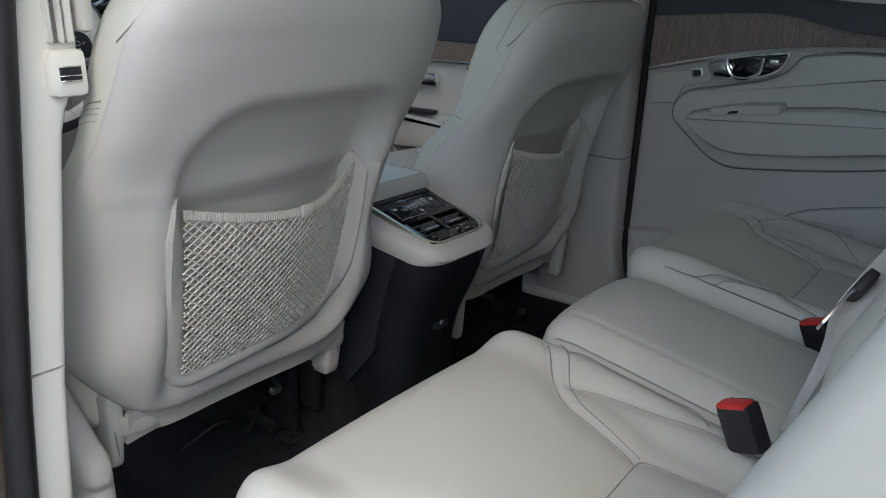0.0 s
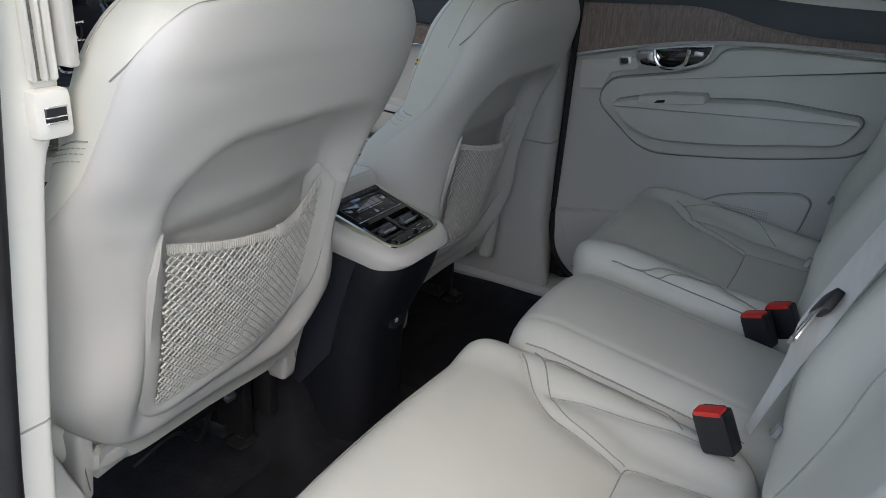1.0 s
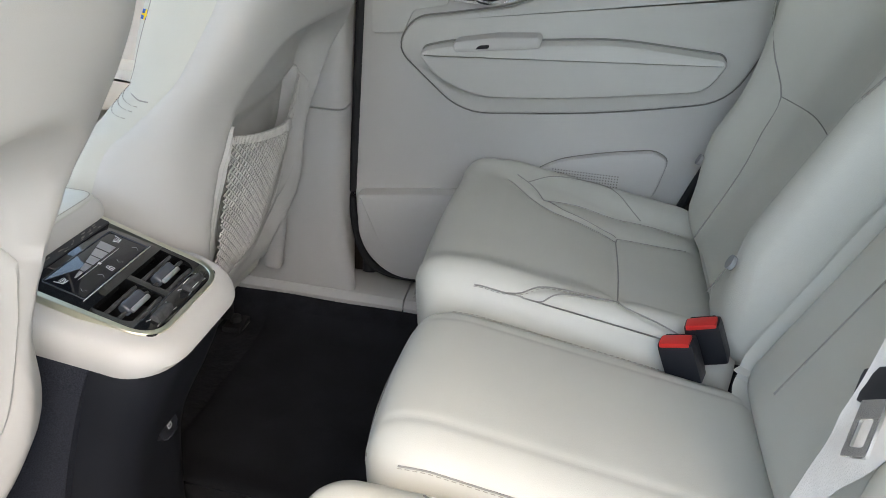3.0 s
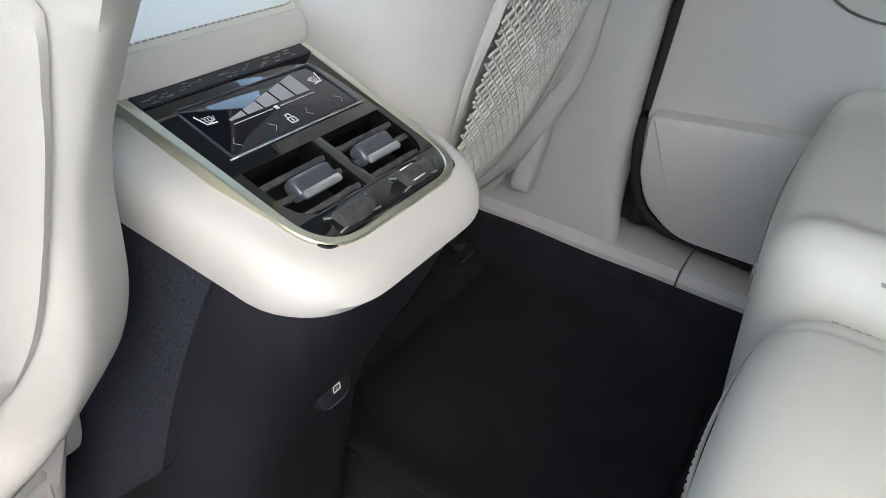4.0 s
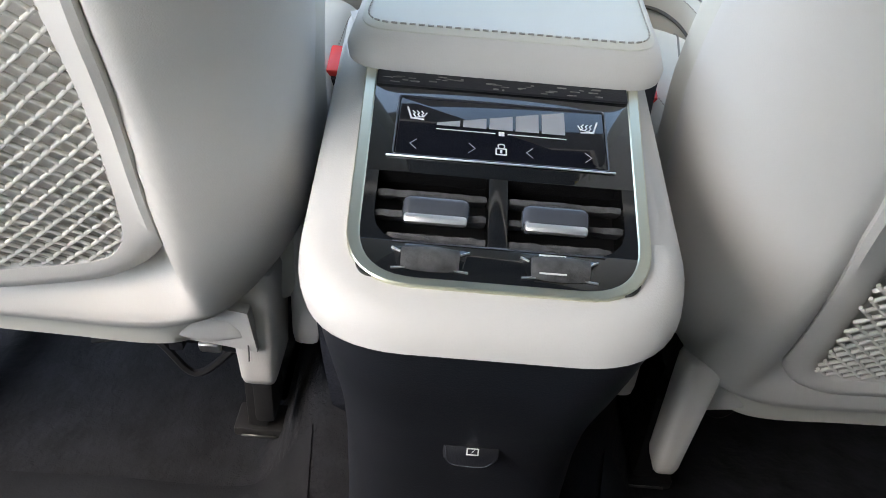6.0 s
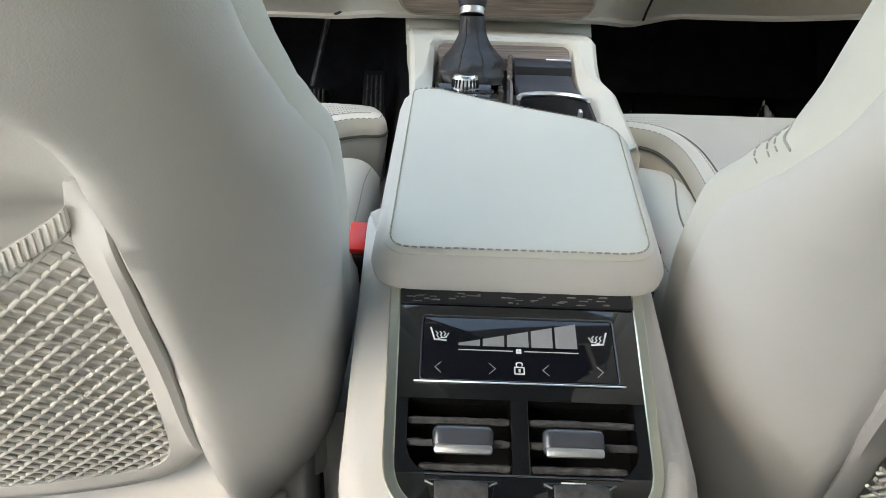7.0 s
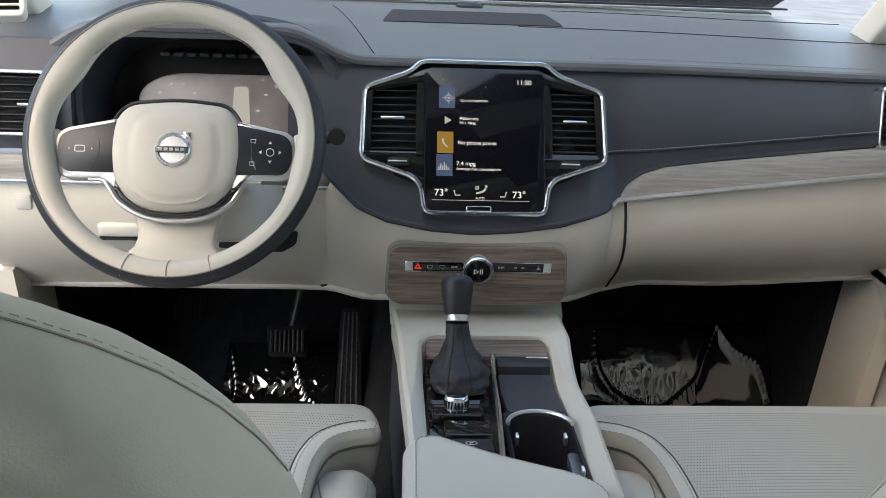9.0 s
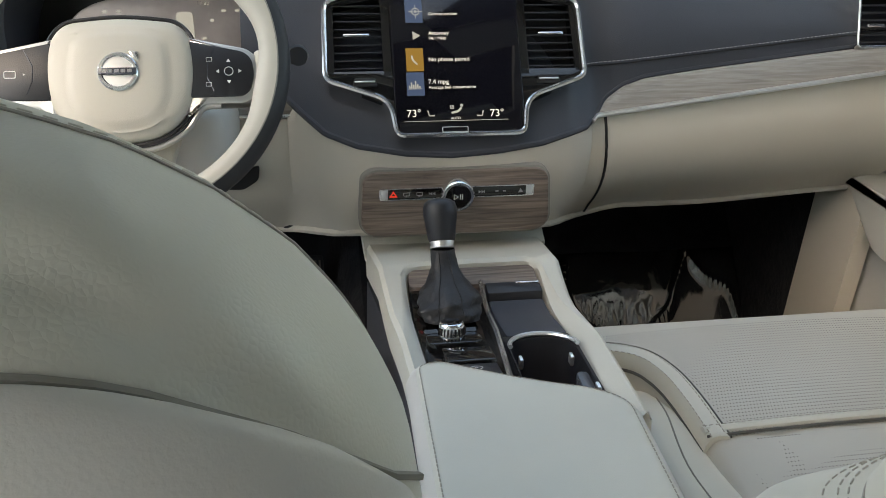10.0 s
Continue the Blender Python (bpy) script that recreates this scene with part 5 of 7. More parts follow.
    for q in (-0.164 if s < 0 else -0.170, 0.165):
        fy = 0.143 if s < 0 else 0.119
        rail = part("rail", rbox((X(q), 0.255 + fy, 0.045), (0.035, 0.45, 0.03), 0.004), STEEL, seat, "dark steel rail")
        part("rail_foot", rbox((X(q), fy, 0.035), (0.05, 0.035, 0.012), 0.003), BLACK_DULL, rail)
        part("foot_edge", rbox((X(q), fy - 0.019, 0.033), (0.034, 0.002, 0.003), 0.0008, 1), STEEL, rail, "bare steel edge")
        n6 = [[Vector((X(q) + 0.010 * math.cos(k * math.tau / 6), fy + 0.010 * math.sin(k * math.tau / 6), z)) for k in range(6)] for z in (0.04, 0.053)]
        part("bolt", loft(n6), STEEL, rail, "steel bolt")
        part("riser", rbox((X(q), 0.16, 0.13), (0.02, 0.07, 0.17), 0.004), BLACK_DULL, seat, "black seat riser")
    # small wiring under the seat
    box = part("seat_module", soft_box((X(-0.10), 0.22, 0.11), (0.12, 0.07, 0.05), 0.012, (6, 5, 4)), BLACK_DULL, seat, "black module under the seat")
    line = smooth_line([(X(-0.13), 0.185, 0.09), (X(-0.09), 0.175, 0.06), (X(-0.05), 0.18, 0.10), (X(0.02), 0.20, 0.07)], 8)
    part("wiring", tube(line, 0.004, 6), BLACK_DULL, box, "black wiring")
    part("connector", rbox((X(-0.075), 0.18, 0.095), (0.014, 0.010, 0.010), 0.001), BLACK, box, "black connector")
    if s < 0:
        plug = part("connector", rbox((-0.228, 0.130, 0.147), (0.020, 0.012, 0.014), 0.003, 2, spin_x(20)), SATIN, box, "bright metal plug")
        part("plug_boot", soft_box((-0.204, 0.140, 0.150), (0.034, 0.024, 0.026), 0.006, (5, 5, 5)), BLACK, plug, "black plug boot")
    # belt buckle beside the console
    dz = -0.0525
    bk = part("buckle", rbox((X(-0.229), 0.240, 0.385 + dz), (0.018, 0.040, 0.100), 0.004, 2, spin_x(14)), BLACK, seat, "black belt buckle")
    part("release_button", rbox((X(-0.229), 0.228, 0.4355 + dz), (0.016, 0.034, 0.008), 0.002, 2, spin_x(14)), RED, bk, "red release button")
    return seat


driver_seat = front_seat(-1)
passenger_seat = front_seat(1)
tagged(driver_seat, "pale leather driver's seat with plastic back shell and net pocket")
tagged(passenger_seat, "pale leather passenger seat with plastic back shell and net pocket")
# ---- rear bench ----
def back_y(z):
    return -0.511 - 0.45 * z


def rear_seat(name, x0, x1, kind, label):
    """kind: -1 outer seat with its outer side at x0, 1 outer seat with its outer side at x1, 0 middle seat."""
    w, cx = x1 - x0, (x0 + x1) / 2
    seat = thing("bench_seat", (cx, -0.5, FLOOR_Z), label, "car seat", "rear seats")

    # seams of the outer cushions, counted from the panels' centre line towards either side
    mid = -0.371 if kind < 0 else 0.364
    ARC = ((0.215, -0.352), (0.200, -0.366), (0.168, -0.390), (0.146, -0.412), (0.131, -0.436), (0.122, -0.474), (0.116, -0.513), (0.108, -0.533))
    INNER = ((0.226, -0.366), (0.208, -0.388), (0.172, -0.412), (0.150, -0.436), (0.140, -0.455), (0.131, -0.490), (0.121, -0.533))
    BEHIND = ((0.108, -0.533), (0.124, -0.541), (0.136, -0.587), (0.151, -0.645))
    SIDE = ((0.168, -0.416), (0.182, -0.455), (0.193, -0.516), (0.206, -0.576), (0.206, -0.642))
    CREST = ((0.212, -0.386), (0.242, -0.422), (0.256, -0.480), (0.254, -0.520), (0.228, -0.552), (0.212, -0.575))
    lay = lambda rows, sg: [Vector((min(x1 - 0.012, max(x0 + 0.012, mid + sg * u)), y, 0)) for u, y in rows]
    ACROSS = [Vector((mid - 0.108 + 0.216 * k / 6, -0.533 - 0.003 * math.sin(math.pi * k / 6), 0)) for k in range(7)]
    grooves = []
    for sg in (-1, 1):
        for rows in (ARC, BEHIND, SIDE):
            line = lay(rows, sg)
            grooves += list(zip(line, line[1:]))
    grooves.append((ACROSS[0], ACROSS[-1]))

    def gap_to_seam(x, y):
        best = 1.0
        for a, b in grooves:
            ux, uy = b.x - a.x, b.y - a.y
            t = max(0.0, min(1.0, ((x - a.x) * ux + (y - a.y) * uy) / (ux * ux + uy * uy + 1e-12)))
            best = min(best, math.hypot(x - a.x - ux * t, y - a.y - uy * t))
        return best

    def crown(lx, y):
        f = abs(lx) / (w / 2)
        z = (0.358, 0.372, 0.350)[kind] - 0.16 * max(0, -0.36 - y)
        if kind:
            z += 0.014 * step(0.62, 0.88, f) - 0.010 * step(-0.46, -0.55, y) * (1 - step(0.6, 0.75, f))
            d = gap_to_seam(cx + lx, y)
            z += 0.0045 * (1 - math.exp(-(d / 0.020) ** 2)) - 0.0030 * math.exp(-(d / 0.006) ** 2) - 0.003
        else:
            z += 0.008 * (1 - f * f) - 0.030 * max(0.0, f - 0.60) * (w / 2) / 0.15 - 0.0022 * math.exp(-((f - 0.60) / 0.035) ** 2)
        return z

    depth, front = 0.42, (-0.292, -0.268, -0.258)[kind]
    c = Vector((cx, front - depth / 2, 0.24))

    def bend(p):
        lx = p.x - cx
        t = (p.z - 0.12) / 0.24
        if t > 0.25:
            target = crown(lx, p.y) - 0.36
            p = p + Vector((0, 0, target * step(0.25, 0.9, t)))
        # front face leans and is a little fuller at the middle
        if p.y > front - 0.08:
            p.y += 0.010 * (1 - (lx / (w / 2)) ** 2) * step(front - 0.08, front, p.y) - 0.03 * (1 - min(1, max(0, t))) * step(front - 0.08, front, p.y)
        return p

    bm = soft_box(c, (w - 0.004, depth, 0.24), 0.050, (96, 80, 12), bend)
    cushion = part("cushion", bm, LEATHER, seat, "pale leather cushion")
    top = lambda x, y: Vector((x, y, crown(x - cx, y) + 0.0002 - 0.055 * max(0, 1 - (abs(min(x - x0, x1 - x)) / 0.045)) ** 2 * 0.5))
    lines, stitch = bmesh.new(), bmesh.new()

    def seam(pts, both=True, off=0.006):
        pts = smooth_line(pts, 8)
        pts = [top(p.x, p.y) for p in pts]
        tube(pts, 0.0010, 5, bm=lines)
        if both:
            side = [Vector((b.y - a.y, a.x - b.x, 0)).normalized() for a, b in zip(pts, pts[1:])]
            side.append(side[-1])
            dashes([p + n * off + Vector((0, 0, 0.0006)) for p, n in zip(pts, side)], 0.0006, 0.0045, 0.0028, bm=stitch)

    if kind:
        for sg in (-1, 1):
            seam(lay(ARC, sg), True)
            seam(lay(INNER, sg), False)
            seam(lay(BEHIND, sg), False)
            seam(lay(SIDE, sg), False)
            seam(lay(CREST, sg), False)
        seam(ACROSS, False)
    else:
        for e, g in ((x0, 1), (x1, -1)):
            seam([Vector((e + g * 0.016, front - 0.04 - 0.052 * k, 0)) for k in range(7)], True, 0.004 * g)
    # front edge seam
    pts = [Vector((x0 + 0.04 + (w - 0.08) * k / 16, front - 0.004 + 0.010 * (1 - (2 * k / 16 - 1) ** 2), 0.322)) for k in range(17)]
    tube(pts, 0.0012, 4, bm=lines)
    dashes([p + Vector((0, 0.001, -0.006)) for p in pts], 0.0006, 0.0045, 0.0028, (0, 0, 0), bm=stitch)
    part("seam", lines, SEAM_SOFT, cushion, "seams")
    part("stitching", stitch, THREAD, cushion, "beige stitching")

    # backrest
    height, lean = 0.56, math.atan(0.45)
    up = Vector((0, -math.sin(lean), math.cos(lean)))
    out = Vector((0, math.cos(lean), math.sin(lean)))
    foot = Vector((cx, back_y(0.32) - (0.033 if kind < 0 else 0.005), 0.31))

    def recline(p):
        lx, d, h = p.x, p.y, p.z          # across, forwards, upwards
        f = abs(lx) / (w / 2)
        if d > 0:
            if kind:
                d += 0.040 * step(0.50, 0.80, f) * step(0.02, 0.16, h) * step(0.62, 0.40, h) - 0.012 * step(0.55, 0.3, f)
                if kind > 0:
                    d += 0.085 * step(0.20, 0.54, h) * step(0.15, 0.85, lx / (w / 2))
            else:
                d += -0.034 + 0.006 * (1 - f * f)
        narrow = 1 - 0.06 * step(0.40, 0.56, h)
        return foot + Vector((lx * narrow, 0, 0)) + up * h + out * d

    bm = soft_box((0, -0.035, height / 2), (w - 0.004, 0.12, height), 0.045, (32, 8, 34), recline)
    back = part("backrest", bm, LEATHER, seat, "pale leather backrest")
    lines, stitch = bmesh.new(), bmesh.new()

    def on_back(lx, h, lift=0.0006):
        return recline(Vector((lx, 0.025, h))) + out * lift

    if kind:
        for sg in (-1, 1):
            pts = smooth_line([on_back(sg * u, h) for u, h in ((0.088, 0.02), (0.098, 0.134), (0.118, 0.200), (0.128, 0.256), (0.165, 0.305), (0.205, 0.365), (0.222, 0.45), (0.222, 0.53))], 4)
            tube(pts, 0.0011, 5, bm=lines)
            dashes([p + Vector((sg * 0.007, 0, 0)) + out * 0.0015 for p in pts[16:]], 0.0006, 0.005, 0.003, (0, 0, 0), bm=stitch)
        pts = [on_back(0.128 * (2 * k / 10 - 1), 0.256 + 0.012 * math.sin(math.pi * k / 10)) for k in range(11)]
        tube(pts, 0.0009, 5, bm=lines)
        # child seat anchor marks low on both sides
        for sg in (-1, 1):
            c = on_back(sg * 0.185, 0.060 if kind < 0 else 0.105, 0.004)
            m = frame_at(c, (1, 0, 0), up)
            dot = part("anchor_badge", slab([Vector((0.009 * math.cos(k * math.tau / 20), 0.009 * math.sin(k * math.tau / 20))) for k in range(20)], m, -0.004, 0.002, 0.0008), GREY_PRINT, back, "round grey anchor badge")
            bm = bmesh.new()
            slab(rounded(rect(-0.005, -0.001, 0.005, 0.001), 0.0006, 2), m, 0.001, 0.0024, 0, bm)
            part("badge_bar", bm, BLACK_DULL, dot)
    else:
        pts = [on_back(-w / 2 * 0.5 + w * 0.5 * k / 10, 0.14) for k in range(11)]
        tube([on_back(w * 0.13, 0.06 + 0.03 * k) for k in range(8)], 0.0012, 4, bm=lines)
    part("seam", lines, SEAM_SOFT, back, "seams")
    if kind:
        part("stitching", stitch, THREAD, back, "beige stitching")
    else:
        stitch.free()
    # head rest
    top_at = recline(Vector((0, -0.03, height + 0.04)))
    bm = soft_box(top_at, (w * (0.5 if kind else 0.62), 0.085, 0.12), 0.035, (10, 8, 8), lambda p: p + Vector((0, -0.35 * (p.z - top_at.z), 0)))
    part("head_rest", bm, LEATHER, seat, "pale leather head rest")
    part("seat_base", rbox((cx, -0.50, 0.075), (w - 0.03, 0.36, 0.15), 0.01), BLACK_DULL, seat, "black seat base")
    return seat


rear_seat("rear_left", -0.62, -0.118, -1, "pale leather outer rear seat by the open doorway")
rear_seat("rear_middle", -0.112, 0.195, 0, "narrow pale leather middle rear seat")
rear_seat("rear_right", 0.201, 0.66, 1, "pale leather outer rear seat beside the closed door")


def buckle(x, y, z, turn=0.0, group="rear belt buckles"):
    ob = thing("belt_buckle", (x, y, z - 0.05), "black belt buckle with red button between the rear cushions", "buckle", group)
    m = pose(x, y, z, -24, 0, 0) @ Matrix.Rotation(radians(turn), 4, "Z")
    bm = soft_box((0, 0, -0.019), (0.043, 0.025, 0.056), 0.004, (6, 5, 6))
    bmesh.ops.transform(bm, matrix=m, verts=bm.verts)
    part("buckle_body", bm, BLACK, ob)
    bm = soft_box((0, 0.0035, 0.0085), (0.036, 0.019, 0.007), 0.002, (6, 4, 3))
    bmesh.ops.transform(bm, matrix=m, verts=bm.verts)
    part("release_button", bm, RED, ob, "red release button")
    bm = rbox((0, -0.0085, 0.0095), (0.030, 0.003, 0.002), 0.0008, 1)
    bmesh.ops.transform(bm, matrix=m, verts=bm.verts)
    part("slot", bm, BLACK_DULL, ob)
    return ob


buckle(-0.172, -0.608, 0.366, 74)
buckle(0.182, -0.602, 0.342, 70)
buckle(0.212, -0.632, 0.354, 76)


def middle_belt():
    belt = thing("seat_belt", (-0.05, -0.66, 0.32), "beige seat belt lying across the middle backrest", "seat belt")
    lift = Vector((0, 0.03, 0.012))
    a = Vector((-0.115, -0.645, 0.325))
    b = Vector((-0.118, -0.6965, 0.512))
    c = Vector((0.035, back_y(0.70) + 0.030, 0.70))
    d = Vector((0.13, back_y(0.93) + 0.030, 0.93))
    pts = smooth_line([a, a.lerp(b, 0.5), b, c, d], 8)
    rings = []
    for i, p in enumerate(pts):
        t = (pts[min(i + 1, len(pts) - 1)] - pts[max(i - 1, 0)]).normalized()
        nrm = Vector((-0.62, 0.70, 0.36))
        side = t.cross(nrm).normalized()
        nn = side.cross(t).normalized()
        wd = 0.022 if i > 14 else 0.007 + 0.015 * (i / 14) ** 2
        rings.append([p + side * wd * q + nn * 0.0007 * h for q, h in ((-1, -1), (-1, 1), (-0.5, 1.4), (0.5, 1.4), (1, 1), (1, -1))])
    part("webbing", loft(rings), WEB, belt, "beige webbing")
    t = (c - b).normalized()
    nn = Vector((0, 0.91, 0.41))
    side = t.cross(nn).normalized()
    m = Matrix(((side.x, t.x, nn.x, b.x), (side.y, t.y, nn.y, b.y), (side.z, t.z, nn.z, b.z), (0, 0, 0, 1))) @ pose(0, 0, 0.005, 0, 0, 8)
    bm = soft_box((0, 0.004, 0), (0.052, 0.030, 0.013), 0.0035, (6, 4, 4))
    bmesh.ops.transform(bm, matrix=m, verts=bm.verts)
    tongue = part("tongue_grip", bm, BLACK, belt, "black tongue grip")
    o, i = rounded(rect(-0.013, -0.056, 0.013, -0.004), 0.003, 3), rounded(rect(-0.007, -0.048, 0.007, -0.026), 0.002, 3)
    part("tongue", ring_slab(o, i, m, 0.0025, 0.0055, 0.0005), CHROME, tongue, "bright steel tongue")


middle_belt()


# ---- doors ----
def door_frame(s):
    return frame_at((s * 0.712, 0, 0), (0, -s, 0), (0, 0, 1)) if s > 0 else frame_at((s * 0.712, 0, 0), (0, -s, 0), (0, 0, 1))


def rear_door():
    m = frame_at((0.712, 0, 0), (0, -1, 0), (0, 0, 1))      # u runs to the rear, w into the cabin
    door = thing("rear_door", (0.73, -0.4, 0.07), "pale car door with wood strip, bright handle and padded armrest", "car door")
    out = rounded([(0.066, 0.80), (0.050, 0.20), (0.085, 0.090), (0.58, 0.075), (0.645, 0.31), (0.79, 0.69), (0.83, 0.80)], (0.005, 0.12, 0.10, 0.05, 0.2, 0.15, 0.01), 8)
    part("panel", slab(out, m, -0.05, 0.0, 0.004), TRIM, door, "pale moulded door panel")
    part("door_seal", tube([m @ Vector((p.x, p.y, 0.006)) for p in grown(out, 0.004)], 0.0075, 6, True), BLACK_DULL, door, "black gap seal")
    belt = [(0.066, 0.630), (0.16, 0.652), (0.27, 0.675), (0.36, 0.688), (0.45, 0.695), (0.56, 0.699), (0.68, 0.6995), (0.785, 0.698)]
    ledge = [(0.070, 0.744), (0.20, 0.752), (0.30, 0.757), (0.37, 0.750), (0.45, 0.731), (0.56, 0.720), (0.70, 0.719), (0.79, 0.712)]
    sb = smooth_line([Vector((a, b, 0)) for a, b in belt], 5)
    sl = smooth_line([Vector((a, b, 0)) for a, b in ledge], 5)
    n = len(sb) - 1
    pick = lambda line, t: line[min(n, int(t * n))].lerp(line[min(n, int(t * n) + 1)], t * n - int(t * n))
    bm = sheet(lambda u, v: m @ Vector((*pick(sb, u).lerp(pick(sl, u), v).xy, 0.004 + 0.007 * math.sin(math.pi * v))), 36, 4, (0.012, 0, 0))
    part("wood_strip", bm, WOOD_Y, door, "grey ash veneer strip")
    rings = [[m @ Vector((p.x, p.y + a, w)) for a, w in ((-0.0045, 0.0), (-0.0040, 0.010), (0.0, 0.0125), (0.0040, 0.010), (0.0045, 0.0))] for p in sb]
    part("chrome_strip", loft(rings), SATIN, door, "bright strip under the wood")
    bm = sheet(lambda u, v: m @ Vector((pick(sl, u).x, pick(sl, u).y + (0.82 - pick(sl, u).y) * v, 0.008 + 0.004 * v - 0.03 * v * v)), 30, 5, (0.014, 0, 0))
    part("window_ledge", bm, CHARCOAL, door, "charcoal window ledge")
    # padded field and armrest
    pad = rounded([(0.213, 0.600), (0.150, 0.588), (0.124, 0.534), (0.246, 0.433), (0.477, 0.458), (0.690, 0.503), (0.768, 0.688), (0.46, 0.688), (0.384, 0.676), (0.366, 0.645), (0.318, 0.622)],
                  (0.05, 0.03, 0.03, 0.05, 0.2, 0.05, 0.01, 0.05, 0.02, 0.03, 0.06), 6)
    pd = part("padded_field", slab(pad, m, -0.01, 0.014, 0.008), LEATHER_DULL, door, "pale leather field")
    part("field_seam", tube([m @ Vector((p.x, p.y, 0.002)) for p in grown(pad, 0.002)], 0.0016, 5, True), SEAM, pd, "dark seam round the field")
    arm = rounded([(0.166, 0.541), (0.200, 0.502), (0.272, 0.472), (0.43, 0.487), (0.648, 0.524), (0.672, 0.570), (0.664, 0.580), (0.494, 0.588), (0.36, 0.572), (0.228, 0.560)],
                  (0.02, 0.05, 0.04, 0.15, 0.025, 0.008, 0.008, 0.05, 0.05, 0.03), 6)
    a = part("armrest", slab(arm, m, 0.0, 0.050, 0.010), LEATHER_DULL, door, "padded pale armrest")
    part("armrest_seam", tube([m @ Vector((p.x, p.y, 0.015)) for p in grown(arm, 0.001)], 0.0022, 5, True), SEAM, a)
    cup = rounded([(0.232, 0.546), (0.375, 0.567), (0.373, 0.587), (0.30, 0.580), (0.229, 0.565)], 0.008, 4)
    pull = part("pull_cup", slab(cup, m, 0.0, 0.054, 0.006), TRIM, door, "pale pull cup")
    part("pull_slot", slab(rounded([(0.268, 0.556), (0.290, 0.560), (0.291, 0.566), (0.274, 0.563)], 0.002, 3), m, 0.04, 0.0552, 0.0005), BLACK_DULL, pull, "dark slot")
    # handle and switch
    bez = rounded([(0.214, 0.626), (0.272, 0.624), (0.320, 0.632), (0.357, 0.652), (0.366, 0.684), (0.30, 0.676), (0.203, 0.657)], (0.012, 0.03, 0.03, 0.02, 0.006, 0.03, 0.012), 6)
    h = part("handle_bezel", slab(bez, m, 0.0, 0.018, 0.004), PIANO, door, "dark handle recess")
    part("handle_frame", ring_slab(grown(bez, 0.002), grown(bez, -0.003), m, 0.0, 0.021, 0.001), CHROME, h, "bright frame")
    lev = rounded([(0.210, 0.634), (0.256, 0.632), (0.262, 0.648), (0.247, 0.662), (0.208, 0.654)], 0.008, 5)
    part("handle_grip", slab(lev, m, 0.01, 0.027, 0.005), CHROME, h, "bright pull lever")
    loop = [m @ Vector((x, v, 0.028)) for x, v in ((0.246, 0.664), (0.250, 0.646), (0.264, 0.630), (0.292, 0.629), (0.314, 0.644), (0.318, 0.672))]
    part("handle_loop", tube(smooth_line(loop, 6), 0.0042, 8), CHROME, h, "bright curved lever")
    part("lock_button", rbox(m @ Vector((0.338, 0.664, 0.020)), (0.006, 0.020, 0.010), 0.003, 2), SATIN, h, "satin lock button")
    sw = rounded([(0.168, 0.619), (0.194, 0.622), (0.191, 0.641), (0.164, 0.638)], 0.005, 4)
    w = part("window_switch", slab(sw, m, 0.0, 0.013, 0.002), SATIN, door, "satin framed window switch")
    part("switch_key", slab(rounded([(0.173, 0.623), (0.189, 0.625), (0.187, 0.637), (0.170, 0.635)], 0.004, 4), m, 0.01, 0.0155, 0.001), BLACK, w, "black key")
    # forward flat panel above the pocket, map pocket, speaker
    part("front_panel", slab(rounded([(0.078, 0.555), (0.135, 0.562), (0.150, 0.600), (0.21, 0.615), (0.21, 0.640), (0.076, 0.622)], 0.006, 3), m, 0.0, 0.006, 0.002), LEATHER_DULL, door)
    pk = rounded([(0.060, 0.258), (0.26, 0.288), (0.50, 0.290), (0.57, 0.10), (0.13, 0.088), (0.066, 0.15)], (0.01, 0.1, 0.05, 0.05, 0.06, 0.05), 6)
    part("map_pocket", slab(pk, m, 0.0, 0.030, 0.010), TRIM, door, "pale moulded map pocket")
    sp = rounded([(0.37, 0.325), (0.42, 0.365), (0.505, 0.389), (0.590, 0.404), (0.616, 0.392), (0.595, 0.29), (0.39, 0.28)], (0.02, 0.05, 0.08, 0.02, 0.02, 0.05, 0.05), 6)
    spk = part("speaker_cover", slab(sp, m, 0.0, 0.014, 0.006), TRIM, door, "pale speaker cover")
    part("speaker_joint", tube([m @ Vector((p.x, p.y, 0.001)) for p in grown(sp, 0.001)], 0.0010, 5, True), SEAM, spk)
    bm = bmesh.new()
    for i in range(24):
        for j in range(9):
            u, v = 0.42 + i * 0.0050, 0.312 + j * 0.0050
            q = m @ Vector((u, v, 0.0145))
            vs = [bm.verts.new(q + Vector((0, 0.0015 * math.cos(k * math.tau / 5), 0.0015 * math.sin(k * math.tau / 5)))) for k in range(5)]
            bm.faces.new(vs)
    tagged(part("speaker_hole", bm, SEAM, spk, "fine dark holes"), kind="stuff")
    glass = sheet(lambda u, v: (0.735 - 0.10 * v, -0.09 - 0.85 * u, 0.80 + 0.36 * v), 3, 3, (0.003, 0, 0))
    part("window_pane", glass, GLASS_DARK, door, "dark tinted side window")


rear_door()


def outer_skin():
    bm = rbox((0.83, -0.02, 0.30), (0.13, 2.1, 0.92), 0.03)
    solid("wall_east", bm, BODY, "dark painted outer skin of the closed doors", "car body", "structure")


outer_skin()


def front_door():
    m = frame_at((0.735, 0, 0), (0, -1, 0), (0, 0, 1))
    door = thing("front_door", (0.75, 0.6, 0.07), "pale front door with charcoal ledge, bright strip and speaker", "car door")
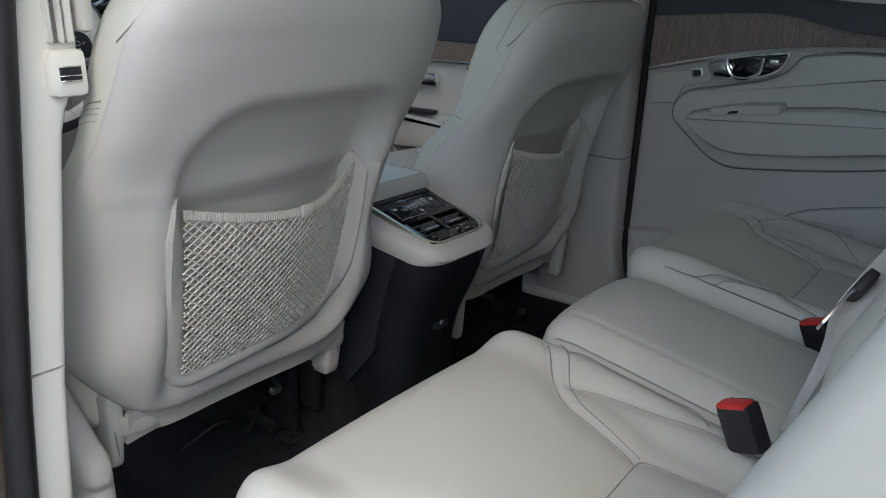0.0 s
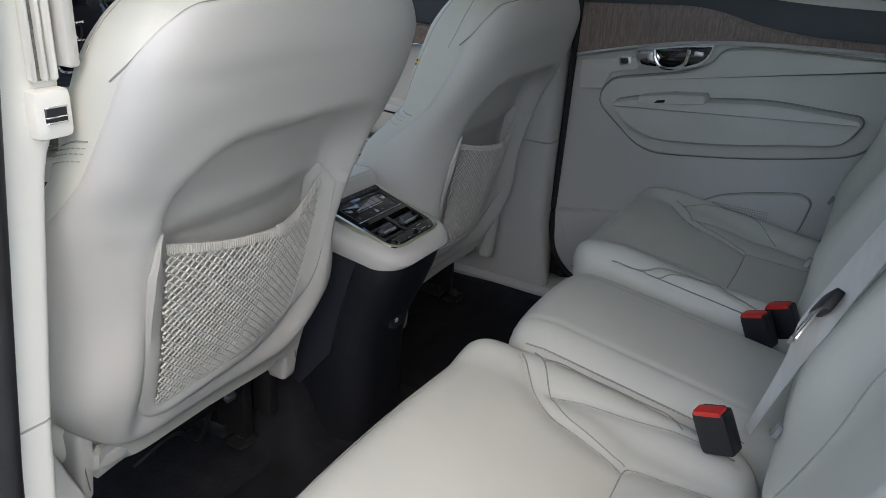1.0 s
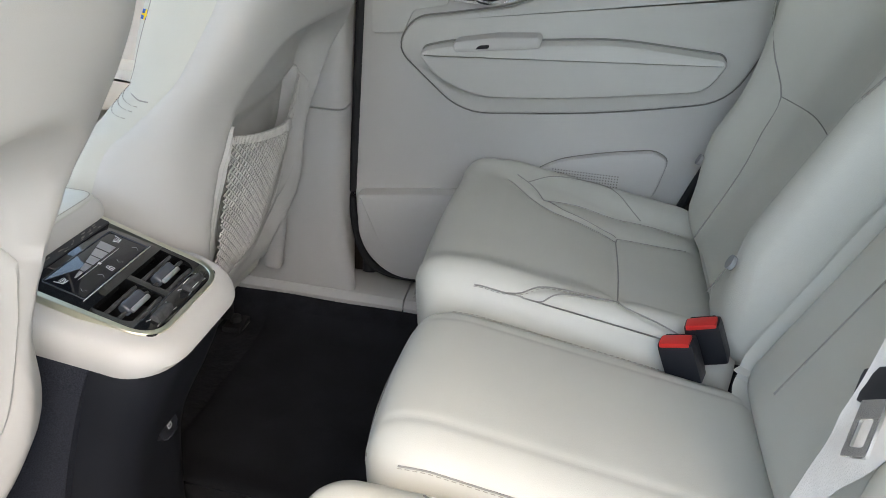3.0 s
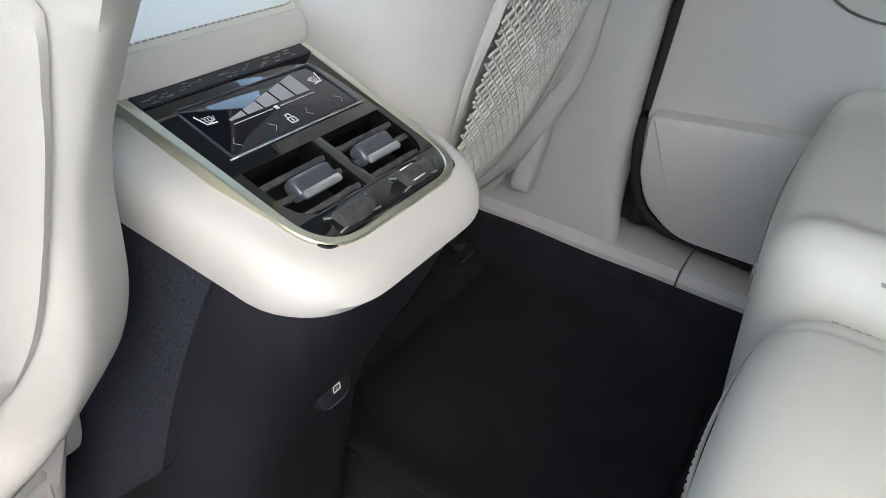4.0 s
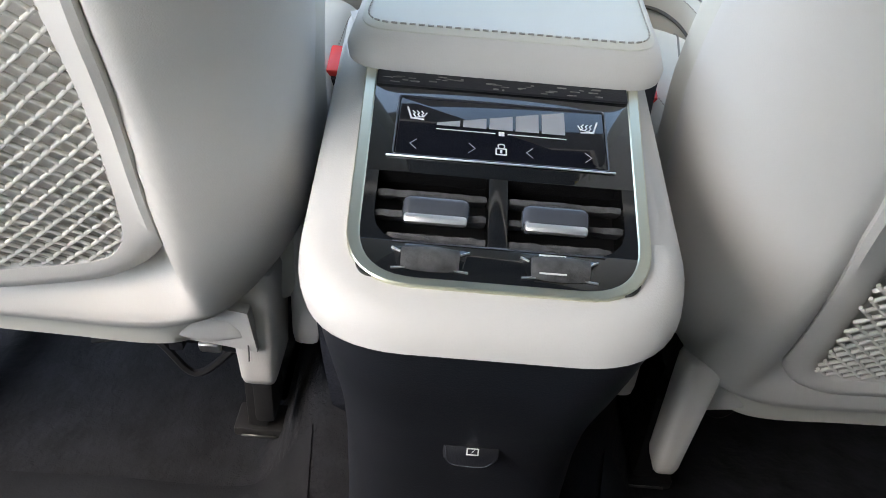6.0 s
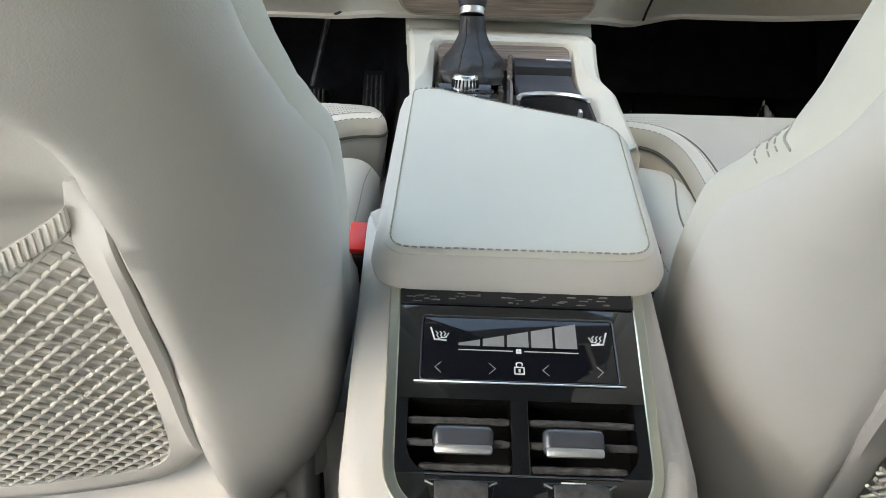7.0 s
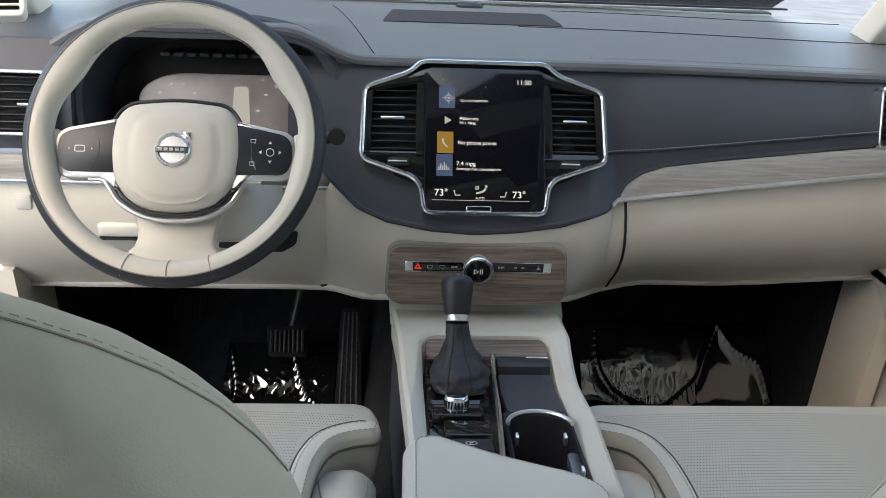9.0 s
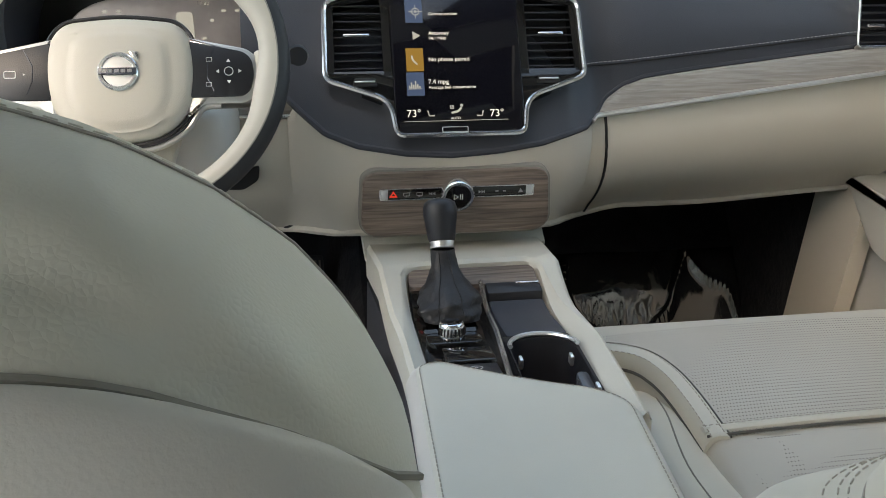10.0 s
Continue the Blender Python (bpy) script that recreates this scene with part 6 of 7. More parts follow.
    out = rounded([(-1.06, 0.78), (-1.06, 0.30), (-1.02, 0.05), (-0.19, 0.05), (-0.17, 0.78)], (0.02, 0.1, 0.08, 0.05, 0.005), 6)
    part("panel", slab(out, m, -0.05, 0.0, 0.004), TRIM, door)
    part("window_ledge", slab(rect(-1.05, 0.655, -0.18, 0.79), m, 0.0, 0.016, 0.006), CHARCOAL, door, "charcoal window ledge")
    part("wood_strip", slab(rect(-1.03, 0.606, -0.18, 0.650), m, 0.0, 0.012, 0.002), WOOD_X, door, "grey ash veneer strip")
    part("chrome_strip", rbox(m @ Vector((-0.60, 0.602, 0.012)), (0.008, 0.86, 0.007), 0.002), CHROME, door, "bright strip")
    arm = rounded([(-0.86, 0.46), (-0.20, 0.445), (-0.20, 0.36), (-0.74, 0.355)], 0.03, 5)
    part("armrest", slab(arm, m, 0.0, 0.06, 0.016), LEATHER_DULL, door, "padded pale armrest")
    part("handle", rbox(m @ Vector((-0.62, 0.55, 0.014)), (0.016, 0.13, 0.035), 0.006), CHROME, door, "bright handle")
    part("switch_bank", rbox(m @ Vector((-0.60, 0.465, 0.045)), (0.03, 0.12, 0.012), 0.004), BLACK, door, "black switch bank")
    # speaker and lower corner
    n = 40
    o = [Vector((-0.80 + 0.115 * math.cos(k * math.tau / n), 0.235 + 0.125 * math.sin(k * math.tau / n))) for k in range(n)]
    sp = part("speaker_cover", slab(o, m, 0.0, 0.014, 0.006), TRIM, door, "round pale speaker cover")
    part("speaker_rim", tube([m @ Vector((p.x, p.y, 0.006)) for p in grown(o, 0.002)], 0.003, 6, True), SATIN, sp, "satin rim")
    pk = rounded([(-0.62, 0.26), (-0.20, 0.28), (-0.20, 0.08), (-0.66, 0.08)], 0.03, 5)
    part("map_pocket", slab(pk, m, 0.0, 0.035, 0.010), TRIM, door)
    glass = sheet(lambda u, v: (0.735 - 0.10 * v, 0.95 - 0.80 * u, 0.79 + 0.36 * v * (0.35 + 0.65 * u)), 3, 3, (0.003, 0, 0))
    ob = part("window_pane", glass, GLASS, door, "clear side window")
    ob.visible_shadow = False


front_door()


# ---- dashboard ----
# across: lower lip's y and z of the charcoal face
LIP = ((-0.26, 0.752, 0.668), (-0.22, 0.738, 0.640), (-0.19, 0.718, 0.612), (-0.16, 0.700, 0.588), (-0.12, 0.688, 0.574), (-0.06, 0.680, 0.565), (0.0, 0.677, 0.562), (0.06, 0.680, 0.565),
       (0.12, 0.688, 0.571), (0.165, 0.702, 0.580), (0.19, 0.722, 0.581), (0.205, 0.738, 0.590), (0.220, 0.750, 0.612), (0.246, 0.755, 0.630), (0.277, 0.757, 0.640), (0.355, 0.759, 0.650), (0.432, 0.761, 0.658),
       (0.562, 0.765, 0.672), (0.72, 0.77, 0.688))
STACK = frame_at((0.0125, 0.693, 0.590), (1, 0, 0), (0, 0.66, 1))


def dash_face_point(x, v):
    y0, z0 = table(x, LIP)
    y1, z1 = 0.832, 0.768 - 0.006 * step(0.2, 0.7, x)
    c = step(0.16, 0.26, abs(x - 0.006))
    bulge = 0.018 * math.sin(math.pi * v) * c
    y = y0 + (y1 - y0) * v - bulge
    z = z0 + (z1 - z0) * v
    return Vector((x, y + 0.003, z))


def under_lip(x):
    """Upper edge of the pale lower dash."""
    y0, z0 = table(x, LIP)
    if x > 0.200:
        return 0.744, 0.592 + 0.122 * (x - 0.200)
    if x < -0.20:
        return 0.752, 0.600 - 0.004
    return y0 + 0.004, z0


def dashboard():
    dash = thing("dashboard", (0, 0.95, 0.4), "charcoal over pale leather dashboard with grey wood strips", "dashboard")
    bm = sheet(lambda u, v: dash_face_point(-0.26 + 0.98 * u, v), 160, 14, (0, 0.012, 0.0))
    face = part("upper_face", bm, CHARCOAL, dash, "charcoal leather face")
    # rolled lip below the face
    lip = [dash_face_point(-0.26 + 0.98 * k / 160, 0) + Vector((0, 0.003, 0)) for k in range(161)]
    part("face_lip", tube(lip, 0.0045, 8), CHARCOAL, face)
    share = lambda x: (0.653 + 0.100 * (x - 0.197) - table(x, LIP)[1]) / (0.766 - table(x, LIP)[1])
    seam = [dash_face_point(x, share(x)) + Vector((0, -0.0006, 0.0004)) for x in [0.19 + 0.52 * k / 50 for k in range(51)]]
    part("seam", tube(seam, 0.0010, 4), BLACK_DULL, face)
    part("stitching", dashes([p + Vector((0, -0.0012, 0.004)) for p in seam], 0.0006, 0.004, 0.002, (0, 0, 0)), GREY_PRINT, face, "grey stitching")

    # top pad with rolled front edge
    def top(u, v):
        x = -0.72 + 1.44 * u
        rise = 0.040 * step(-0.16, -0.27, x) * step(-0.62, -0.52, x) * step(0.32, 0.0, v)
        y = 0.826 + 0.66 * v - 0.02 * rise / 0.04
        z = 0.772 - 0.006 * step(0.2, 0.7, x) + 0.030 * math.sin(math.pi * min(1, v * 1.1)) * 0.8 + 0.022 * v + rise
        return Vector((x, y, z))
    bm = sheet(top, 80, 26, (0, 0.006, -0.02))
    pad = part("top_pad", bm, DASHTOP, dash, "charcoal top pad, lightened for reflected sky")
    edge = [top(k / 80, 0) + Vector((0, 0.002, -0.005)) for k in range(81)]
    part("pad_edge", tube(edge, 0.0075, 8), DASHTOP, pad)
    lines = bmesh.new()
    for v0, a, b in ((0.035, 0.62, 1.0),):
        dashes([top(a + (b - a) * k / 60, v0) + Vector((0, 0, 0.0006)) for k in range(61)], 0.0006, 0.005, 0.003, bm=lines)
    part("stitching", lines, GREY_PRINT, pad, "grey stitching")
    for v0, a, b in ((0.285, 0.56, 1.0), (0.57, 0.62, 1.0)):
        part("seam", tube([top(a + (b - a) * k / 60, v0 - 0.03 * k / 60) + Vector((0, 0, 0.0003)) for k in range(61)], 0.0009, 4), BLACK_DULL, pad)
    tube_line = [top(0.40 - 0.06 * k / 10, 0.02 + 0.5 * k / 10) + Vector((0, 0, 0.0004)) for k in range(11)]
    part("seam", tube(tube_line, 0.001, 4), BLACK_DULL, pad)
    # speaker grille and sensor in the pad
    g = bmesh.new()
    for k in range(15):
        v = 0.30 + 0.011 * k
        a, b = 0.405 + 0.010 * (k / 14), 0.612 - 0.010 * (k / 14)
        tube([top(a + (b - a) * q / 16, v) + Vector((0, 0, 0.0012)) for q in range(17)], 0.0016, 4, bm=g)
    part("speaker_grille", g, CHARCOAL, pad, "fine black speaker grille")
    bm = loft([[top(0.515, 0.62) + Vector((r * math.cos(k * math.tau / 24), r * math.sin(k * math.tau / 24), h)) for k in range(24)] for r, h in ((0.026, -0.005), (0.026, 0.004), (0.022, 0.008), (0.012, 0.010))])
    part("centre_speaker", bm, BLACK, pad, "small round centre speaker")

    # wood strip and bright line on the passenger side
    def strip(u, v):
        x = 0.206 + 0.512 * u
        z0 = table(x, LIP)[1]
        y1, z1 = under_lip(x)
        return Vector((x, y1 - 0.001 + 0.010 * v - 0.003 * math.sin(math.pi * v), z1 + 0.001 + max(0.001, z0 - z1 - 0.003) * v))
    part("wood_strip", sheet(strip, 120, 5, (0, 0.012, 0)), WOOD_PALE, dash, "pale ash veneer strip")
    line = []
    for k in range(61):
        x = 0.2 + 0.52 * k / 60
        y1, z1 = under_lip(x)
        line.append(Vector((x, y1 - 0.006, z1)))
    part("bright_strip", loft([[p + Vector((0, a, b)) for a, b in ((0.004, -0.003), (-0.002, -0.0025), (-0.003, 0.0), (-0.002, 0.0025), (0.004, 0.003))] for p in line]), SATIN, dash, "bright strip below the wood")
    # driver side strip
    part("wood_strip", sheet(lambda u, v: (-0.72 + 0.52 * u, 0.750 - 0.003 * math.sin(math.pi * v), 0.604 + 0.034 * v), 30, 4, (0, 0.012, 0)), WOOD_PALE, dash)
    part("bright_strip", rbox((-0.455, 0.748, 0.602), (0.51, 0.008, 0.005), 0.0015), CHROME, dash)

    # pale lower dash: glove box side, centre, knee side
    def lower(u, v):
        x = -0.70 + 1.42 * u
        y0, z0 = under_lip(x)
        mid = step(0.23, 0.14, abs(x))
        zb = 0.400 + 0.035 * mid + 0.017 * step(0.2, 0.3, x) + 0.014 * step(0.40, 0.70, x)
        yb = 0.845 - 0.105 * mid
        z = z0 + (zb - z0) * v
        out = (0.016 - 0.016 * mid) * math.sin(math.pi * min(1, v * 1.15))
        y = y0 + (yb - y0) * v ** 2.2 - out
        return Vector((x, y, z))
    part("lower_dash", sheet(lower, 110, 22, (0, 0.012, 0)), LEATHER_WARM, dash, "pale leather lower dash")
    gb = [lower((0.2205 + 0.018 * (v / 16) + 0.70) / 1.42, v / 16) + Vector((0, -0.0006, 0)) for v in range(17)]
    part("glove_box_joint", tube(gb, 0.0022, 5), BLACK_DULL, dash, "dark joint beside the glove box")
    low = [lower(u, 1.0) for u in [k / 60 for k in range(61)]]
    part("lower_edge", tube(low, 0.006, 6), LEATHER_WARM, dash)
    under = sheet(lambda u, v: (-0.70 + 1.42 * u, lower(u, 1.0).y + (1.58 - lower(u, 1.0).y) * v, lower(u, 1.0).z + 0.02 * v), 40, 4, (0, 0, 0.01))
    part("under_cover", under, BLACK_DULL, dash, "black cover below the dash")

    # centre stack
    half = ((-0.085, -0.008), (0.085, -0.008), (0.092, 0.040), (0.173, 0.068), (0.171, 0.176), (0.106, 0.200), (0.090, 0.217), (-0.090, 0.217), (-0.106, 0.200), (-0.171, 0.176), (-0.173, 0.068), (-0.092, 0.040))
    outer = rounded(half, (0.014, 0.014, 0.018, 0.014, 0.014, 0.02, 0.016, 0.016, 0.02, 0.014, 0.014, 0.018), 6)
    part("stack_frame", ring_slab(outer, grown(outer, -0.0062), STACK, -0.012, 0.008, 0.0022), CHROME, dash, "bright angular frame")
    inner = grown(outer, -0.006)
    bm = slab(inner, STACK, -0.03, -0.016, 0)
    part("outlet_backing", bm, BLACK_DULL, dash)
    for s in (-1, 1):
        # lacquer pieces round each outlet
        bm = bmesh.new()
        slab([(s * 0.080, 0.032), (s * 0.168, 0.070), (s * 0.168, 0.082), (s * 0.080, 0.082)][::s], STACK, -0.02, 0.002, 0.0006, bm)
        slab([(s * 0.080, 0.184), (s * 0.163, 0.168), (s * 0.160, 0.176), (s * 0.100, 0.196), (s * 0.080, 0.205)][::s], STACK, -0.02, 0.002, 0.0006, bm)
        slab([(s * 0.1580, 0.078), (s * 0.168, 0.078), (s * 0.166, 0.172), (s * 0.1560, 0.172)][::s], STACK, -0.02, 0.002, 0.0006, bm)
        slab([(s * 0.080, 0.075), (s * 0.0955, 0.075), (s * 0.0955, 0.186), (s * 0.080, 0.195)][::s], STACK, -0.02, 0.002, 0.0006, bm)
        out = part("outlet_surround", bm, PIANO, dash, "glossy black outlet surround")
        for k in range(9):
            v = 0.0880 + k * 0.0106
            bm = rbox((0, 0, 0), (0.066, 0.0016, 0.011), 0.0005, 1, spin_x(22))
            bmesh.ops.transform(bm, matrix=STACK @ Matrix.Translation((s * 0.1270, v, -0.005)), verts=bm.verts)
            part("outlet_slat", bm, BLACK, out, "black slat")
        bm = rbox((0, 0, 0), (0.034, 0.0042, 0.006), 0.0016, 2)
        bmesh.ops.transform(bm, matrix=STACK @ Matrix.Translation((s * 0.1280, 0.1300, 0.001)), verts=bm.verts)
        part("outlet_tab", bm, CHROME, out, "bright outlet tab")
        bm = bmesh.new()
        slab(rounded([(s * 0.120 - 0.016, 0.061), (s * 0.120 + 0.016, 0.061), (s * 0.120 + 0.013, 0.0725), (s * 0.120 - 0.013, 0.0725)], 0.002, 3), STACK, 0.0, 0.005, 0.001, bm)
        wh = part("outlet_wheel", bm, BLACK_DULL, out, "black thumb wheel")
        part("wheel_edge", rbox(STACK @ Vector((s * 0.120, 0.067, 0.0055)), (0.026, 0.002, 0.002), 0.0006, 1), SATIN, wh)
    scr_o = rounded([(-0.084, -0.004), (0.084, -0.004), (0.0845, 0.205), (-0.0845, 0.205)], 0.014, 6)
    scr = part("touch_screen", slab(scr_o, STACK, -0.02, 0.0065, 0.002), SCREEN, dash, "tall touch screen with lit menu tiles")
    up = STACK @ Matrix.Translation((0, 0, 0.0068))
    # lit area with its thin bright lower edge
    part("display_edge", rbox(up @ Vector((-0.006, 0.0125, 0.0002)), (0.134, 0.0008, 0.0006), 0.0002, 1), GLOW_DIM, scr, "thin pale lower edge of the display")
    for v, mat, label in ((0.1445, GLOW_BLUE, "dark blue menu tile"), (0.0790, GLOW_AMBER, "amber menu tile"), (0.0465, GLOW_BLUE, "dark blue menu tile")):
        lean = 0.033 * (0.145 - v)
        part("menu_tile", slab(rect(-0.0640 - lean, v, -0.0415 - lean, v + 0.031), up, 0, 0.0002, 0), mat, scr, label)

    def put(text, x, y, wide):
        bm = words(text, 0.01, Matrix.Identity(4), 0.0001)
        size = max(v.co.x for v in bm.verts) - min(v.co.x for v in bm.verts)
        bm.free()
        part("screen_text", words(text, 0.01 * wide / size, up @ Matrix.Translation((x, y, 0.0002)), 0.0001), GLOW_WHITE, scr, "white screen text")

    put("Current position", -0.0338, 0.1545, 0.0376)
    put("Attorney", -0.0353, 0.1277, 0.0268)
    put("94.1 MHz", -0.0353, 0.1212, 0.0223)
    put("No phone paired", -0.0374, 0.0920, 0.0527)
    put("7.4 mpg", -0.0395, 0.0620, 0.0262)
    put("Average fuel consumption", -0.0395, 0.0552, 0.0612)
    put("11:30", 0.0448, 0.1815, 0.0195)
    put("73\u00b0", -0.0698, 0.0185, 0.0175)
    put("73\u00b0", 0.0374, 0.0168, 0.0175)
    put("AUTO", -0.0133, 0.0142, 0.0125)

    def shown(bm):
        part("screen_symbol", bm, GLOW_DIM, scr, "pale screen symbol")

    disc = lambda x, y, r, n=16: [Vector((x + r * math.cos(k * math.tau / n), y + r * math.sin(k * math.tau / n))) for k in range(n)]
    x, y = -0.0504, 0.1594
    sym = ring_slab(disc(x, y, 0.0052, 20), disc(x, y, 0.0041, 20), up, 0.0002, 0.0004, 0)
    slab(disc(x, y, 0.0018), up, 0.0002, 0.0004, 0, sym)
    for dx, dy in ((1, 0), (-1, 0), (0, 1), (0, -1)):
        stroke([(x + dx * 0.0034, y + dy * 0.0034), (x + dx * 0.0088, y + dy * 0.0088)], 0.0008, up @ Matrix.Translation((0, 0, 0.0002)), sym)
    shown(sym)
    shown(slab([(-0.0558, 0.1210), (-0.0459, 0.1268), (-0.0558, 0.1326)], up, 0.0002, 0.0004, 0))
    shown(tube([up @ Vector(p) for p in smooth_line([Vector((-0.0585, 0.0995, 0.0004)), Vector((-0.0572, 0.0935, 0.0004)), Vector((-0.0520, 0.0880, 0.0004))], 4)], 0.0013, 5))
    sym = bmesh.new()
    for k, h in enumerate((4, 8, 5, 10, 6, 3)):
        slab(rect(-0.0645 + 0.0026 * k, 0.0560, -0.0627 + 0.0026 * k, 0.0560 + 0.001 * h), up, 0.0002, 0.0004, 0, sym)
    slab(rect(-0.0655, 0.0550, -0.0480, 0.0556), up, 0.0002, 0.0004, 0, sym)
    shown(sym)
    for x, y, s in ((-0.0385, 0.0221, 1), (0.0253, 0.0209, -1)):
        shown(tube([up @ Vector((x - s * 0.004, y + 0.0042, 0.0004)), up @ Vector((x - s * 0.0022, y - 0.0026, 0.0004)), up @ Vector((x + s * 0.0046, y - 0.0026, 0.0004))], 0.0010, 4))
    sym = slab(disc(0.0015, 0.0325, 0.0020), up, 0.0002, 0.0004, 0)
    tube([up @ Vector((0.0010, 0.0292, 0.0004)), up @ Vector((-0.0035, 0.0245, 0.0004)), up @ Vector((-0.0120, 0.0225, 0.0004))], 0.0016, 5, bm=sym)
    for dx, dy in ((0, 0), (0.0030, 0), (0, 0.0030), (0.0030, 0.0030)):
        slab(disc(-0.0126 + dx, 0.0288 + dy, 0.0013, 8), up, 0.0002, 0.0004, 0, sym)
    shown(sym)
    shown(slab(disc(0.0016, 0.1768, 0.0009, 8), up, 0.0002, 0.0004, 0))
    shown(slab(disc(-0.0585, 0.1860, 0.0008, 8), up, 0.0002, 0.0004, 0))
    o = rounded(rect(-0.0255, -0.0030, 0.0085, 0.0048), 0.002, 3)
    part("home_button", ring_slab(o, grown(o, -0.0012), STACK, 0, 0.0075, 0.0003), SATIN, scr, "small framed home button")

    # wood panel with the control bar
    W = frame_at((0.0055, 0.684, 0.500), (1, 0, 0), (0, -0.06, 1))
    o = rounded([(-0.126, -0.034), (-0.112, -0.048), (0.114, -0.048), (0.128, -0.034), (0.122, 0.034), (0.110, 0.043), (-0.110, 0.043), (-0.122, 0.034)], 0.014, 5)
    part("panel_joint", slab(grown(o, 0.003), W, -0.03, 0.0005, 0.0005), SEAM, dash)
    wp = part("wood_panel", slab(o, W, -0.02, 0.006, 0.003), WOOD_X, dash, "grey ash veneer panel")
    bo = rounded(rect(-0.101, 0.006, 0.103, 0.0225), 0.003, 3)
    part("bar_frame", ring_slab(bo, grown(bo, -0.0016), W, 0.0, 0.0095, 0.0004), CHROME, wp, "thin bright frame")
    bar = part("control_bar", slab(grown(bo, -0.0018), W, 0.0, 0.0085, 0.001), PIANO, wp, "glossy black button bar")
    part("bar_end", slab(rect(-0.099, 0.008, -0.090, 0.0205), W, 0.006, 0.0095, 0.0004), SATIN, bar)
    part("bar_end", slab(rect(0.092, 0.008, 0.101, 0.0205), W, 0.006, 0.0095, 0.0004), SATIN, bar)
    cy = lambda r0, rows: loft([[W @ Vector((0.0 + 1.1 * r * math.cos(k * math.tau / 36), 0.014 + 1.1 * r * math.sin(k * math.tau / 36), h)) for k in range(36)] for r, h in rows])
    kn = part("volume_knob", cy(0, ((0.0195, 0.0), (0.0195, 0.020), (0.0180, 0.0225), (0.0150, 0.0225), (0.0145, 0.021))), CHROME, wp, "bright volume knob")
    part("knob_face", cy(0, ((0.0150, 0.015), (0.0150, 0.0218), (0.010, 0.0222))), PIANO, kn, "black knob face")
    up2 = W @ Matrix.Translation((0, 0.014, 0.0224))
    bm = bmesh.new()
    ring_slab([Vector(p) for p in ((-0.0062, -0.0042), (0.0005, 0.0), (-0.0062, 0.0042))], [Vector(p) for p in ((-0.0054, -0.0029), (-0.0008, 0.0), (-0.0054, 0.0029))], up2, 0, 0.0003, 0, bm)
    slab(rect(0.0020, -0.0038, 0.0030, 0.0038), up2, 0, 0.0003, 0, bm)
    slab(rect(0.0046, -0.0038, 0.0056, 0.0038), up2, 0, 0.0003, 0, bm)
    part("knob_mark", bm, PALE_PRINT, kn, "play and pause mark")
    up3 = W @ Matrix.Translation((0, 0.014, 0.0088))
    tri = [Vector(p) for p in ((-0.0055, -0.0035), (0.0055, -0.0035), (0.0, 0.0055))]
    bm = ring_slab([p + Vector((-0.083, 0)) for p in tri], [p * 0.45 + Vector((-0.083, 0)) for p in tri], up3, 0, 0.0003, 0)
    part("hazard_mark", bm, GLOW_RED, bar, "red warning triangle")
    mark = lambda bm: part("button_mark", bm, GREY_PRINT, bar, "small pale button mark")
    for x in (-0.066, -0.049):
        bm = bmesh.new()
        q = rounded(rect(x - 0.004, -0.0022, x + 0.004, 0.0024), 0.001, 2)
        ring_slab(q, grown(q, -0.0006), up3, 0, 0.0003, 0, bm)
        for k in (-0.0018, 0.0, 0.0018):
            slab(rect(x + k - 0.0003, -0.0040, x + k + 0.0003, -0.0012), up3, 0, 0.0003, 0, bm)
        mark(bm)
    for x, s in ((-0.031, -1), (0.031, 1)):
        bm = bmesh.new()
        for d in (-0.0025, 0.0015):
            slab([(x + s * d, -0.0022), (x + s * (d + 0.0035), 0.0), (x + s * d, 0.0022)][::s], up3, 0, 0.0003, 0, bm)
        slab(rect(x + s * 0.0055 - 0.0003, -0.0022, x + s * 0.0055 + 0.0003, 0.0022), up3, 0, 0.0003, 0, bm)
        mark(bm)
    for x in (0.053, 0.063):
        mark(slab(rect(x - 0.002, -0.0008, x + 0.002, 0.0008), up3, 0, 0.0003, 0))
    mark(slab([(0.082, -0.003), (0.088, -0.0022), (0.0845, 0.003)], up3, 0, 0.0003, 0))

    # instrument housing in front of the driver
    C = frame_at((-0.378, 0.806, 0.722), (1, 0, 0), (0, 0.28, 1))
    oo = rounded([(-0.185, -0.090), (0.185, -0.090), (0.200, 0.0), (0.165, 0.085), (0.08, 0.108), (-0.08, 0.108), (-0.165, 0.085), (-0.20, 0.0)], (0.03, 0.03, 0.05, 0.05, 0.08, 0.08, 0.05, 0.05), 6)
    ii = rounded([(-0.168, -0.080), (0.168, -0.080), (0.180, 0.0), (0.148, 0.068), (0.07, 0.088), (-0.07, 0.088), (-0.148, 0.068), (-0.18, 0.0)], (0.02, 0.02, 0.05, 0.05, 0.08, 0.08, 0.05, 0.05), 6)
    hood = part("instrument_hood", ring_slab(oo, ii, C, -0.14, 0.0, 0.006), CHARCOAL, dash, "charcoal instrument hood")
    part("hood_back", slab(grown(oo, -0.002), C, -0.15, -0.125, 0), BLACK_DULL, hood)
    disp_o = rounded([(-0.118, -0.062), (0.135, -0.062), (0.142, 0.0), (0.110, 0.030), (-0.075, 0.030), (-0.122, 0.005)], (0.01, 0.01, 0.03, 0.02, 0.05, 0.03), 5)
    dd = part("instrument_display", slab(disp_o, C, -0.12, -0.075, 0.002), CLUSTER, hood, "instrument display with reflected haze painted in")
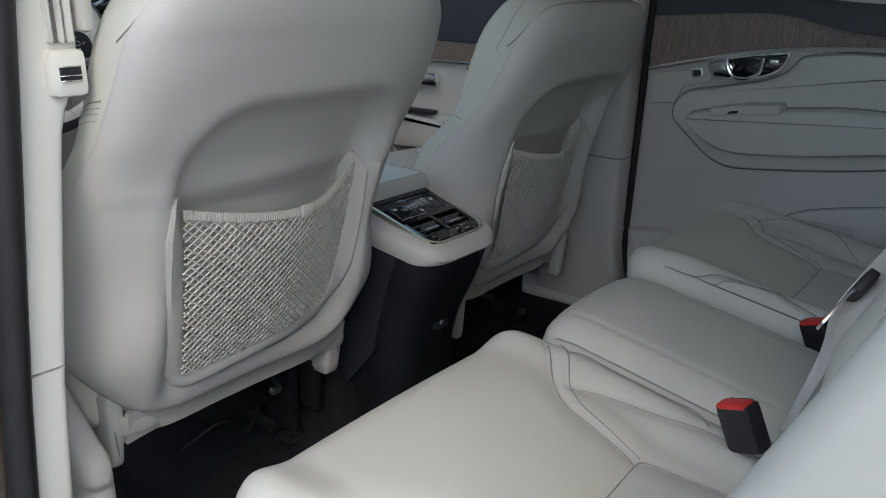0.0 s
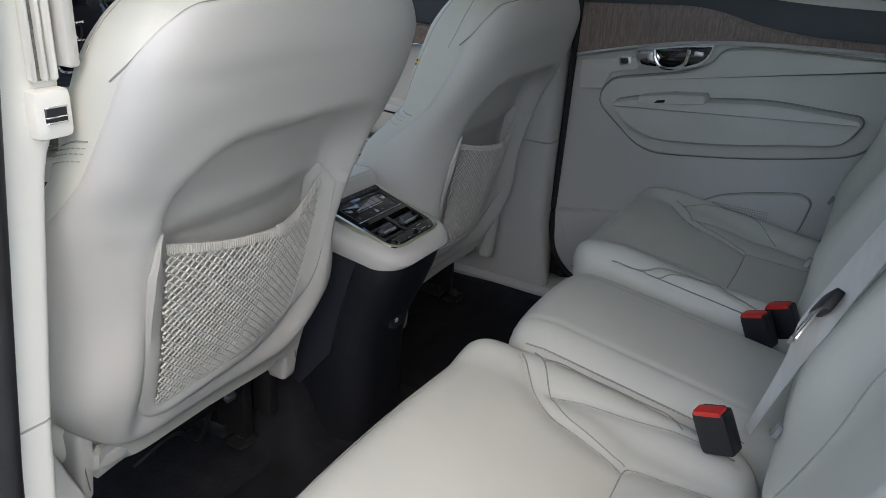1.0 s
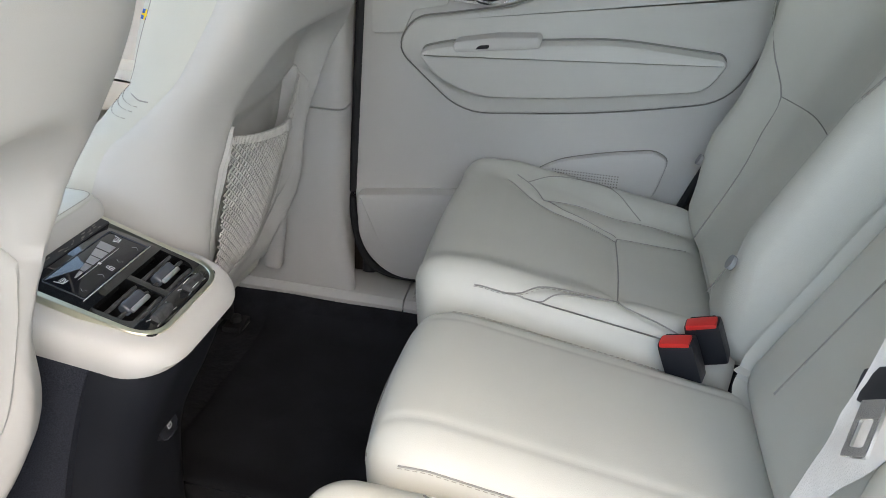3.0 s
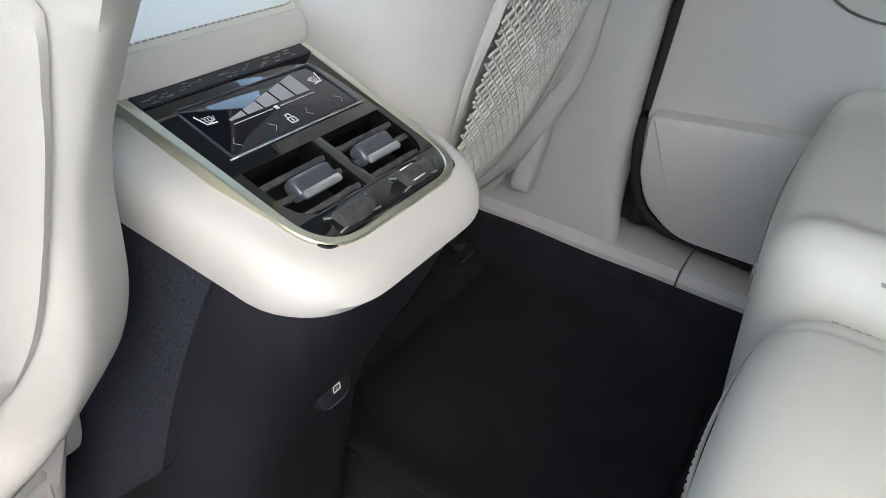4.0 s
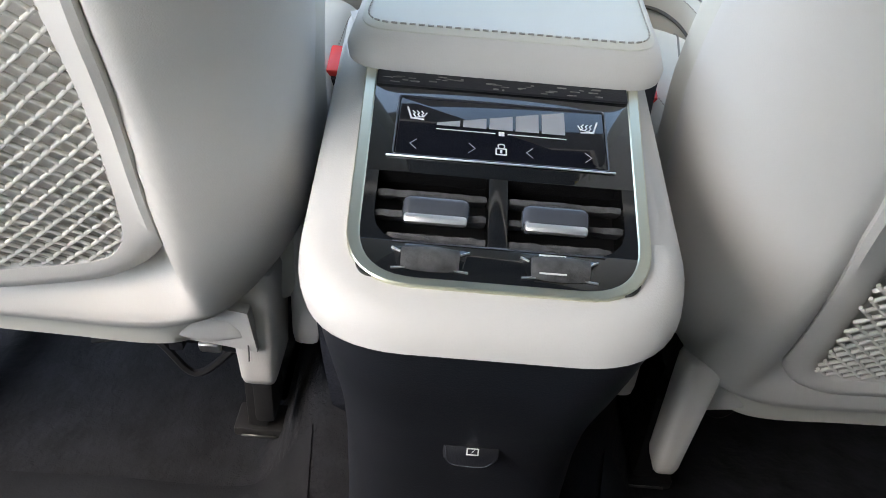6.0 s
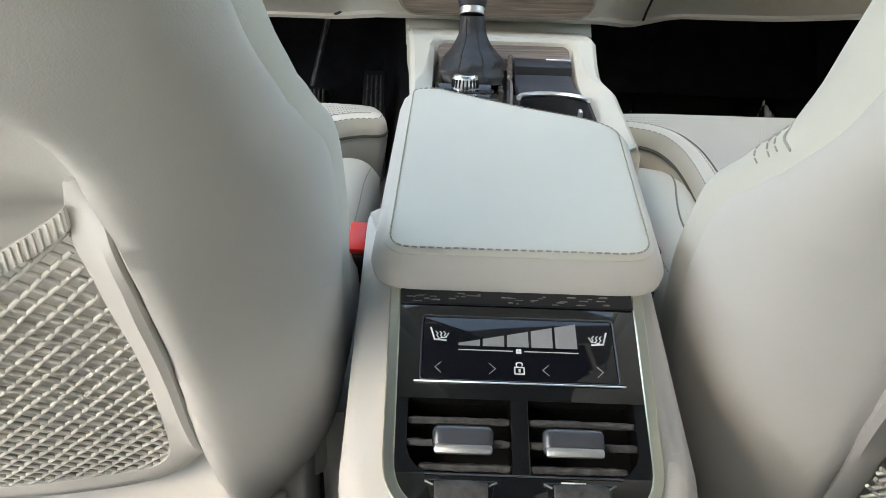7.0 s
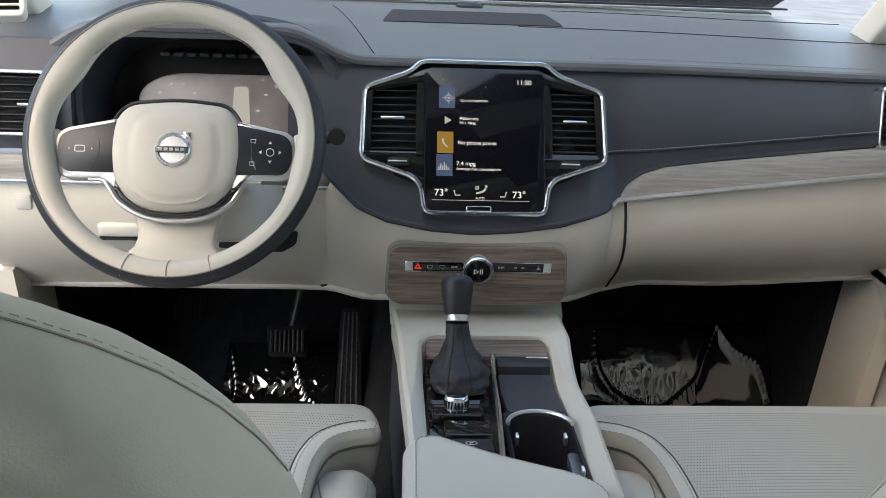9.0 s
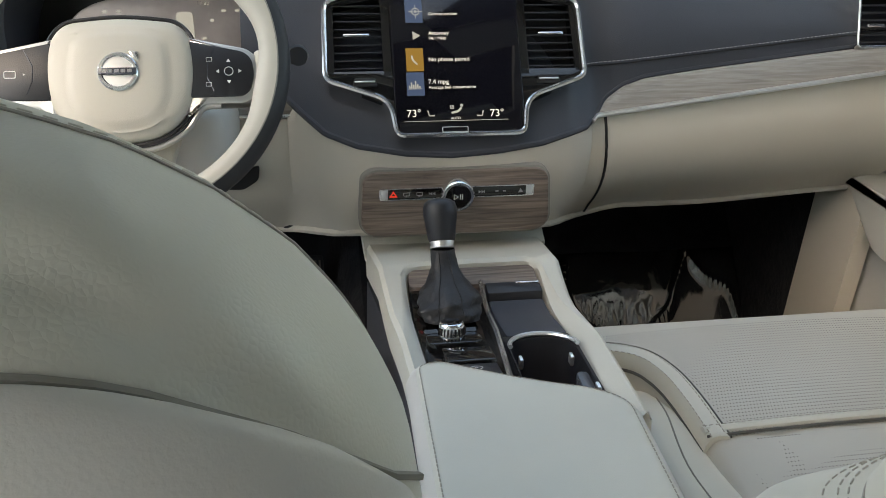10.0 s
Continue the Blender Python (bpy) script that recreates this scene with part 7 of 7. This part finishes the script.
    up4 = C @ Matrix.Translation((0, 0, -0.0745))
    bm = slab(rounded([(0.018, -0.055), (0.046, -0.055), (0.044, 0.012), (0.022, 0.012)], 0.006, 3), up4, 0, 0.0003, 0)
    part("car_symbol", bm, GLOW_DIM, dd, "pale car symbol")
    bm = words("P", 0.014, up4 @ Matrix.Translation((0.112, -0.022, 0)), 0.0002)
    part("gear_letter", bm, GLOW_DIM, dd, "faint letter")
    part("clock_digits", words("11:30", 0.008, up4 @ Matrix.Translation((0.050, 0.021, 0)), 0.0002), GLOW_DIM, dd, "faint clock digits")
    for k in range(4):
        part("gear_mark", slab(rect(0.1145, -0.034 - 0.007 * k, 0.1195, -0.031 - 0.007 * k), up4, 0, 0.0003, 0), GLOW_DIM, dd, "faint dash")
    for a in range(6):
        for cx in (-0.062, 0.095):
            an = math.pi * (0.15 + 0.7 * a / 5)
            q = Vector((cx + 0.042 * math.cos(an), -0.055 + 0.07 * math.sin(an)))
            part("dial_mark", slab(rect(q.x - 0.003, q.y - 0.0016, q.x + 0.003, q.y + 0.0016), up4, 0, 0.0003, 0), GLOW_DIM, dd, "faint dial mark")
    g = bmesh.new()
    for k in range(9):
        rbox(C @ Vector((-0.075 + 0.019 * k, 0.062, -0.085)), (0.014, 0.05, 0.006), 0.001, 1, bm=g)
    part("hood_rib", g, BLACK, hood, "black ribs under the hood")
    # dark face left of the hood and the outer outlet
    bm = sheet(lambda u, v: (-0.72 + 0.16 * u, 0.775 + 0.045 * v - 0.01 * math.sin(math.pi * v), 0.640 + 0.145 * v), 8, 8, (0, 0.012, 0))
    part("outer_face", bm, CHARCOAL, dash, "charcoal leather face by the door")
    for x in (-0.630, 0.630):
        V = frame_at((x, 0.768, 0.708), (1, 0, 0), (0, 0.3, 1))
        o = rounded(rect(-0.046, -0.046, 0.048, 0.042) if x < 0 else rect(-0.048, -0.036, 0.046, 0.052), 0.010, 5)
        vf = part("outer_outlet", ring_slab(o, grown(o, -0.0045), V, -0.02, 0.006, 0.0016), CHROME, dash, "bright framed outer outlet")
        part("outlet_back", slab(grown(o, -0.004), V, -0.03, -0.016, 0), BLACK_DULL, vf)
        for k in range(8):
            bm = rbox((0, 0, 0), (0.084, 0.0016, 0.011), 0.0005, 1, spin_x(20))
            bmesh.ops.transform(bm, matrix=V @ Matrix.Translation((0.001 if x < 0 else -0.001, (-0.036 if x < 0 else -0.026) + 0.0100 * k, -0.004)), verts=bm.verts)
            part("outlet_slat", bm, BLACK, vf, "black slat")
        part("outlet_tab", rbox(V @ Vector((0.02 if x < 0 else -0.02, -0.004, 0.002)), (0.026, 0.005, 0.005), 0.0015), CHROME, vf)
    D = frame_at((-0.655, 0.835, 0.842), (1, 0.35, 0), (0, 0.55, 1))
    o = rounded(rect(-0.030, -0.034, 0.030, 0.034), 0.012, 5)
    df = part("post_outlet", ring_slab(o, grown(o, -0.007), D, -0.02, 0.004, 0.0016), PILLAR_LIT, dash, "ivory framed outlet by the post")
    part("outlet_back", slab(grown(o, -0.006), D, -0.02, -0.012, 0), BLACK_DULL, df)
    for k in range(6):
        bm = rbox((0, 0, 0), (0.046, 0.003, 0.010), 0.001, 1, spin_x(25))
        bmesh.ops.transform(bm, matrix=D @ Matrix.Translation((0, -0.024 + 0.0096 * k, -0.004)), verts=bm.verts)
        part("outlet_slat", bm, PILLAR_LIT, df)
    part("knee_button", rbox((-0.628, 0.7455, 0.572), (0.022, 0.008, 0.022), 0.003), TRIM, dash, "square pale button")
    # dark opening below the steering column and the joint of the knee panel
    K = frame_at((0, 0.7395, 0), (1, 0, 0), (0, 0, 1))
    part("column_opening", slab(rounded([(-0.365, 0.509), (-0.358, 0.525), (-0.320, 0.517), (-0.249, 0.537), (-0.252, 0.516), (-0.273, 0.503)], 0.006, 4), K, -0.004, 0.0, 0.001), BLACK_DULL, dash, "dark opening below the column")
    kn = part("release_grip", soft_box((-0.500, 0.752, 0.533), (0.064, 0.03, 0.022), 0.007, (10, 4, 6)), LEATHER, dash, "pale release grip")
    # black strip stands in for the shade below the grip
    part("grip_shade", rbox((-0.500, 0.748, 0.5205), (0.060, 0.02, 0.004), 0.001), BLACK_DULL, kn, "dark strip for the shade under the grip")


dashboard()


def steering_wheel():
    O = Vector((-0.3675, 0.602, 0.7045))
    M = frame_at(O, (1, 0, 0), (0, math.sin(radians(29)), math.cos(radians(29))))
    wheel = thing("steering_wheel", O, "pale leather steering wheel with black outer rim and silver spokes", "steering wheel")
    R, n = 0.1590, 96

    def rim(a0, a1, grow=0.0):
        rings = []
        for k in range(n + 1):
            t = k * math.tau / n
            fat = 1.0 + 0.62 * (math.exp(-((t - radians(33)) / 0.24) ** 2) + math.exp(-((t - radians(147)) / 0.24) ** 2)) + 0.30 * (math.exp(-((t - radians(-12)) / 0.22) ** 2) + math.exp(-((t - radians(192)) / 0.22) ** 2) + math.exp(-((t - radians(348)) / 0.22) ** 2))
            rg = []
            for q in range(9):
                b = a0 + (a1 - a0) * q / 8
                r = R + (0.0155 + grow) * math.cos(b) * (fat if math.cos(b) < 0 else 1)
                rg.append(M @ Vector((r * math.cos(t), r * math.sin(t) * 1.0, (0.0165 + grow) * math.sin(b))))
            rings.append(rg)
        return loft(rings, True, False)
    part("rim_inner", rim(radians(72), radians(286)), LEATHER_WARM, wheel, "pale leather grip")
    part("rim_outer", rim(radians(-76), radians(75), 0.0009), RIM_LEATHER, wheel, "black leather outer rim")
    bm = bmesh.new()
    for a in (radians(74), radians(-75)):
        tube([M @ Vector(((R + 0.0158 * math.cos(a)) * math.cos(k * math.tau / n), (R + 0.0158 * math.cos(a)) * math.sin(k * math.tau / n), 0.0167 * math.sin(a))) for k in range(n)], 0.0010, 4, True, bm)
    for t in (radians(-72), radians(-108), radians(-90)):
        tube([M @ Vector(((R + 0.016 * math.cos(b)) * math.cos(t), (R + 0.016 * math.cos(b)) * math.sin(t), 0.017 * math.sin(b))) for b in [q * math.tau / 16 for q in range(16)]], 0.0005, 4, True, bm)
    part("rim_seam", bm, SEAM, wheel, "dark rim seams")
    bm = bmesh.new()
    dashes([M @ Vector(((R - 0.0185) * math.cos(t), (R - 0.0185) * math.sin(t), 0.004)) for t in [radians(20 + 140 * k / 60) for k in range(61)]], 0.0006, 0.004, 0.002, (0, 0, 0), bm)
    part("stitching", bm, THREAD, wheel, "beige stitching")
    hubo = rounded([(-0.077, -0.013), (-0.0715, -0.053), (-0.042, -0.083), (0.0, -0.0885), (0.042, -0.083), (0.0715, -0.053), (0.077, -0.013), (0.0735, 0.022), (0.058, 0.042), (0.0, 0.0485), (-0.058, 0.042), (-0.0735, 0.022)], (0.04, 0.04, 0.04, 0.1, 0.04, 0.04, 0.04, 0.02, 0.02, 0.1, 0.02, 0.02), 5)
    # the raised shield on the cover
    shield = rounded([(-0.054, -0.013), (-0.052, -0.045), (-0.036, -0.071), (0.0, -0.078), (0.036, -0.071), (0.052, -0.045), (0.054, -0.013), (0.048, 0.022), (0.030, 0.031), (0.0, 0.033), (-0.030, 0.031), (-0.048, 0.022)], (0.03, 0.03, 0.03, 0.1, 0.03, 0.03, 0.03, 0.02, 0.02, 0.1, 0.02, 0.02), 5)
    ring = lambda d, h: [M @ Vector((p.x, p.y, h)) for p in grown(hubo, -d)]
    sring = lambda f, h: [M @ Vector((p.x * f, -0.02 + (p.y + 0.02) * f, h)) for p in shield]
    hub = part("hub", loft([ring(-0.001, -0.035), ring(0, -0.008), ring(0.0015, -0.001), ring(0.005, 0.004), ring(0.011, 0.0065), sring(1.03, 0.0080), sring(0.97, 0.0082), sring(0.90, 0.0108), sring(0.80, 0.0122), sring(0.5, 0.0130), sring(0.1, 0.0132)]), LEATHER_WARM, wheel, "pale airbag cover")
    part("hub_joint", tube(ring(-0.002, -0.004), 0.0022, 6, True), BLACK, hub)
    c0 = lambda r, h, n=40: [M @ Vector((r * math.cos(k * math.tau / n), r * math.sin(k * math.tau / n) - 0.0150, h)) for k in range(n)]
    em = part("emblem_ring", loft([c0(0.0205, 0.010), c0(0.0205, 0.0145), c0(0.0190, 0.0158), c0(0.0165, 0.0158), c0(0.0155, 0.0148), c0(0.0155, 0.010)]), CHROME, hub, "bright round emblem")
    part("emblem_disc", loft([c0(0.0158, 0.010), c0(0.0158, 0.0142), c0(0.012, 0.0144)]), SATIN, em)
    part("emblem_bar", slab(rounded(rect(-0.019, -0.0188, 0.019, -0.0118), 0.001, 2), M, 0.012, 0.0170, 0.0005), GUNMETAL, em, "dark band")
    bm = bmesh.new()
    for k in range(5):
        slab(rect(-0.0155 + 0.0064 * k, -0.0172, -0.0110 + 0.0064 * k, -0.0136), M, 0.0165, 0.0174, 0, bm)
    part("emblem_mark", bm, CHROME, em, "bright plain marks")
    part("emblem_tip", slab([(0.0115, 0.0055), (0.0145, 0.0005), (0.0205, -0.0035), (0.0205, 0.0055)], M, 0.011, 0.0155, 0.0003), CHROME, em)
    for s in (-1, 1):
        o = rounded([(s * 0.068, 0.0255), (s * 0.130, 0.0125), (s * 0.1405, 0.002), (s * 0.1425, -0.020), (s * 0.137, -0.040), (s * 0.126, -0.048), (s * 0.081, -0.0475), (s * 0.066, -0.062)][::s], (0.002, 0.012, 0.012, 0.02, 0.012, 0.012, 0.012, 0.002)[::s], 5)
        sp = part("spoke_frame", slab(o, M, -0.022, -0.001, 0.003), SILVER, wheel, "satin metal spoke frame")
        o2 = rounded([(s * 0.070, 0.0200), (s * 0.126, 0.0085), (s * 0.1345, 0.000), (s * 0.1365, -0.018), (s * 0.132, -0.034), (s * 0.124, -0.0400), (s * 0.070, -0.0405)][::s], (0.001, 0.008, 0.008, 0.01, 0.008, 0.006, 0.001)[::s], 5)
        key = part("spoke_keys", slab(o2, M, -0.006, 0.0014, 0.0012), BLACK, sp, "glossy black key pad")
        part("key_joint", tube([M @ Vector((s * x, v, 0.0014)) for x, v in ((0.096, 0.0125), (0.088, -0.004), (0.088, -0.020), (0.094, -0.0345))], 0.0005, 4), GUNMETAL, key)
        u = M @ Matrix.Translation((s * 0.110, -0.013, 0.0015))
        bm = bmesh.new()
        q = rounded(rect(-0.006, -0.004, 0.006, 0.004), 0.002, 3) if s < 0 else [Vector((0.005 * math.cos(k * math.tau / 16), 0.005 * math.sin(k * math.tau / 16))) for k in range(16)]
        ring_slab(q, grown(q, -0.0009), u, 0, 0.0003, 0, bm)
        if s > 0:
            for a in range(4):
                d = Vector((math.cos(a * math.pi / 2), math.sin(a * math.pi / 2)))
                e = Vector((-d.y, d.x))
                slab([d * 0.0135, d * 0.0100 + e * 0.0022, d * 0.0100 - e * 0.0022], u, 0, 0.0003, 0, bm)
            for x, v in ((-0.020, 0.013), (-0.021, -0.014)):
                qq = rect(x - 0.003, v - 0.0022, x + 0.003, v + 0.0022)
                ring_slab([Vector(p) for p in qq], grown([Vector(p) for p in qq], -0.0006), u, 0, 0.0003, 0, bm)
        else:
            for x in (-0.013, 0.013):
                slab([(x, -0.0012), (x + 0.002, 0.0), (x, 0.0012)], u, 0, 0.0003, 0, bm)
        part("key_mark", bm, PALE_PRINT, key, "pale key marks")
        # grip bridge to the rim
        part("spoke_bridge", soft_box((0, 0, 0), (0.022, 0.060, 0.020), 0.008, (4, 6, 4), lambda p: M @ (p + Vector((s * 0.145, -0.018, -0.010)))), LEATHER_WARM, wheel)
    rings = []
    for v, half, w in ((-0.080, 0.054, -0.020), (-0.094, 0.049, -0.019), (-0.106, 0.0455, -0.017), (-0.116, 0.045, -0.014), (-0.125, 0.047, -0.011), (-0.132, 0.053, -0.008), (-0.137, 0.062, -0.005), (-0.142, 0.074, -0.003), (-0.150, 0.078, 0.0)):
        rings.append([M @ Vector((a * half, v, w + d)) for a, d in ((-0.96, -0.018), (-1, -0.006), (-0.97, -0.001), (-0.88, 0.0015), (0.88, 0.0015), (0.97, -0.001), (1, -0.006), (0.96, -0.018))])
    part("lower_spoke", loft(rings), LEATHER_WARM, wheel, "pale lower spoke")
    line = [M @ Vector((x, v, -0.006)) for x, v in ((-0.100, -0.0480), (-0.084, -0.0485), (-0.0745, -0.059), (-0.062, -0.0765), (-0.034, -0.0915), (0.0, -0.0955), (0.034, -0.0915), (0.062, -0.0765), (0.0745, -0.059), (0.084, -0.0485), (0.100, -0.0480))]
    part("hub_trim", tube(smooth_line(line, 6), 0.0034, 8), SILVER, wheel, "satin strip under the hub")
    inner = [M @ Vector((x * 0.965, v * 0.965 + 0.0005, -0.0045)) for x, v in ((-0.0745, -0.059), (-0.062, -0.0765), (-0.034, -0.0915), (0.0, -0.0955), (0.034, -0.0915), (0.062, -0.0765), (0.0745, -0.059))]
    part("trim_joint", tube(smooth_line(inner, 6), 0.0016, 6), BLACK, wheel)
    # column shroud and stalk end
    part("column_shroud", soft_box((-0.355, 0.70, 0.605), (0.17, 0.17, 0.09), 0.03, (10, 10, 8)), TRIM, wheel, "pale column shroud")
    st = part("stalk", tube([(-0.30, 0.712, 0.664), (-0.19, 0.710, 0.685)], 0.008, 10), BLACK, wheel, "black stalk")
    n = 18
    bm = loft([[Vector((-0.188 + r * math.cos(k * math.tau / n), 0.702 + dy, 0.687 + r * math.sin(k * math.tau / n))) for k in range(n)] for r, dy in ((0.011, 0.016), (0.0125, 0.006), (0.0115, -0.002), (0.006, -0.003))])
    part("stalk_cap", bm, BLACK, st, "round stalk end")


steering_wheel()


def open_door_side():
    """Ribbed cable boot and the body edge in the open front doorway."""
    boot = thing("cable_boot", (-0.744, 0.93, 0.369), "beige ribbed rubber cable boot between body and open door", "cable boot")
    path = smooth_line([Vector(p) for p in ((-0.795, 0.930, 0.429), (-0.769, 0.930, 0.421), (-0.750, 0.930, 0.406), (-0.744, 0.930, 0.369), (-0.759, 0.930, 0.332), (-0.789, 0.930, 0.309), (-0.819, 0.930, 0.301))], 12)
    rings = []
    for i, p in enumerate(path):
        t = (path[min(i + 1, len(path) - 1)] - path[max(i - 1, 0)]).normalized()
        a = Vector((0, 1, 0))
        b = t.cross(a).normalized()
        r = 0.0115 if i % 2 else 0.0085
        rings.append([p + (a * math.cos(k * math.tau / 14) + b * math.sin(k * math.tau / 14)) * r for k in range(14)])
    part("ribbed_sleeve", loft(rings), THREAD, boot)
    bm = loft([[Vector((x + dx, 0.915 + dy, z)) for dx, dy in ((-0.012, 0.0), (0.006, 0.0), (0.010, 0.03), (-0.012, 0.03))] for x, z in ((-0.719, 0.460), (-0.717, 0.394), (-0.709, 0.310))])
    solid("trim_door_edge", bm, STEEL, "dark edge of the body beside the open front door", "car body", "structure")


open_door_side()


# ---- footwells ----
def pedals():
    br = thing("brake_pedal", (-0.34, 1.06, 0.19), "ribbed black brake pedal on a steel arm", "pedal", "pedals")
    m = frame_at((-0.327, 1.088, 0.160), (1, 0, 0), (0, 0.55, 1))
    o = rounded([(-0.043, 0.030), (-0.038, -0.032), (0.038, -0.032), (0.043, 0.030)], 0.007, 4)
    pad = part("pedal_pad", slab(o, m, -0.012, 0.003, 0.002), MAT, br, "dark rubber pad")
    for k in range(8):
        part("pad_rib", rbox(m @ Vector((-0.031 + 0.0088 * k, 0.0, 0.0045)), (0.0045, 0.030, 0.046), 0.0015, 1, spin_x(-29)), DUSTY, pad)
    part("pedal_arm", tube([(-0.325, 1.10, 0.17), (-0.295, 1.17, 0.30), (-0.270, 1.22, 0.42)], 0.006, 8), STEEL, br, "steel arm")
    ac = thing("accelerator_pedal", (-0.21, 1.03, 0.06), "long ribbed black accelerator pedal", "pedal", "pedals")
    m = frame_at((-0.205, 1.095, 0.105), (1, 0.0, 0.0), (0.12, 0.62, 1))
    o = rounded([(-0.028, -0.115), (0.030, -0.115), (0.021, 0.115), (-0.019, 0.115)], 0.006, 4)
    pad = part("pedal_pad", slab(o, m, -0.012, 0.003, 0.002), MAT, ac)
    for k in range(4):
        part("pad_rib", tube([m @ Vector((-0.017 + 0.0115 * k, -0.105, 0.004)), m @ Vector((-0.011 + 0.0085 * k, 0.105, 0.004))], 0.0022, 5), DUSTY, pad)
    fr = thing("foot_rest", (-0.54, 1.1, 0.1), "ribbed dark foot rest on the toe board", "foot rest")
    m = frame_at((-0.570, 1.215, 0.075), (1, 0, 0), (0, 0.62, 1))
    pad = part("rest_pad", slab(rounded(rect(-0.036, -0.12, 0.036, 0.12), 0.008, 4), m, -0.02, 0.004, 0.003), MAT, fr)
    for k in range(6):
        part("pad_rib", tube([m @ Vector((-0.028 + 0.011 * k, -0.11, 0.005)), m @ Vector((-0.028 + 0.011 * k, 0.11, 0.005))], 0.0022, 5), BLACK_DULL, pad)


pedals()


def floor_film(x0, x1, y0, y1, seed, folds, crumple, label):
    """Glossy film: long folds along the given lines, and fine crumpling in the stretch crumple = (x0, x1, y0, y1)."""
    lines = [smooth_line([Vector((x, y, 0)) for x, y in f], 6) for f in folds]

    def place(u, v):
        x, y = x0 + (x1 - x0) * u, y0 + (y1 - y0) * v
        q = Vector((x * 9, y * 9, seed))
        ridge = lambda k, p: (1 - abs(noise.noise(q * k + Vector((seed, 2 * k, 0))))) ** p
        fine = step(crumple[0] - 0.02, crumple[0] + 0.03, x) * step(crumple[1] + 0.02, crumple[1] - 0.03, x) * step(crumple[2] - 0.02, crumple[2] + 0.01, y) * step(crumple[3] + 0.02, crumple[3] - 0.02, y)
        z = floor_height(x, y) + 0.012 + 0.0020 * noise.noise(q * 0.9) + 0.0004 * noise.noise(q * 3) + (0.0035 * ridge(5.0, 3) + 0.0022 * noise.noise(q * 9)) * fine
        for i, line in enumerate(lines):
            d = min(math.hypot(x - p.x, y - p.y) for p in line)
            z += 0.011 * math.exp(-(d / 0.0075) ** 2) * (1 + 0.4 * noise.noise(q * 2 + Vector((i, 0, 0))))
        return Vector((x + 0.008 * noise.noise(q + Vector((5, 0, 0))), y + 0.008 * noise.noise(q + Vector((0, 7, 0))), z))
    solid("floor_film", sheet(place, 150, 90, (0, 0, -0.0008)), FOIL, label, "floor film", sharp=180)


floor_film(0.29, 0.70, 0.96, 1.185, 1.7, (((0.597, 1.176), (0.626, 1.144), (0.676, 1.121), (0.697, 1.07), (0.69, 1.0)), ((0.592, 1.17), (0.555, 1.125), (0.537, 1.104), (0.479, 1.07), (0.42, 1.0)), ((0.324, 1.173), (0.327, 1.118), (0.36, 1.085), (0.404, 1.065), (0.46, 1.03))),
           (0.34, 0.53, 0.98, 1.112), "glossy crumpled protective film on the passenger floor")
floor_film(-0.470, -0.235, 1.01, 1.185, 4.2, (((-0.46, 1.16), (-0.44, 1.10), (-0.445, 1.05)), ((-0.33, 1.17), (-0.30, 1.10), (-0.25, 1.06))),
           (-0.43, -0.25, 1.02, 1.15), "glossy crumpled protective film on the driver's floor")


def rear_mats():
    for s, x0, x1 in ((1, 0.13, 0.60), (-1, -0.60, -0.13)):
        def place(u, v):
            x, y = x0 + (x1 - x0) * u, -0.275 + 0.36 * v
            f = min(u, 1 - u, v, 1 - v)
            return Vector((x, y, floor_height(x, y) + 0.007 + 0.004 * noise.noise((x * 7, y * 9, 2.0 * s)) - 0.003 * step(0.03, 0.0, f)))
        solid("floor_mat", sheet(place, 40, 32, (0, 0, -0.006)), MAT, "dark grey mat on the rear footwell floor", "floor mat", group="rear floor mats")


rear_mats()


def west_pillar_belt():
    """Belt height slide and webbing on the pillar beside the driver's seat."""
    b = thing("belt_slide", (-0.61, -0.06, 0.72), "ivory belt guide with dark slot on the pillar", "belt guide")
    part("guide_cover", soft_box((-0.606, -0.062, 0.722), (0.036, 0.036, 0.044), 0.006, (6, 6, 6)), PILLAR_LIT, b)
    part("guide_slot", rbox((-0.606, -0.0795, 0.7225), (0.021, 0.004, 0.014), 0.001, 1), BLACK, b, "dark slot")
    for dz in (-0.0068, -0.002, 0.0065):
        part("guide_edge", rbox((-0.606, -0.0812, 0.7225 + dz), (0.021, 0.003, 0.0016), 0.0006, 1), CHROME, b)
    # flat darker strip paints the shade between the slide rails
    part("guide_channel", rbox((-0.606, -0.0665, 0.90), (0.018, 0.004, 0.30), 0.001, 1), DUST_AND_SHADE, b, "slide channel, its shade laid on as a darker strip")
    for x, wide in ((-0.617, 0.005), (-0.606, 0.004), (-0.598, 0.007)):
        part("guide_rail", rbox((x, -0.071, 0.905), (wide, 0.010, 0.31), 0.002, 1), PILLAR_LIT, b, "ivory slide rail")
    part("belt_webbing", rbox((-0.584, -0.070, 0.93), (0.012, 0.030, 0.34), 0.004, 2), WEB, b, "beige webbing")
    e = thing("belt_slide", (0.64, -0.04, 0.74), "pale belt guide on the pillar beside the passenger seat", "belt guide")
    part("guide_cover", soft_box((0.648, -0.04, 0.765), (0.034, 0.05, 0.06), 0.010, (5, 6, 6)), PILLAR_LIT, e)
    part("belt_webbing", rbox((0.636, -0.04, 0.97), (0.004, 0.046, 0.38), 0.001, 1), WEB, e, "beige webbing")


west_pillar_belt()
